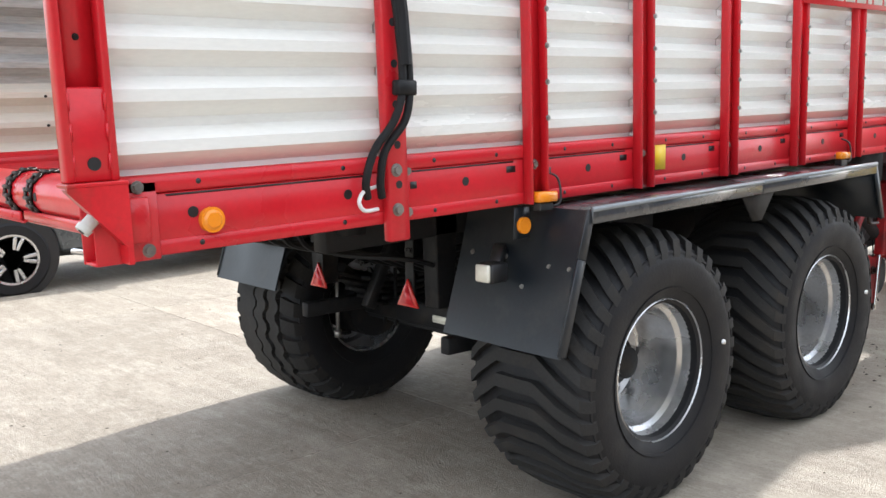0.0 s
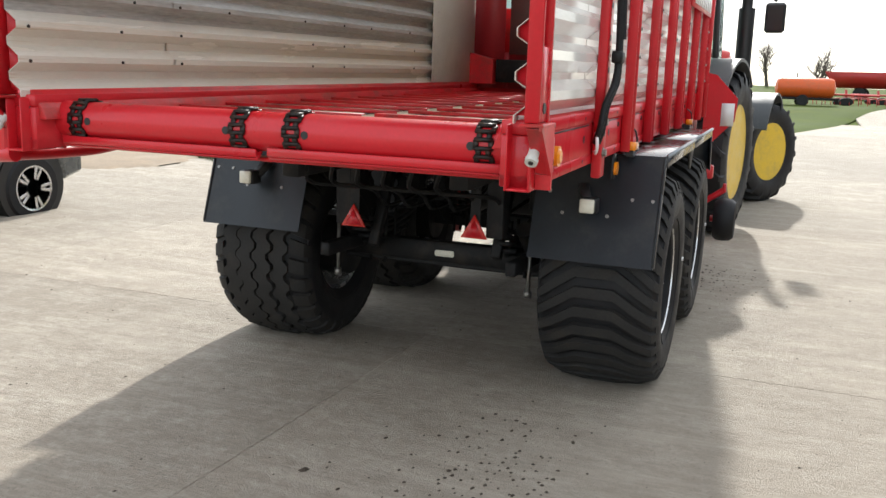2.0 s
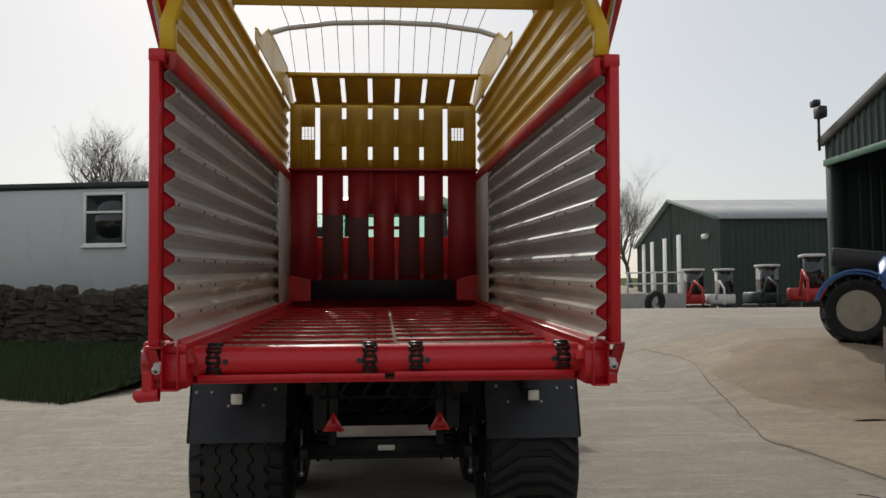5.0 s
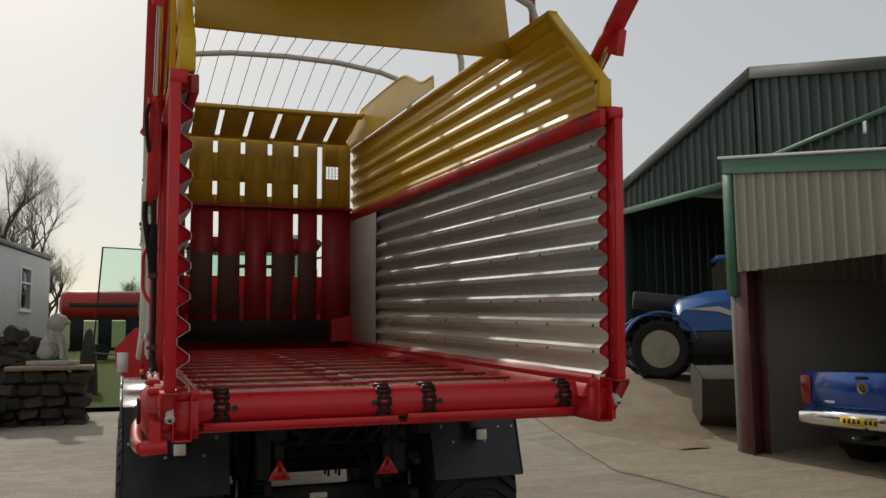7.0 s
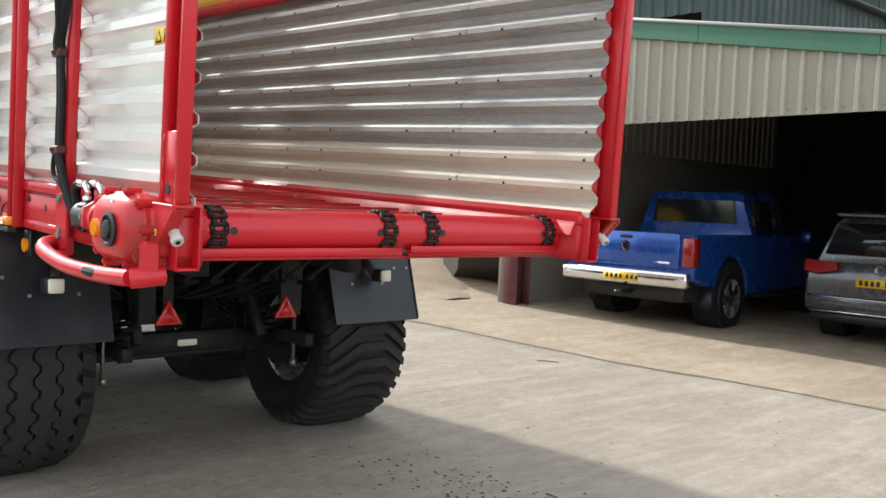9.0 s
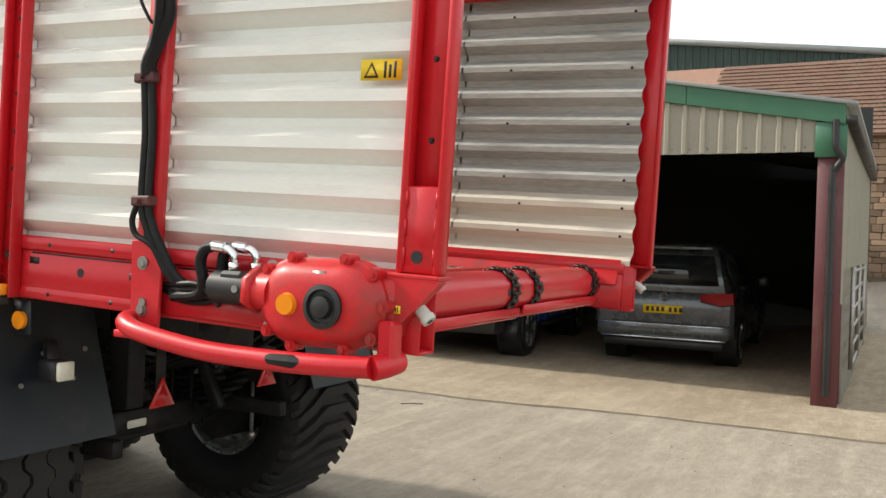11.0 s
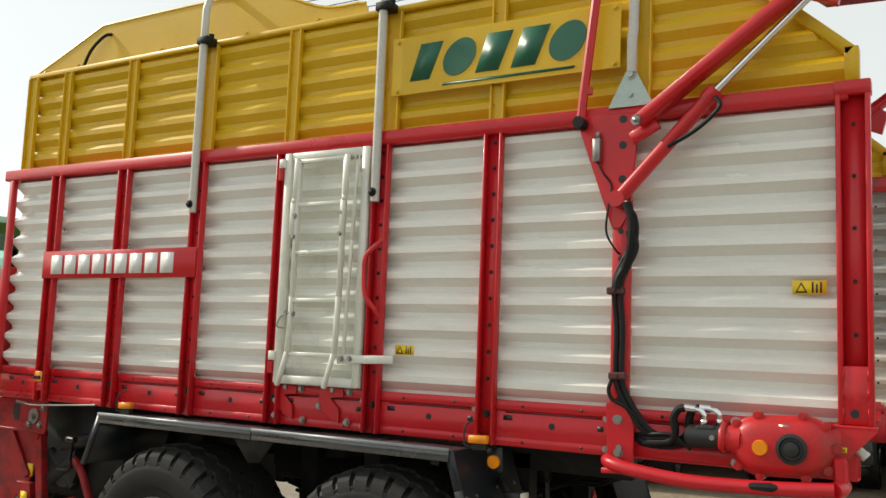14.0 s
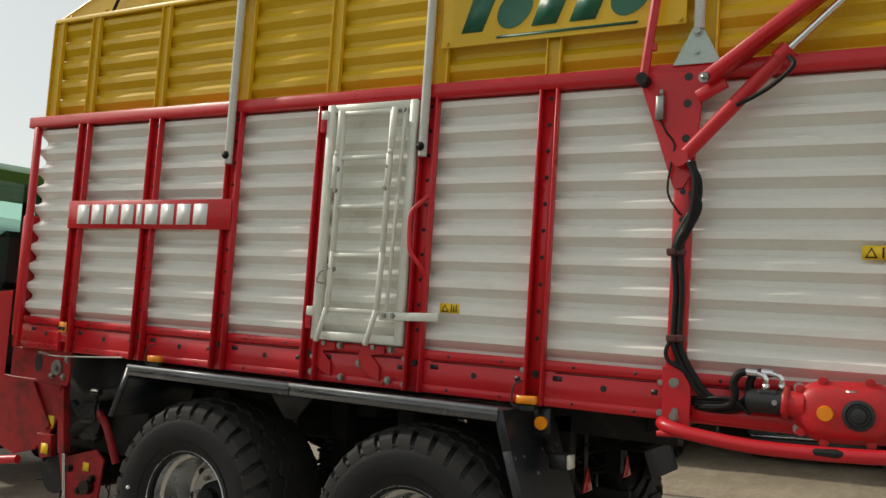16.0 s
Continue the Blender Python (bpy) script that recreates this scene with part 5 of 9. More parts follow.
wpart("gearbox_reflector", bm, AMBER, gearbox, "round amber reflector")
bm = bmesh.new()
box(bm, 0.262, 0.305, 1.272, 1.278, 1.528, 1.552, 0.0)
wpart("maker_plate", bm, STEEL, gearbox)
bm = bmesh.new()
rod(bm, (0.56, 1.225, 1.482), (0.70, 1.225, 1.486), 0.052, n=24)
rod(bm, (0.70, 1.225, 1.486), (0.712, 1.225, 1.486), 0.042, n=16)
box(bm, 0.575, 0.665, 1.185, 1.265, 1.47, 1.537, 0.010)
motor = wpart("hydraulic_motor", bm, BLACK, None, "black hydraulic motor")
bm = bmesh.new()
rod(bm, (0.588, 1.265, 1.485), (0.588, 1.28, 1.485), 0.012, n=12)
wpart("port_plug", bm, STEEL, motor)
bm = bmesh.new()
for x, d in ((0.63, 0.0), (0.568, -0.03)):
    rod(bm, (x, 1.235 + d, 1.535), (x, 1.235 + d, 1.562), 0.018, n=6)
    tube(bm, smooth_path([(x, 1.235 + d, 1.56), (x, 1.235 + d, 1.585), (x + 0.02, 1.235 + d, 1.602), (x + 0.05, 1.235 + d, 1.608)]), 0.012, 10)
    rod(bm, (x + 0.035, 1.235 + d, 1.606), (x + 0.085, 1.235 + d, 1.611), 0.0175, n=12)
wpart("hose_fitting", bm, CHROME, motor, "bright hose fittings")
bm = bmesh.new()
tube(bm, smooth_path([(0.71, 1.235, 1.611), (0.745, 1.235, 1.60), (0.768, 1.23, 1.56), (0.765, 1.22, 1.50), (0.80, 1.2, 1.455), (0.93, 1.175, 1.44)]), 0.018, 10)
tube(bm, smooth_path([(0.65, 1.205, 1.611), (0.685, 1.205, 1.60), (0.705, 1.2, 1.56), (0.72, 1.19, 1.49), (0.80, 1.18, 1.45), (0.95, 1.16, 1.45)]), 0.018, 10)
for k in range(4):
    tube(bm, smooth_path([(0.70, 1.18 + 0.012 * k, 1.46 - 0.012 * k), (0.78, 1.185 + 0.01 * k, 1.43 + 0.018 * k), (0.88, 1.17 + 0.01 * k, 1.425 + 0.02 * k), (1.0, 1.15, 1.44 + 0.012 * k)]), 0.009, 8)
wpart("drive_hose", bm, HOSE, motor)
# lower carrier bar, bumper tube and its brackets
bm = bmesh.new()
bar(bm, (1.02, 1.15, 1.415), (0.18, 1.15, 1.38), 0.03, 0.07, 0.004)
wpart("carrier_bar", bm, RED)
bm = bmesh.new()
tube(bm, smooth_path([(1.10, 1.18, 1.355), (1.09, 1.22, 1.355), (1.05, 1.26, 1.346), (0.95, 1.287, 1.326), (0.7, 1.295, 1.294), (0.45, 1.295, 1.286), (0.25, 1.29, 1.287), (0.10, 1.275, 1.292)]), 0.031, 16)
tube(bm, [(0.10, 1.275, 1.29), (0.08, 1.24, 1.295), (0.08, 1.17, 1.30)], 0.036, 14)
box(bm, 0.05, 0.105, 1.19, 1.25, 1.29, 1.42, 0.01)
bumper = wpart("bumper_tube", bm, RED, None, "red tubular guard with scraped paint")
bm = bmesh.new()
prism(bm, [(1.10, 1.62), (1.0, 1.62), (0.965, 1.52), (0.975, 1.34), (1.10, 1.30)], "y", 1.185, 1.20, 0.003)
box(bm, 0.965, 1.11, 1.19, 1.26, 1.30, 1.325, 0.004)
br = wpart("guard_bracket", bm, RED)
bm = bmesh.new()
for z in (1.39, 1.545):
    bolt(bm, (1.045, 1.2, z), (0, 1, 0), 0.016)
wpart("bracket_bolt", bm, STEEL, br)
bm = bmesh.new()
tube(bm, [(0.50, 1.303, 1.294), (0.42, 1.307, 1.290), (0.34, 1.306, 1.289), (0.28, 1.303, 1.290)], [0.006, 0.021, 0.023, 0.014], 10)
wpart("scrape_mark", bm, FRAME, bumper, "bare scraped patch")

# hoses down the second post, one run on each side
bm = bmesh.new()
for d in (0, 0.03):
    tube(bm, smooth_path([(0.975 - 0.02 * (d > 0), 1.225, 2.58), (0.925 + d * 0.4, 1.225, 2.495), (0.928 + d * 0.4, 1.225, 2.385), (0.966 + d, 1.222, 2.29), (1.01 + d, 1.215, 2.18), (1.005 + d, 1.212, 1.97), (1.015 + d, 1.212, 1.75),
                          (0.995 + d, 1.21, 1.67), (0.95 + d, 1.205, 1.585), (0.89 + d, 1.195, 1.50), (0.80 + d, 1.17, 1.455)]), 0.0135, 10)
tube(bm, smooth_path([(1.06, 1.22, 1.735), (1.078, 1.22, 1.685), (1.06, 1.22, 1.64), (1.0, 1.215, 1.608), (0.93, 1.2, 1.54), (0.88, 1.18, 1.46)]), 0.010, 8)
tube(bm, smooth_path([(0.95, 1.228, 2.44), (0.935, 1.226, 2.36), (0.972, 1.226, 2.28), (1.015, 1.224, 2.205), (1.022, 1.22, 2.165)]), 0.025, 10)
hose = wpart("hydraulic_hose", bm, HOSE, None, "black hydraulic hoses clipped to a post")
for z in (2.155, 1.75):
    bm = bmesh.new()
    box(bm, 0.99, 1.075, 1.195, 1.236, z - 0.017, z + 0.017, 0.006)
    bolt(bm, (1.035, 1.236, z), (0, 1, 0), 0.008)
    wpart("hose_clip", bm, RUSTRED, hose)
bm = bmesh.new()
rod(bm, (1.005, 1.225, 2.635), (0.968, 1.225, 2.57), 0.015, n=12)
wpart("hose_fitting", bm, CHROME, hose)
bm = bmesh.new()
for d in (0, 0.03):
    tube(bm, smooth_path([(0.985 + d, -1.235, 2.5), (0.98 + d, -1.225, 2.3), (1.02 + d, -1.225, 2.05), (1.035 + d, -1.23, 1.84), (1.0 + d * 1.5, -1.23, 1.72), (0.93 + d * 1.5, -1.21, 1.62), (0.90 + d * 2, -1.2, 1.52), (0.92 + d * 2, -1.18, 1.46)]), 0.014, 10)
tube(bm, smooth_path([(0.985, -1.235, 2.5), (0.985, -1.23, 2.3), (1.03, -1.23, 2.1), (1.045, -1.235, 1.9)]), 0.022, 10)
hose = wpart("hydraulic_hose", bm, HOSE, None, "black hydraulic hoses clipped to a post")
bm = bmesh.new()
box(bm, 1.005, 1.085, -1.25, -1.205, 1.80, 1.85, 0.006)
wpart("hose_clip", bm, FRAME, hose)
bm = bmesh.new()
tube(bm, smooth_path([(0.98, -1.17, 1.50), (0.90, -1.19, 1.485), (0.87, -1.2, 1.45), (0.90, -1.19, 1.42), (0.97, -1.17, 1.42)]), 0.007, 8)
wpart("hose_hook", bm, SIGN_WHITE, hose)

# ---- loader wagon: ladder door, signs and stickers on the left ----
door = new("access_door")
door.parent = wagon
tagged(door, "white framed access door with a ladder")
bm = bmesh.new()
X0, X1, Z0, Z1 = 2.545, 3.17, 1.565, 2.95
for a in (X0, X1 - 0.05):
    box(bm, a, a + 0.05, 1.165, 1.21, Z0, Z1, 0.005)
for z in (Z0, Z1 - 0.05):
    box(bm, X0 + 0.05, X1 - 0.05, 1.165, 1.205, z, z + 0.05, 0.005)
part("door_frame", bm, CREAM, door)
bm = bmesh.new()
sheet(bm, X0 + 0.04, X1 - 0.04, 1, 1.148, wave_profile(Z0 + 0.03, Z1 - 0.03, WAVES, 0.022))
part("door_panel", bm, CREAM, door, smooth=12)
for x in (2.68, 3.02):
    bm = bmesh.new()
    bar(bm, (x + 0.004, 1.236, 2.885), (x + 0.012, 1.236, 2.07), 0.024, 0.034, 0.004, up=(0, 1, 0))
    bar(bm, (x + 0.012, 1.236, 2.08), (x + 0.022, 1.24, 1.75), 0.024, 0.034, 0.004, up=(0, 1, 0))
    bar(bm, (x + 0.022, 1.24, 1.76), (x + 0.068, 1.262, 1.555), 0.022, 0.030, 0.004, up=(0, 1, 0))
    part("ladder_rail", bm, CREAM, door)
for x in (2.667, 3.036):
    bm = bmesh.new()
    bar(bm, (x, 1.25, 2.90), (x + 0.004, 1.25, 2.66), 0.03, 0.022, 0.003, up=(0, 1, 0))
    bar(bm, (x + 0.004, 1.25, 2.66), (x + 0.016, 1.25, 2.63), 0.03, 0.022, 0.003, up=(0, 1, 0))
    bar(bm, (x + 0.014, 1.25, 2.64), (x + 0.018, 1.25, 2.44), 0.03, 0.022, 0.003, up=(0, 1, 0))
    part("ladder_hook", bm, CREAM, door)
for z in (2.882, 2.62, 2.335, 2.055, 1.742):
    bm = bmesh.new()
    bar(bm, (2.69, 1.238, z), (3.03, 1.238, z), 0.02, 0.026, 0.004)
    part("ladder_rung", bm, CREAM, door)
bm = bmesh.new()
bar(bm, (2.605, 1.232, 2.90), (2.622, 1.232, 2.40), 0.018, 0.018, 0.003, up=(0, 1, 0))
bar(bm, (2.622, 1.232, 2.41), (2.645, 1.228, 1.75), 0.018, 0.018, 0.003, up=(0, 1, 0))
part("door_bar", bm, CREAM, door)
bm = bmesh.new()
bar(bm, (2.315, 1.222, 1.735), (2.69, 1.222, 1.722), 0.012, 0.046, 0.003)
part("latch_bar", bm, CREAM, door)
bm = bmesh.new()
for x, z in ((2.60, 1.73), (2.655, 1.728), (3.02, 1.975), (3.075, 1.985), (2.69, 2.56), (2.695, 2.44), (3.03, 2.555), (3.035, 2.43), (2.60, 2.88)):
    bolt(bm, (x, 1.255 if z > 2 else 1.232, z), (0, 1, 0), 0.011)
tube(bm, smooth_path([(3.03, 1.25, 1.98), (3.09, 1.26, 1.955), (3.115, 1.26, 1.90), (3.07, 1.25, 1.89)]), 0.005, 6)
part("door_latch", bm, STEEL, door)
bm = bmesh.new()
for z in (2.86, 1.70):
    rod(bm, (3.19, 1.212, z - 0.075), (3.19, 1.212, z - 0.005), 0.017, n=12)
part("door_hinge", bm, RED, door)
bm = bmesh.new()
for z in (2.86, 1.70):
    box(bm, 3.155, 3.205, 1.198, 1.222, z, z + 0.055, 0.004)
part("hinge_plate", bm, CREAM, door)
# bracket plates below the ladder and the red grab rail
bm = bmesh.new()
for x in (2.83, 3.17):
    prism(bm, [(x - 0.15, 1.555), (x + 0.0, 1.565), (x + 0.025, 1.50), (x + 0.02, 1.445), (x - 0.06, 1.385), (x - 0.125, 1.36), (x - 0.12, 1.44), (x - 0.06, 1.50), (x - 0.15, 1.51)], "y", 1.152, 1.164, 0.002)
part("ladder_bracket", bm, RED, wagon)
bm = bmesh.new()
for x, z in ((3.10, 1.545), (2.99, 1.54), (3.175, 1.465), (2.85, 1.45), (2.755, 1.545), (2.64, 1.54), (2.65, 1.37), (2.97, 1.36), (3.18, 1.375)):
    bolt(bm, (x, 1.156, z), (0, 1, 0), 0.015, 0.018)
part("ladder_bolt", bm, STEEL, wagon)
bm = bmesh.new()
tube(bm, smooth_path([(2.445, 1.19, 2.40), (2.47, 1.225, 2.36), (2.512, 1.245, 2.30), (2.518, 1.245, 2.2), (2.505, 1.245, 2.09), (2.46, 1.225, 2.02), (2.44, 1.19, 1.97)]), 0.013, 10)
part("grab_rail", bm, RED, wagon)

for s in (1, -1):
    bm = bmesh.new()
    box(bm, 3.87, 5.40, s * 1.197, s * 1.207, 2.20, 2.395, 0.002)
    sign = part("name_board", bm, RED, wagon, "red name board with pale letter shapes")
    n_l, x_l = 9, 5.30
    for k in range(n_l):
        w = 0.118 if k != 4 else 0.05
        bm = bmesh.new()
        xa = x_l
        x_l -= w + 0.03
        prism(bm, [(xa, 2.23), (xa, 2.365), (xa - w, 2.365), (xa - w, 2.23)], "y", s * 1.207, s * 1.210)
        part("letter_shape", bm, SIGN_WHITE, sign)
    bm = bmesh.new()
    box(bm, 1.07, 2.44, s * 1.163, s * 1.172, 3.235, 3.575, 0.003)
    for x in (1.1, 2.4):
        for z in (3.26, 3.55):
            bolt(bm, (x, s * 1.172, z), (0, s, 0), 0.011)
    board = part("model_board", bm, YELLOW, wagon, "yellow model board with slanted green letter shapes")
    # five slanted green shapes, two of them oval
    lead = 2.30 if s > 0 else 1.28
    sg = -1 if s > 0 else 1
    for off, w, round_ in ((0.0, 0.17, False), (0.205, 0.20, True), (0.42, 0.185, False), (0.635, 0.185, False), (0.845, 0.20, True)):
        mid, h, lean = lead + sg * (off + w / 2), 0.105, 0.028 * sg
        if round_:
            ring = [(mid + sg * w * 0.5 * math.cos(t_) + lean * math.sin(t_), 3.415 + h * math.sin(t_)) for t_ in [2 * math.pi * k / 28 for k in range(28)]]
        else:
            ring = [(mid - sg * w * 0.42 - lean, 3.415 - h), (mid + sg * w * 0.34 - lean, 3.415 - h), (mid + sg * w * 0.5 + lean, 3.415 + h), (mid - sg * w * 0.34 + lean, 3.415 + h)]
        bm = bmesh.new()
        prism(bm, ring, "y", s * 1.172, s * 1.1755)
        part("letter_shape", bm, SIGN_GREEN, board)
    bm = bmesh.new()
    a = 2.1 if s > 0 else 1.34
    prism(bm, [(a, 3.262), (a + sg * 0.78, 3.262), (a + sg * 0.79, 3.276), (a + sg * 0.01, 3.276)], "y", s * 1.172, s * 1.1755)
    part("letter_shape", bm, SIGN_GREEN, board)
for x, z, w in ((0.20, 2.135, 0.14), (2.29, 1.79, 0.12), (0.075, 1.45, 0.05)):
    bm = bmesh.new()
    y = 1.146 if w > 0.1 else 1.2085
    box(bm, x - w / 2, x + w / 2, y, y + 0.002, z - w * 0.22, z + w * 0.22, 0.0)
    st = part("warning_sticker", bm, STICKER, wagon, "yellow warning sticker with black signs")
    bm = bmesh.new()
    t_ = w * 0.17
    prism(bm, [(x + w * 0.42, z - t_), (x + w * 0.05, z - t_), (x + w * 0.235, z + t_)], "y", y + 0.002, y + 0.0028)
    inner = bmesh.new()
    prism(inner, [(x + w * 0.35, z - t_ * 0.72), (x + w * 0.12, z - t_ * 0.72), (x + w * 0.235, z + t_ * 0.5)], "y", y + 0.0028, y + 0.0033)
    part("sticker_sign", inner, STICKER, st)
    for dx in (-0.1, -0.22, -0.34):
        box(bm, x + w * (dx - 0.03), x + w * (dx + 0.03), y + 0.002, y + 0.0028, z - t_, z + t_ * (0.6 if dx == -0.22 else 1))
    part("sticker_sign", bm, BLACK, st)

# ---- loader wagon: pick-up unit and drawbar at the front ----
# flared guards at the front corners
for side in (1, -1):
    bm = bmesh.new()
    prism(bm, [(1.165, 1.735), (1.254, 1.715), (1.453, 1.50), (1.44, 1.286), (1.35, 1.19), (1.225, 1.05), (1.165, 1.10)], "x", 0.0, 0.012)
    for v in bm.verts:
        v.co.x += 5.985 + 0.5 * (v.co.y - 1.165)
        v.co.y *= side
    bmesh.ops.recalc_face_normals(bm, faces=bm.faces)
    guard = part("front_guard", bm, RED, wagon, "red flared front guard")
    bm = bmesh.new()
    box(bm, 0, 0.004, 1.315, 1.43, 1.24, 1.455, 0.0)
    for v in bm.verts:
        v.co.x += 5.981 + 0.5 * (v.co.y - 1.165)
        v.co.y *= side
    bmesh.ops.recalc_face_normals(bm, faces=bm.faces)
    part("front_reflector", bm, SIGN_WHITE, guard, "pale square reflector")
bm = bmesh.new()
box(bm, 5.9, 6.0, -1.14, 1.14, 1.4, 2.3, 0.01)
part("front_apron", bm, RED_WORN, wagon)
# chassis black replaces red here to paint the recess's shadow
bm = bmesh.new()
box(bm, 4.75, 5.75, -0.9, 0.9, 0.62, 1.32, 0.02)
part("rotor_housing", bm, FRAME, wagon, "grimy rotor housing, blackened for its shaded recess")
for side in (1, -1):
    # bearing plate under the sill, with its hub, bolts and slot
    bm = bmesh.new()
    prism(bm, [(5.34, 1.322), (5.345, 1.10), (5.42, 1.085), (6.0, 1.10), (6.0, 1.322)], "y", side * 1.09, side * 1.108, 0.003)
    box(bm, 5.34, 6.0, side * 1.108, side * 1.122, 1.085, 1.105, 0.003)
    plate = part("bearing_plate", bm, SHADEMUDRED, wagon, "greasy red bearing plate, darkened as if shaded")
    bm = bmesh.new()
    prism(bm, [(5.69 + 0.042 * math.cos(t_), 1.225 + 0.068 * math.sin(t_)) for t_ in [2 * math.pi * k / 20 for k in range(20)]], "y", side * 1.108, side * 1.1105)
    part("plate_hole", bm, BLACK, plate)
    bm = bmesh.new()
    rod(bm, (5.475, side * 1.108, 1.205), (5.475, side * 1.122, 1.205), 0.055, n=24)
    rod(bm, (5.475, side * 1.122, 1.205), (5.475, side * 1.145, 1.205), 0.022, n=12)
    for x, z in ((5.53, 1.145), (5.41, 1.145), (5.38, 1.27)):
        bolt(bm, (x, side * 1.108, z), (0, side, 0), 0.018, 0.018)
    part("bearing_housing", bm, STEEL, plate, "dull steel hub and bolts")
    # bent cowl before the rotor
    bm = bmesh.new()
    prism(bm, [(5.56, 1.085), (6.45, 1.085), (6.45, 0.60), (6.1, 0.50), (5.86, 0.56), (5.70, 0.70), (5.60, 0.86)], "y", side * 0.93, side * 0.95, 0.003)
    prism(bm, [(5.62, 0.70), (5.78, 0.70), (5.72, 0.52), (5.60, 0.55)], "y", side * 0.95, side * 1.0, 0.004)
    bar(bm, (5.95, side * 0.96, 1.08), (5.70, side * 0.96, 0.74), 0.03, 0.05, 0.004)
    cowl = part("side_cowl", bm, SHADEMUDRED, wagon, "scuffed red cowl beside the rotor, shade in its colour")
    bm = bmesh.new()
    for x, z, w in ((5.66, 0.60, 0.075), (5.20, 0.53, 0.06)):
        box(bm, x - w / 2, x + w / 2, side * 1.0105, side * 1.0125, z - w / 2, z + w / 2, 0.0)
    box(bm, 5.66, 5.75, side * 0.9505, side * 0.9525, 0.74, 0.83, 0.0)
    part("warning_sticker", bm, STICKER, cowl, "small yellow warning sticker")
    # strut with a bright ram rod
    bm = bmesh.new()
    bar(bm, (5.50, side * 1.03, 1.09), (5.42, side * 1.03, 0.60), 0.06, 0.07, 0.006)
    rod(bm, (5.505, side * 0.99, 1.07), (5.505, side * 1.07, 1.07), 0.04, n=16)
    strut = part("lift_strut", bm, SHADEMUDRED, wagon)
    bm = bmesh.new()
    rod(bm, (5.42, side * 1.03, 0.60), (5.36, side * 1.03, 0.22), 0.013, n=12)
    part("ram_rod", bm, CHROME, strut, "bright steel ram rod")
    # lower swing plate and curved arm
    bm = bmesh.new()
    prism(bm, [(5.52, 0.66), (5.47, 0.62), (5.40, 0.58), (5.12, 0.66), (5.03, 0.60), (5.06, 0.34), (4.97, 0.20), (5.30, 0.12), (5.42, 0.30)], "y", side * 0.99, side * 1.01, 0.003)
    swing = part("swing_plate", bm, SHADEMUDRED, wagon, "muddy red swing plate, darkened as if shaded")
    bm = bmesh.new()
    tube(bm, smooth_path([(5.10, side * 1.03, 0.92), (5.0, side * 1.04, 0.84), (4.93, side * 1.04, 0.72), (4.88, side * 1.03, 0.60)]), 0.028, 10)
    part("curved_arm", bm, SHADEMUDRED, swing)
    bm = bmesh.new()
    for x, z in ((5.36, 0.50), (5.25, 0.36), (5.12, 0.46), (5.33, 0.25)):
        bolt(bm, (x, side * 1.01, z), (0, side, 0), 0.02, 0.03)
    rod(bm, (5.15, side * 1.01, 0.40), (5.15, side * 1.06, 0.40), 0.05, n=16)
    part("plate_bolt", bm, CHAIN, swing)
    bm = bmesh.new()
    tube(bm, smooth_path([(5.10, side * 1.08, 1.075), (5.05, side * 1.10, 1.07), (5.06, side * 1.10, 0.95), (5.06, side * 1.10, 0.87), (5.19, side * 1.10, 0.855)]), 0.012, 8)
    rod(bm, (5.02, side * 1.10, 1.07), (5.10, side * 1.10, 1.07), 0.022, n=10)
    part("crank_lever", bm, CHAIN, wagon)
    bm = bmesh.new()
    for x0, z0, x1, z1, r in ((5.1, 0.95, 5.4, 0.75, 0.06), (5.15, 0.72, 5.45, 0.95, 0.035), (4.85, 1.1, 5.3, 1.0, 0.05)):
        rod(bm, (x0, side * 0.97, z0), (x1, side * 0.97, z1), r, n=12)
    rod(bm, (5.25, side * 0.93, 0.85), (5.25, side * 1.0, 0.85), 0.14, n=24)
    part("cutter_drive", bm, FRAME, wagon, "oily black drive parts")
bm = bmesh.new()
tube(bm, smooth_path([(5.88, 1.06, 0.50), (6.1, 1.09, 0.47), (6.4, 1.09, 0.43)]), 0.032, 12)
part("pickup_rail", bm, RED, wagon)
bm = bmesh.new()
rod(bm, (5.6, -0.95, 0.42), (5.6, 0.95, 0.42), 0.14, n=28)
for k in range(26):
    y = -0.9 + k * 0.072
    for a in range(5):
        an = radians(a * 72 + 13 * k)
        rod(bm, (5.6 + 0.12 * math.cos(an), y, 0.42 + 0.12 * math.sin(an)), (5.6 + 0.27 * math.cos(an + 0.3), y, 0.42 + 0.27 * math.sin(an + 0.3)), 0.005, n=5)
part("pickup_reel", bm, FRAME, wagon, "dark pick-up reel with steel tines")
w_ = new("gauge_wheel")
w_.parent = wagon
bm = bmesh.new()
lathe(bm, [(0.10, -0.07), (0.165, -0.092), (0.19, -0.06), (0.197, 0), (0.19, 0.06), (0.165, 0.092), (0.10, 0.07)], (5.66, -1.457, 0.41), "y", 36)
part("tyre", bm, RUBBER, w_, "small black gauge tyre")
bm = bmesh.new()
rod(bm, (5.66, -1.39, 0.41), (5.66, -1.52, 0.41), 0.101, n=20)
part("rim", bm, RED_WORN, w_)
bm = bmesh.new()
tube(bm, smooth_path([(5.66, -1.06, 0.50), (5.66, -1.20, 0.53), (5.66, -1.33, 0.61), (5.67, -1.44, 0.69)]), 0.028, 12)
bar(bm, (5.66, -1.345, 0.64), (5.66, -1.345, 0.38), 0.03, 0.06)
rod(bm, (5.66, -1.33, 0.41), (5.66, -1.40, 0.41), 0.03, n=12)
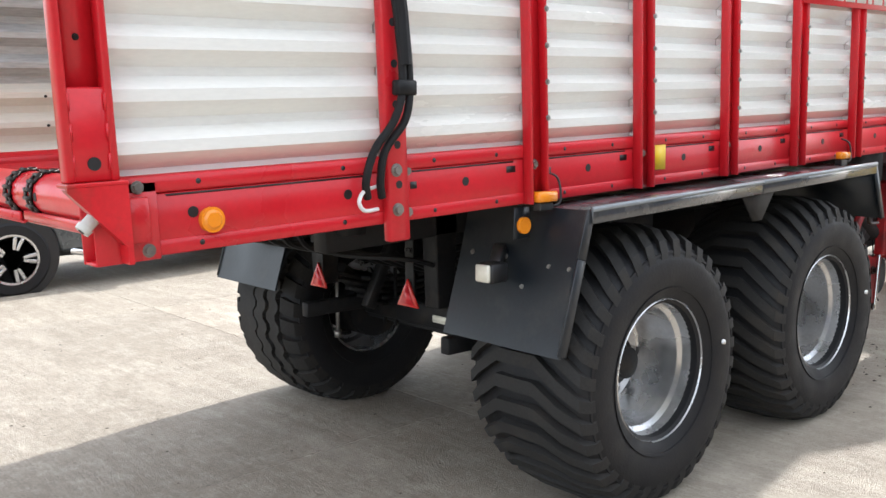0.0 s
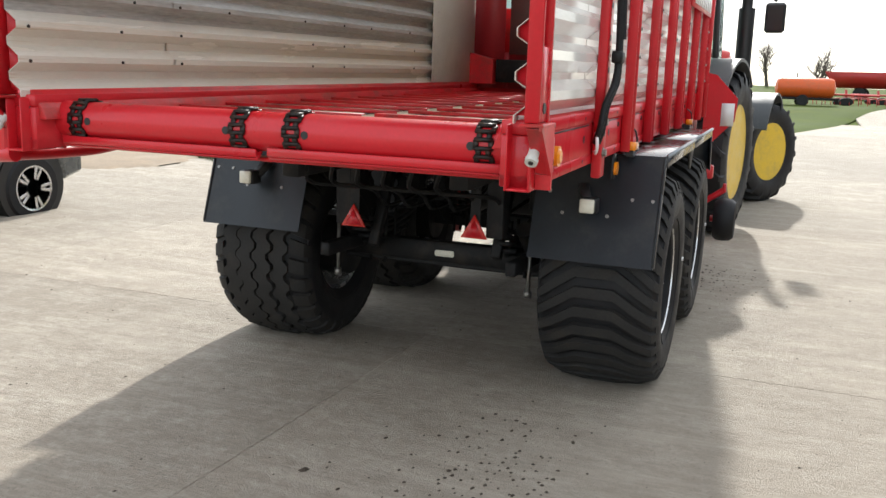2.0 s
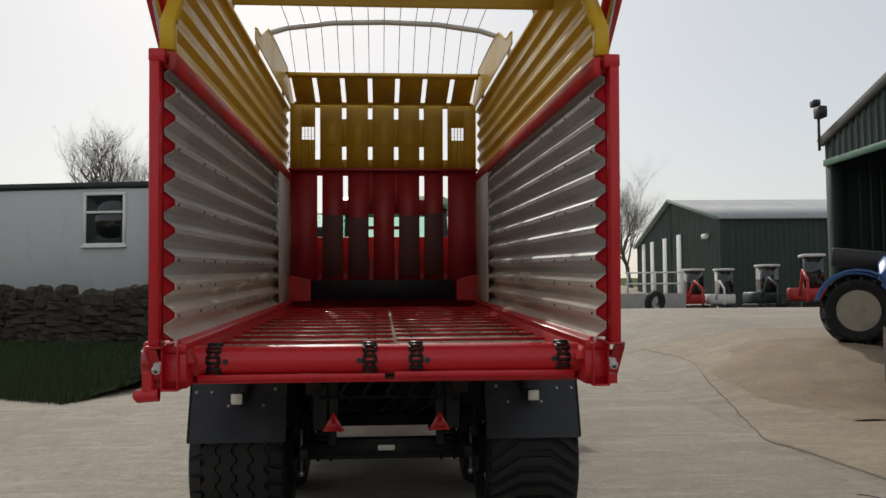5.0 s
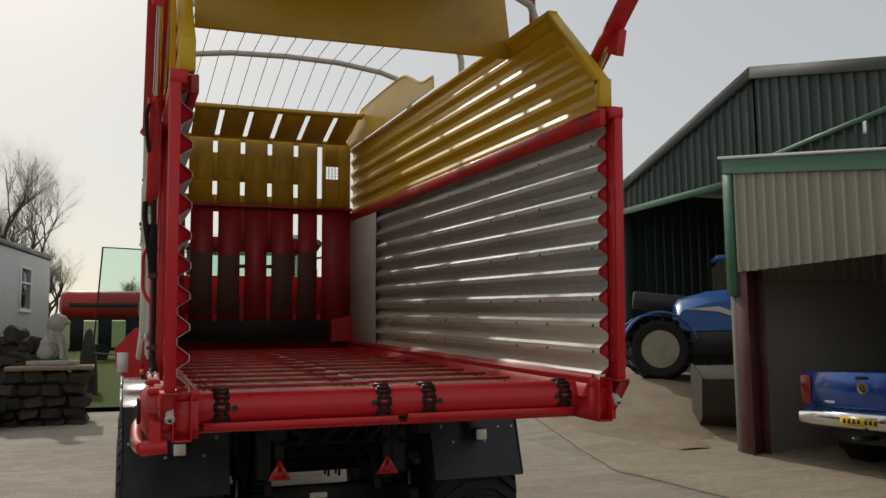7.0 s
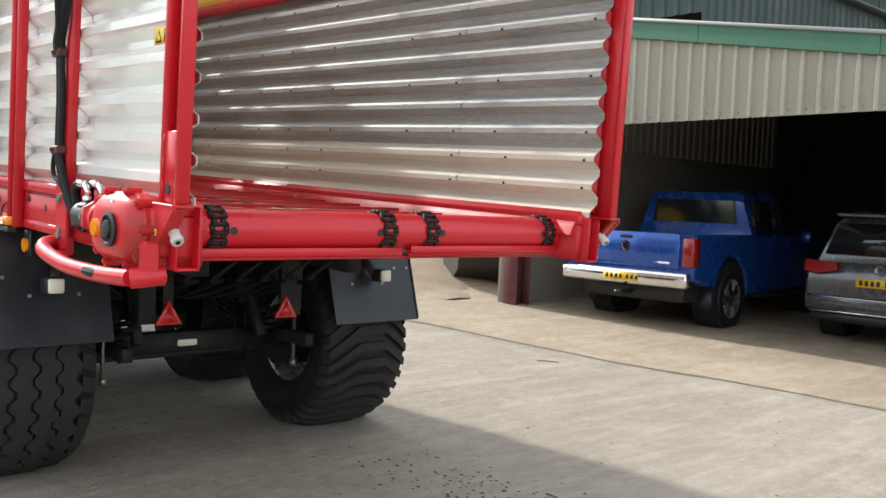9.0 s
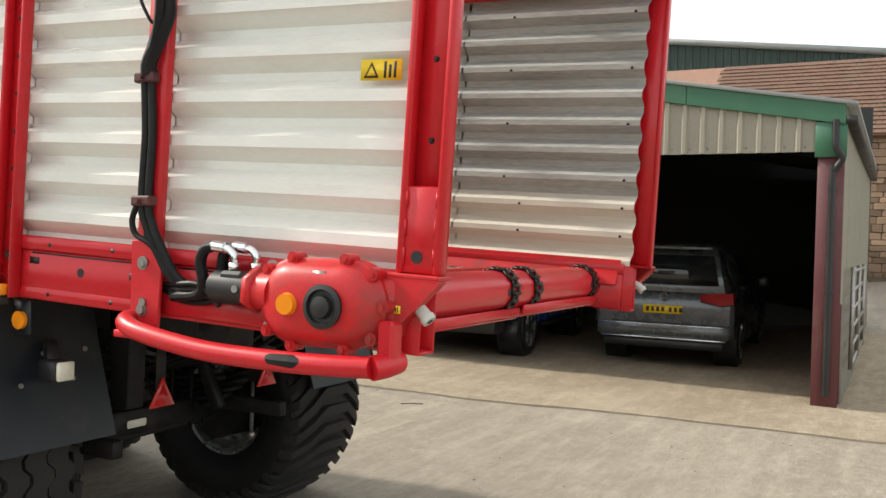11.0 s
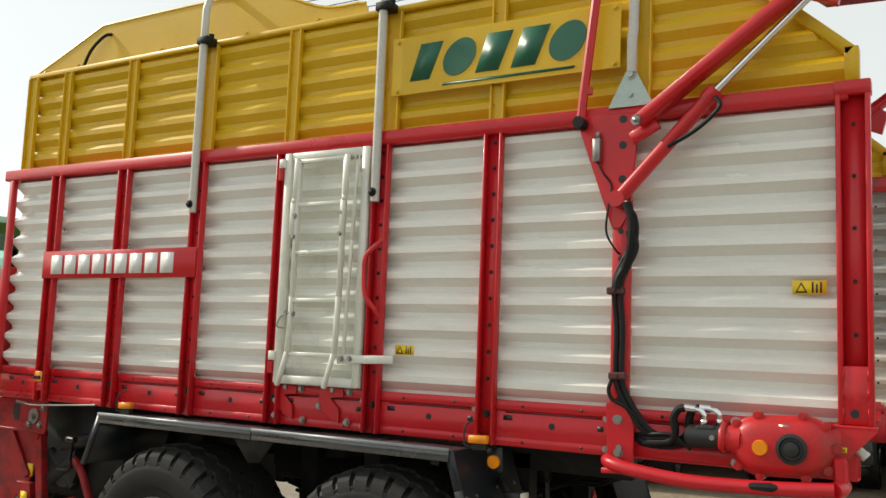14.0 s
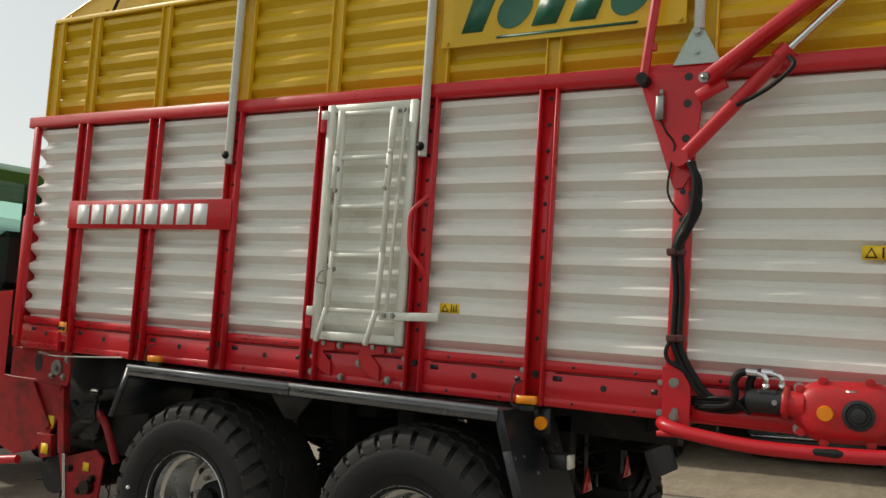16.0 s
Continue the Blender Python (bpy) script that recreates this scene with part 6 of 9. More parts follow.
box(bm, 5.63, 5.71, -1.45, -1.42, 0.66, 0.74, 0.005)
bar(bm, (5.68, -1.13, 0.92), (5.64, -1.17, 0.38), 0.05, 0.09, 0.006)
box(bm, 5.62, 5.74, -1.32, -1.14, 0.78, 0.90, 0.01)
part("wheel_arm", bm, RED, w_)
bm = bmesh.new()
bar(bm, (5.7, 0.0, 1.1), (7.6, 0.0, 0.42), 0.26, 0.22, 0.02)
bar(bm, (7.55, 0.0, 0.44), (8.0, 0.0, 0.36), 0.12, 0.10, 0.02)
part("drawbar", bm, RED_WORN, wagon)
bm = bmesh.new()
tube(bm, smooth_path([(5.62, 1.16, 1.302), (5.50, 1.18, 1.295), (5.38, 1.18, 1.292), (5.05, 1.18, 1.312), (4.75, 1.175, 1.332)]), 0.006, 8)
rod(bm, (5.62, 1.16, 1.302), (5.50, 1.18, 1.296), 0.011, n=10)
part("front_lever", bm, STEEL, wagon, "thin bright lever rod")
bm = bmesh.new()
box(bm, 5.30, 5.40, 1.150, 1.19, 1.395, 1.47, 0.005)
switch = part("switch_box", bm, RED, wagon, "red box with yellow switches")
bm = bmesh.new()
box(bm, 5.315, 5.395, 1.19, 1.20, 1.46, 1.535, 0.004)
part("switch_panel", bm, AMBER, switch, "yellow switch panel")
bm = bmesh.new()
for x in (5.335, 5.375):
    rod(bm, (x, 1.20, 1.49), (x, 1.215, 1.49), 0.013, n=12)
part("switch_knob", bm, BLACK, switch)


# ---- more materials for the surroundings ----
CLAD_CREAM = mat("weathered_cream_cladding", (0.31, 0.29, 0.235), 0.6, vary=0.1, scale=1.5, stretch=(1, 1, 0.3), dirt=(0.22, 0.2, 0.15), dirt_amount=0.4, dirt_scale=2)
CLAD_GREEN = mat("dark_green_cladding", (0.021, 0.041, 0.034), 0.5, vary=0.15, scale=1.2, stretch=(1, 1, 0.3), dirt=(0.08, 0.1, 0.08), dirt_amount=0.3)
TRIM_GREEN = mat("green_trim", (0.04, 0.14, 0.08), 0.45, vary=0.1, scale=3, dirt=(0.15, 0.2, 0.14), dirt_amount=0.3)
MAROON = mat("maroon_steel", (0.11, 0.03, 0.035), 0.55, vary=0.15, scale=4, dirt=(0.16, 0.12, 0.1), dirt_amount=0.35)
# wall grey taken down to hold the dimness under the barn roof
BLOCKWALL = mat("shaded_grey_concrete_wall", (0.235, 0.215, 0.185), 0.85, vary=0.15, scale=1.5, bump=0.1, dirt=(0.25, 0.22, 0.18), dirt_amount=0.4)
ROOFSHEET = mat("grey_roof_sheet", (0.34, 0.35, 0.35), 0.6, vary=0.12, scale=0.6, dirt=(0.22, 0.22, 0.2), dirt_amount=0.4)
DARKROOF = mat("dark_roof_sheet", (0.09, 0.09, 0.085), 0.7, vary=0.15, scale=0.6, dirt=(0.06, 0.055, 0.05), dirt_amount=0.4)
# near-black: the shade inside both sheds is put into this colour
SHADEIN = mat("shade_dark_shed_lining", (0.03, 0.031, 0.03), 0.8, vary=0.2, scale=1)
CARBLUE = mat("metallic_blue_car_paint", (0.012, 0.075, 0.36), 0.25, metal=0.35, vary=0.05, coat=0.8)
CARGREY = mat("metallic_grey_car_paint", (0.095, 0.105, 0.11), 0.28, metal=0.45, vary=0.05, coat=0.8)
CARGLASS = mat("dark_car_glass", (0.012, 0.014, 0.016), 0.06, vary=0.1, coat=0.5, rough_vary=0.03)
TAILRED = mat("red_lamp_lens", (0.25, 0.006, 0.008), 0.15, vary=0.2, coat=0.6)
PLATE_Y = mat("yellow_number_plate", (0.8, 0.52, 0.02), 0.4, vary=0.04)
TRACGREEN = mat("tractor_green_paint", (0.02, 0.16, 0.03), 0.35, vary=0.1, coat=0.3, dirt=(0.1, 0.12, 0.06), dirt_amount=0.3)
TRACYEL = mat("tractor_yellow_paint", (0.75, 0.5, 0.02), 0.4, vary=0.1, dirt=(0.35, 0.25, 0.08), dirt_amount=0.35, dirt_scale=4)
TELEBLUE = mat("machine_blue_paint", (0.03, 0.13, 0.42), 0.35, vary=0.1, coat=0.3)
# mossy brown set far below bare stone; the wall's shaded face is in it
STONE = mat("shaded_brown_field_stone", (0.042, 0.033, 0.024), 0.9, vary=0.35, scale=5, bump=0.5, bump_scale=18, dirt=(0.022, 0.022, 0.014), dirt_amount=0.5, dirt_scale=3, random_vary=0.35)
SANDSTONE = mat("warm_sandstone_blocks", (0.32, 0.215, 0.145), 0.9, vary=0.25, scale=3, bump=0.3, bump_scale=14, dirt=(0.16, 0.11, 0.075), dirt_amount=0.4, random_vary=0.4)
MORTAR = mat("lime_mortar", (0.30, 0.24, 0.18), 0.95, vary=0.2, scale=3, bump=0.3)
TILE = mat("old_clay_roof_tiles", (0.17, 0.095, 0.068), 0.9, vary=0.25, scale=3, bump=0.2, dirt=(0.15, 0.14, 0.08), dirt_amount=0.4, dirt_scale=2, random_vary=0.35)
STATUE = mat("weathered_cast_stone", (0.36, 0.34, 0.30), 0.9, vary=0.3, scale=8, bump=0.4, bump_scale=25, dirt=(0.16, 0.15, 0.12), dirt_amount=0.5, dirt_scale=6)
CABIN = mat("pale_grey_cabin_panel", (0.52, 0.54, 0.54), 0.6, vary=0.07, scale=1, dirt=(0.36, 0.36, 0.34), dirt_amount=0.35)
UPVC = mat("white_window_frame", (0.78, 0.78, 0.77), 0.35, vary=0.04)
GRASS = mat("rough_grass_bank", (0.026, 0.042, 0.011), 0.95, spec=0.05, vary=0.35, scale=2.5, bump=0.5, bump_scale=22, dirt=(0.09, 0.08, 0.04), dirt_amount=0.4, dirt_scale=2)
GRASSBLADE = mat("grass_blades", (0.035, 0.06, 0.015), 0.8, vary=0.3, scale=3)
BARK = mat("bare_tree_bark", (0.11, 0.09, 0.075), 0.95, vary=0.25, scale=4, bump=0.2)
RUST = mat("rusty_steel", (0.05, 0.038, 0.03), 0.8, vary=0.3, scale=5, bump=0.15, dirt=(0.09, 0.05, 0.03), dirt_amount=0.3)
MACHRED = mat("machine_red_paint", (0.42, 0.025, 0.02), 0.45, vary=0.12, scale=3, dirt=(0.2, 0.08, 0.05), dirt_amount=0.35)
MACHORANGE = mat("machine_orange_paint", (0.62, 0.10, 0.015), 0.45, vary=0.12, dirt=(0.3, 0.12, 0.05), dirt_amount=0.35)
WHITEWASH = mat("white_painted_concrete", (0.66, 0.66, 0.63), 0.8, vary=0.1, scale=1, dirt=(0.4, 0.38, 0.33), dirt_amount=0.4)
CONTAINER = mat("green_container_paint", (0.05, 0.17, 0.06), 0.5, vary=0.12, scale=1.5, dirt=(0.1, 0.13, 0.07), dirt_amount=0.35)
CABGLASS = glass_mat("green_tinted_glass", (0.66, 0.86, 0.79), 0.01, True)


def ribbed(bm, p0, p1, z_low, z_high, normal, pitch=0.2, rib=0.03, thick=0.004):
    """Upright box-profile cladding from p0 to p1; the heights may run from one end's value to the other's."""
    p0, p1, nrm = Vector((*p0, 0)), Vector((*p1, 0)), Vector((*normal, 0)).normalized()
    L = (p1 - p0).length
    d = (p1 - p0) / L
    prof, s = [], 0.0
    while s < L - 0.02:
        prof += [(s, 0), (s + pitch * 0.62, 0), (s + pitch * 0.72, rib), (s + pitch * 0.9, rib)]
        s += pitch
    prof = [(min(a, L), o) for a, o in prof] + [(L, 0)]
    f = (lambda v, t: v[0] + (v[1] - v[0]) * t if isinstance(v, (tuple, list)) else v)
    cols = []
    for a, o in prof:
        q = p0 + d * a + nrm * o
        t = a / L
        cols.append((bm.verts.new((q.x, q.y, f(z_low, t))), bm.verts.new((q.x, q.y, f(z_high, t)))))
    for a, b in zip(cols, cols[1:]):
        if (a[0].co - b[0].co).length > 1e-5:
            bm.faces.new((a[0], b[0], b[1], a[1]))


# ---- lean-to barn with parked cars ----
BY = -6.75
barn = thing("open_barn", pose(0, BY, 0), "open-fronted lean-to barn with cream cladding and green trim", "barn")
TOP = lambda x: 3.19 + 0.166 * (x + 0.62)
bm = bmesh.new()
for a, b in ((-0.64, 1.0), (1.0, 3.1), (3.1, 6.25)):
    prism(bm, [(a, TOP(a) - 0.21), (b - 0.004, TOP(b) - 0.21), (b - 0.004, TOP(b)), (a, TOP(a))], "y", 0.0, 0.05, 0.004)
part("fascia", bm, TRIM_GREEN, barn, "green sloping fascia board")
bm = bmesh.new()
ribbed(bm, (-0.35, 0.0), (6.2, 0.0), (2.70, 2.68), (TOP(-0.35) - 0.2, TOP(6.2) - 0.2), (0, 1), 0.2, 0.03)
clad = part("front_cladding", bm, CLAD_CREAM, barn, "cream ribbed cladding sheets", smooth=0)
bm = bmesh.new()
for k in range(32):
    x = -0.25 + k * 0.2
    rod(bm, (x, -0.002, 2.76), (x, 0.01, 2.76), 0.012, n=8)
part("cladding_screw", bm, STEEL, clad)
bm = bmesh.new()
box(bm, -0.66, -0.35, -0.01, 0.035, 2.64, TOP(-0.5) - 0.2, 0.004)
box(bm, 6.07, 6.27, -0.02, 0.04, 2.36, TOP(6.1) - 0.2, 0.004)
part("corner_trim", bm, TRIM_GREEN, barn)
for x in (-0.51, 6.02):
    bm = bmesh.new()
    box(bm, x - 0.13, x + 0.13, -0.02, 0.0, 0.0, 2.7, 0.002)
    box(bm, x - 0.13, x + 0.13, -0.28, -0.26, 0.0, 2.7, 0.002)
    box(bm, x - 0.01, x + 0.01, -0.26, -0.02, 0.0, 2.7)
    part("steel_post", bm, MAROON, barn, "maroon steel post")
bm = bmesh.new()
tube(bm, smooth_path([(-0.55, 0.09, 3.02), (-0.56, 0.09, 2.75), (-0.62, 0.07, 2.62), (-0.55, 0.05, 2.5), (-0.53, 0.05, 2.35), (-0.53, 0.05, 0.15)]), 0.036, 12)
for z in (2.3, 1.2):
    rod(bm, (-0.53, 0.05, z), (-0.53, 0.05, z + 0.05), 0.045, n=12)
part("downpipe", bm, BLACK, barn, "black plastic downpipe")
bm = bmesh.new()
bar(bm, (-0.70, 0.05, 3.02), (-0.70, -8.0, 3.02), 0.11, 0.09, 0.01)
part("gutter", bm, BLACK, barn)
bm = bmesh.new()
box(bm, 6.16, 6.28, -7.8, -0.02, 0.0, 2.55, 0.004)
part("left_wall", bm, BLOCKWALL, barn)
bm = bmesh.new()
ribbed(bm, (6.22, -0.05), (6.22, -7.8), 2.5, TOP(6.2), (1, 0))
ribbed(bm, (-0.62, -0.05), (-0.62, -7.8), 1.1, TOP(-0.62), (-1, 0))
part("side_cladding", bm, CLAD_CREAM, barn, smooth=0)
bm = bmesh.new()
box(bm, -0.66, -0.50, -7.8, -0.3, -0.1, 1.15, 0.004)
part("right_wall", bm, BLOCKWALL, barn)
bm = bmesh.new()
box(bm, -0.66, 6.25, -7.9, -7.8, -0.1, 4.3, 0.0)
part("back_wall", bm, SHADEIN, barn)
bm = bmesh.new()
prism(bm, [(-0.75, TOP(-0.75)), (6.3, TOP(6.3)), (6.3, TOP(6.3) + 0.04), (-0.75, TOP(-0.75) + 0.04)], "y", -7.95, 0.08)
part("barn_roof", bm, ROOFSHEET, barn)
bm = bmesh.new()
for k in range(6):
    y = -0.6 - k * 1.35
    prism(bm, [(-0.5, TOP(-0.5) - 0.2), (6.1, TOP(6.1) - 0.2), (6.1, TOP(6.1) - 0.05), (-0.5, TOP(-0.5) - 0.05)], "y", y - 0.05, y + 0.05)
part("roof_beam", bm, SHADEIN, barn)
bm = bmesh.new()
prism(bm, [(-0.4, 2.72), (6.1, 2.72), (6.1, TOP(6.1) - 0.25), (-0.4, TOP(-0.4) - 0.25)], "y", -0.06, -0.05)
part("front_lining", bm, SHADEIN, barn)
gate = thing("field_gate", pose(-0.74, BY - 0.35, 0.35), "galvanised tubular gate folded back beside the barn", "gate")
for k in range(6):
    bm = bmesh.new()
    rod(bm, (0, 0, 0.1 + k * 0.2), (0, -3.0, 0.1 + k * 0.2), 0.02, n=10)
    part("gate_rail", bm, STEEL, gate)
for y in (0, -1.5, -3.0):
    bm = bmesh.new()
    rod(bm, (0, y, 0.05), (0, y, 1.15), 0.024, n=10)
    part("gate_upright", bm, STEEL, gate)

# ---- tall barn behind, with its floodlight ----
HALL_Y, HX0, HX1, HAPX, HEAVE0, HEAVE, HTOP = -9.7, 5.0, 14.1, 9.1, 5.72, 5.25, 6.71
hall = thing("tall_barn", pose(0, 0, 0), "tall dark green farm barn with open gable front", "barn")
bm = bmesh.new()
for xa, xb, za, zb in ((HX0, HAPX, HEAVE0, HTOP), (HAPX, HX1, HTOP, HEAVE)):
    ribbed(bm, (xa, HALL_Y), (xb, HALL_Y), (4.72, 4.72), (za, zb), (0, 1), 0.25, 0.035)
part("gable_cladding", bm, CLAD_GREEN, hall, smooth=0)
bm = bmesh.new()
for xa, xb, za, zb in ((HX0 - 0.1, HAPX, HEAVE0 - 0.02, HTOP), (HAPX, HX1 + 0.1, HTOP, HEAVE - 0.02)):
    bar(bm, (xa, HALL_Y + 0.06, za), (xb, HALL_Y + 0.06, zb), 0.1, 0.2, 0.01)
part("verge", bm, DARKROOF, hall)
bm = bmesh.new()
bar(bm, (9.3, HALL_Y + 0.05, 4.75), (HX1, HALL_Y + 0.05, 4.75), 0.06, 0.14, 0.005)
part("door_header", bm, TRIM_GREEN, hall)
bm = bmesh.new()
bar(bm, (9.4, HALL_Y + 0.09, 4.97), (HX0, HALL_Y + 0.09, 5.32), 0.05, 0.08, 0.005)
part("gable_trim", bm, TRIM_GREEN, hall)
for x in (6.45, HX1 - 0.1):
    bm = bmesh.new()
    box(bm, x - 0.12, x + 0.12, HALL_Y - 0.25, HALL_Y + 0.02, 0, HEAVE, 0.004)
    part("steel_post", bm, CLAD_GREEN, hall)
bm = bmesh.new()
ribbed(bm, (HX1, HALL_Y), (HX1, -26), 0.3, HEAVE, (1, 0), 0.25)
ribbed(bm, (HX0, HALL_Y), (HX0, -26), 4.25, HEAVE0, (-1, 0), 0.25)
ribbed(bm, (HX0, -26), (HX1, -26), 0.3, HEAVE + 1.9, (0, 1), 0.25)
part("wall_cladding", bm, CLAD_GREEN, hall, smooth=0)
bm = bmesh.new()
for xa, xb, za, zb in ((HX0 - 0.2, HAPX, HEAVE0, HTOP + 0.08), (HAPX, HX1 + 0.2, HTOP + 0.08, HEAVE)):
    prism(bm, [(xa, za), (xb, zb), (xb, zb + 0.05), (xa, za + 0.05)], "y", -26.2, HALL_Y + 0.1)
part("barn_roof", bm, DARKROOF, hall)
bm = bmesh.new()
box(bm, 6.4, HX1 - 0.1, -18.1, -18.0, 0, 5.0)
part("inner_wall", bm, SHADEIN, hall)
bm = bmesh.new()
rod(bm, (HX1 + 0.1, HALL_Y + 0.1, HEAVE - 0.2), (HX1 + 0.1, HALL_Y + 0.1, HEAVE + 0.55), 0.03, n=10)
box(bm, HX1 - 0.16, HX1 + 0.14, HALL_Y + 0.02, HALL_Y + 0.2, HEAVE + 0.5, HEAVE + 0.75, 0.02)
box(bm, HX1 + 0.12, HX1 + 0.34, HALL_Y + 0.02, HALL_Y + 0.18, HEAVE + 0.8, HEAVE + 0.95, 0.02)
part("floodlight", bm, BLACK, hall)


# ---- cars ----
def arch(cx, r, z, n=10):
    """Points of a wheel arch from front to back along the lower edge."""
    return [(cx + r * math.cos(a), max(z, z + (r * math.sin(a)))) for a in [math.pi * k / n for k in range(n + 1)]]


def car_wheel(parent, x, y, r, w, side, rim_r):
    wh = new("wheel")
    wh.parent = parent
    bm = bmesh.new()
    lathe(bm, [(rim_r, -w / 2), (r - 0.03, -w / 2), (r, -w / 2 + 0.03), (r, w / 2 - 0.03), (r - 0.03, w / 2), (rim_r, w / 2)], (x, y, r), "y", 40)
    part("tyre", bm, RUBBER, wh)
    bm = bmesh.new()
    o = side * w / 2
    lathe(bm, [(rim_r, o * 1.0), (rim_r + 0.012, o * 1.04), (rim_r - 0.02, o * 0.98), (rim_r - 0.03, o * 0.3), (0.05, o * 0.3)], (x, y, r), "y", 40)
    for k in range(5):
        for d in (-0.1, 0.1):
            a = 2 * math.pi * k / 5 + d
            b = 2 * math.pi * k / 5 + d * 1.6
            bar(bm, (x + 0.05 * math.cos(a), y + o * 0.85, r + 0.05 * math.sin(a)), (x + (rim_r - 0.015) * math.cos(b), y + o * 0.95, r + (rim_r - 0.015) * math.sin(b)), 0.035, 0.03, 0.004, up=(0, 1, 0))
    rod(bm, (x, y + o * 0.5, r), (x, y + o * 0.97, r), 0.07, n=20)
    part("rim", bm, RIM, wh)


def cabin_section(x, w0, z0, w1, z1):
    return [(x, -w0, z0), (x, -w1, z1 - 0.05), (x, -w1 + 0.1, z1), (x, w1 - 0.1, z1), (x, w1, z1 - 0.05), (x, w0, z0)]


def pickup(m, paint, label, chrome_step):
    """A double-cab pickup truck; x points forward from the rear bumper."""
    car = thing("pickup_truck", m, label, "car", "parked cars")
    R = 0.385
    fa, ra = 4.35, 1.25
    prof = [(0.14, 0.66), (0.14, 1.24), (1.95, 1.24), (3.9, 1.23), (4.6, 1.19), (4.92, 1.12), (5.06, 1.0), (5.12, 0.85), (5.14, 0.55), (fa + 0.48, 0.45)]
    prof += [(fa + 0.48 * math.cos(a), 0.42 + 0.5 * math.sin(a)) for a in [math.pi * k / 10 for k in range(1, 10)]]
    prof += [(fa - 0.48, 0.42), (ra + 0.48, 0.42)]
    prof += [(ra + 0.48 * math.cos(a), 0.44 + 0.5 * math.sin(a)) for a in [math.pi * k / 10 for k in range(1, 10)]]
    prof += [(ra - 0.48, 0.52)]
    bm = bmesh.new()
    prism(bm, prof, "y", -0.955, 0.955, 0.035)
    part("body", bm, paint, car)
    bm = bmesh.new()
    loft(bm, [cabin_section(1.98, 0.90, 1.18, 0.74, 1.72), cabin_section(2.05, 0.90, 1.18, 0.72, 1.82), cabin_section(2.6, 0.90, 1.16, 0.70, 1.87), cabin_section(3.2, 0.90, 1.12, 0.70, 1.86),
              cabin_section(3.55, 0.90, 1.12, 0.72, 1.70), cabin_section(4.15, 0.90, 1.10, 0.84, 1.16)])
    cab = part("cab", bm, paint, car)
    bm = bmesh.new()
    prism(bm, [(-0.66, 1.38), (0.66, 1.38), (0.60, 1.71), (-0.60, 1.71)], "x", 1.955, 1.972, 0.004)
    part("rear_window", bm, CARGLASS, cab)
    for s in (1, -1):
        for xs in ((2.1, 2.75), (2.82, 3.6)):
            bm = bmesh.new()
            q = [(xs[0], 1.2, 0.886), (xs[1] + (0.12 if xs[1] > 3 else 0), 1.2, 0.886), (xs[1] - (0.12 if xs[1] > 3 else 0), 1.70, 0.757), (xs[0] + 0.06, 1.72, 0.752)]
            vs = [bm.verts.new((a, s * (c + 0.012), b)) for a, b, c in q] + [bm.verts.new((a, s * (c - 0.01), b)) for a, b, c in q]
            bm.faces.new(vs[:4])
            bm.faces.new(vs[7:3:-1])
            for i in range(4):
                bm.faces.new((vs[i], vs[(i + 1) % 4], vs[4 + (i + 1) % 4], vs[4 + i]))
            bmesh.ops.recalc_face_normals(bm, faces=bm.faces)
            part("side_window", bm, CARGLASS, cab)
        bm = bmesh.new()
        box(bm, 0.10, 0.30, s * 0.80, s * 0.962, 0.82, 1.20, 0.02)
        part("tail_lamp", bm, TAILRED, car, "red tail lamp")
        bm = bmesh.new()
        box(bm, 4.95, 5.125, s * 0.62, s * 0.93, 0.86, 1.0, 0.02)
        part("headlamp", bm, LAMPWHITE, car)
        for x in (1.95, 2.8, 3.75):
            bm = bmesh.new()
            box(bm, x, x + 0.008, s * 0.954, s * 0.9565, 0.5, 1.1)
            part("door_gap", bm, BLACK, car)
        for x in (2.6, 3.5):
            bm = bmesh.new()
            box(bm, x, x + 0.2, s * 0.957, s * 0.985, 0.99, 1.02, 0.008)
            part("door_handle", bm, paint, car)
        bm = bmesh.new()
        box(bm, 3.55, 3.7, s * 0.95, s * 1.13, 1.13, 1.3, 0.03)
        part("door_mirror", bm, paint, car)
        bm = bmesh.new()
        tube(bm, [(1.85, s * 0.93, 0.42), (1.95, s * 1.0, 0.40), (3.65, s * 1.0, 0.40), (3.75, s * 0.93, 0.42)], 0.035, 10)
        part("side_step", bm, CHROME if chrome_step else BLACK, car)
        for x in (fa, ra):
            bm = bmesh.new()
            rod(bm, (x, s * 0.62, 0.42), (x, s * 0.94, 0.42), 0.475, n=32)
            part("wheel_well", bm, BLACK, car)
            car_wheel(car, x, s * 0.84, R, 0.25, s, 0.25)
        bm = bmesh.new()
        box(bm, ra - 0.52, ra - 0.5, s * 0.68, s * 0.93, 0.22, 0.52)
        part("mudflap", bm, BLACK, car)
    bm = bmesh.new()
    box(bm, 0.0, 0.16, -0.93, 0.93, 0.56, 0.76, 0.03)
    part("rear_bumper", bm, CHROME, car, "chrome rear bumper")
    bm = bmesh.new()
    box(bm, -0.006, 0.004, -0.26, 0.26, 0.605, 0.715)
    pl = part("number_plate", bm, PLATE_Y, car, "yellow plate")
    bm = bmesh.new()
    for k in range(7):
        box(bm, -0.008, -0.006, 0.22 - k * 0.068 - (0.03 if k > 3 else 0), 0.18 - k * 0.068 - (0.03 if k > 3 else 0), 0.63, 0.69)
    part("plate_bar", bm, BLACK, pl)
    bm = bmesh.new()
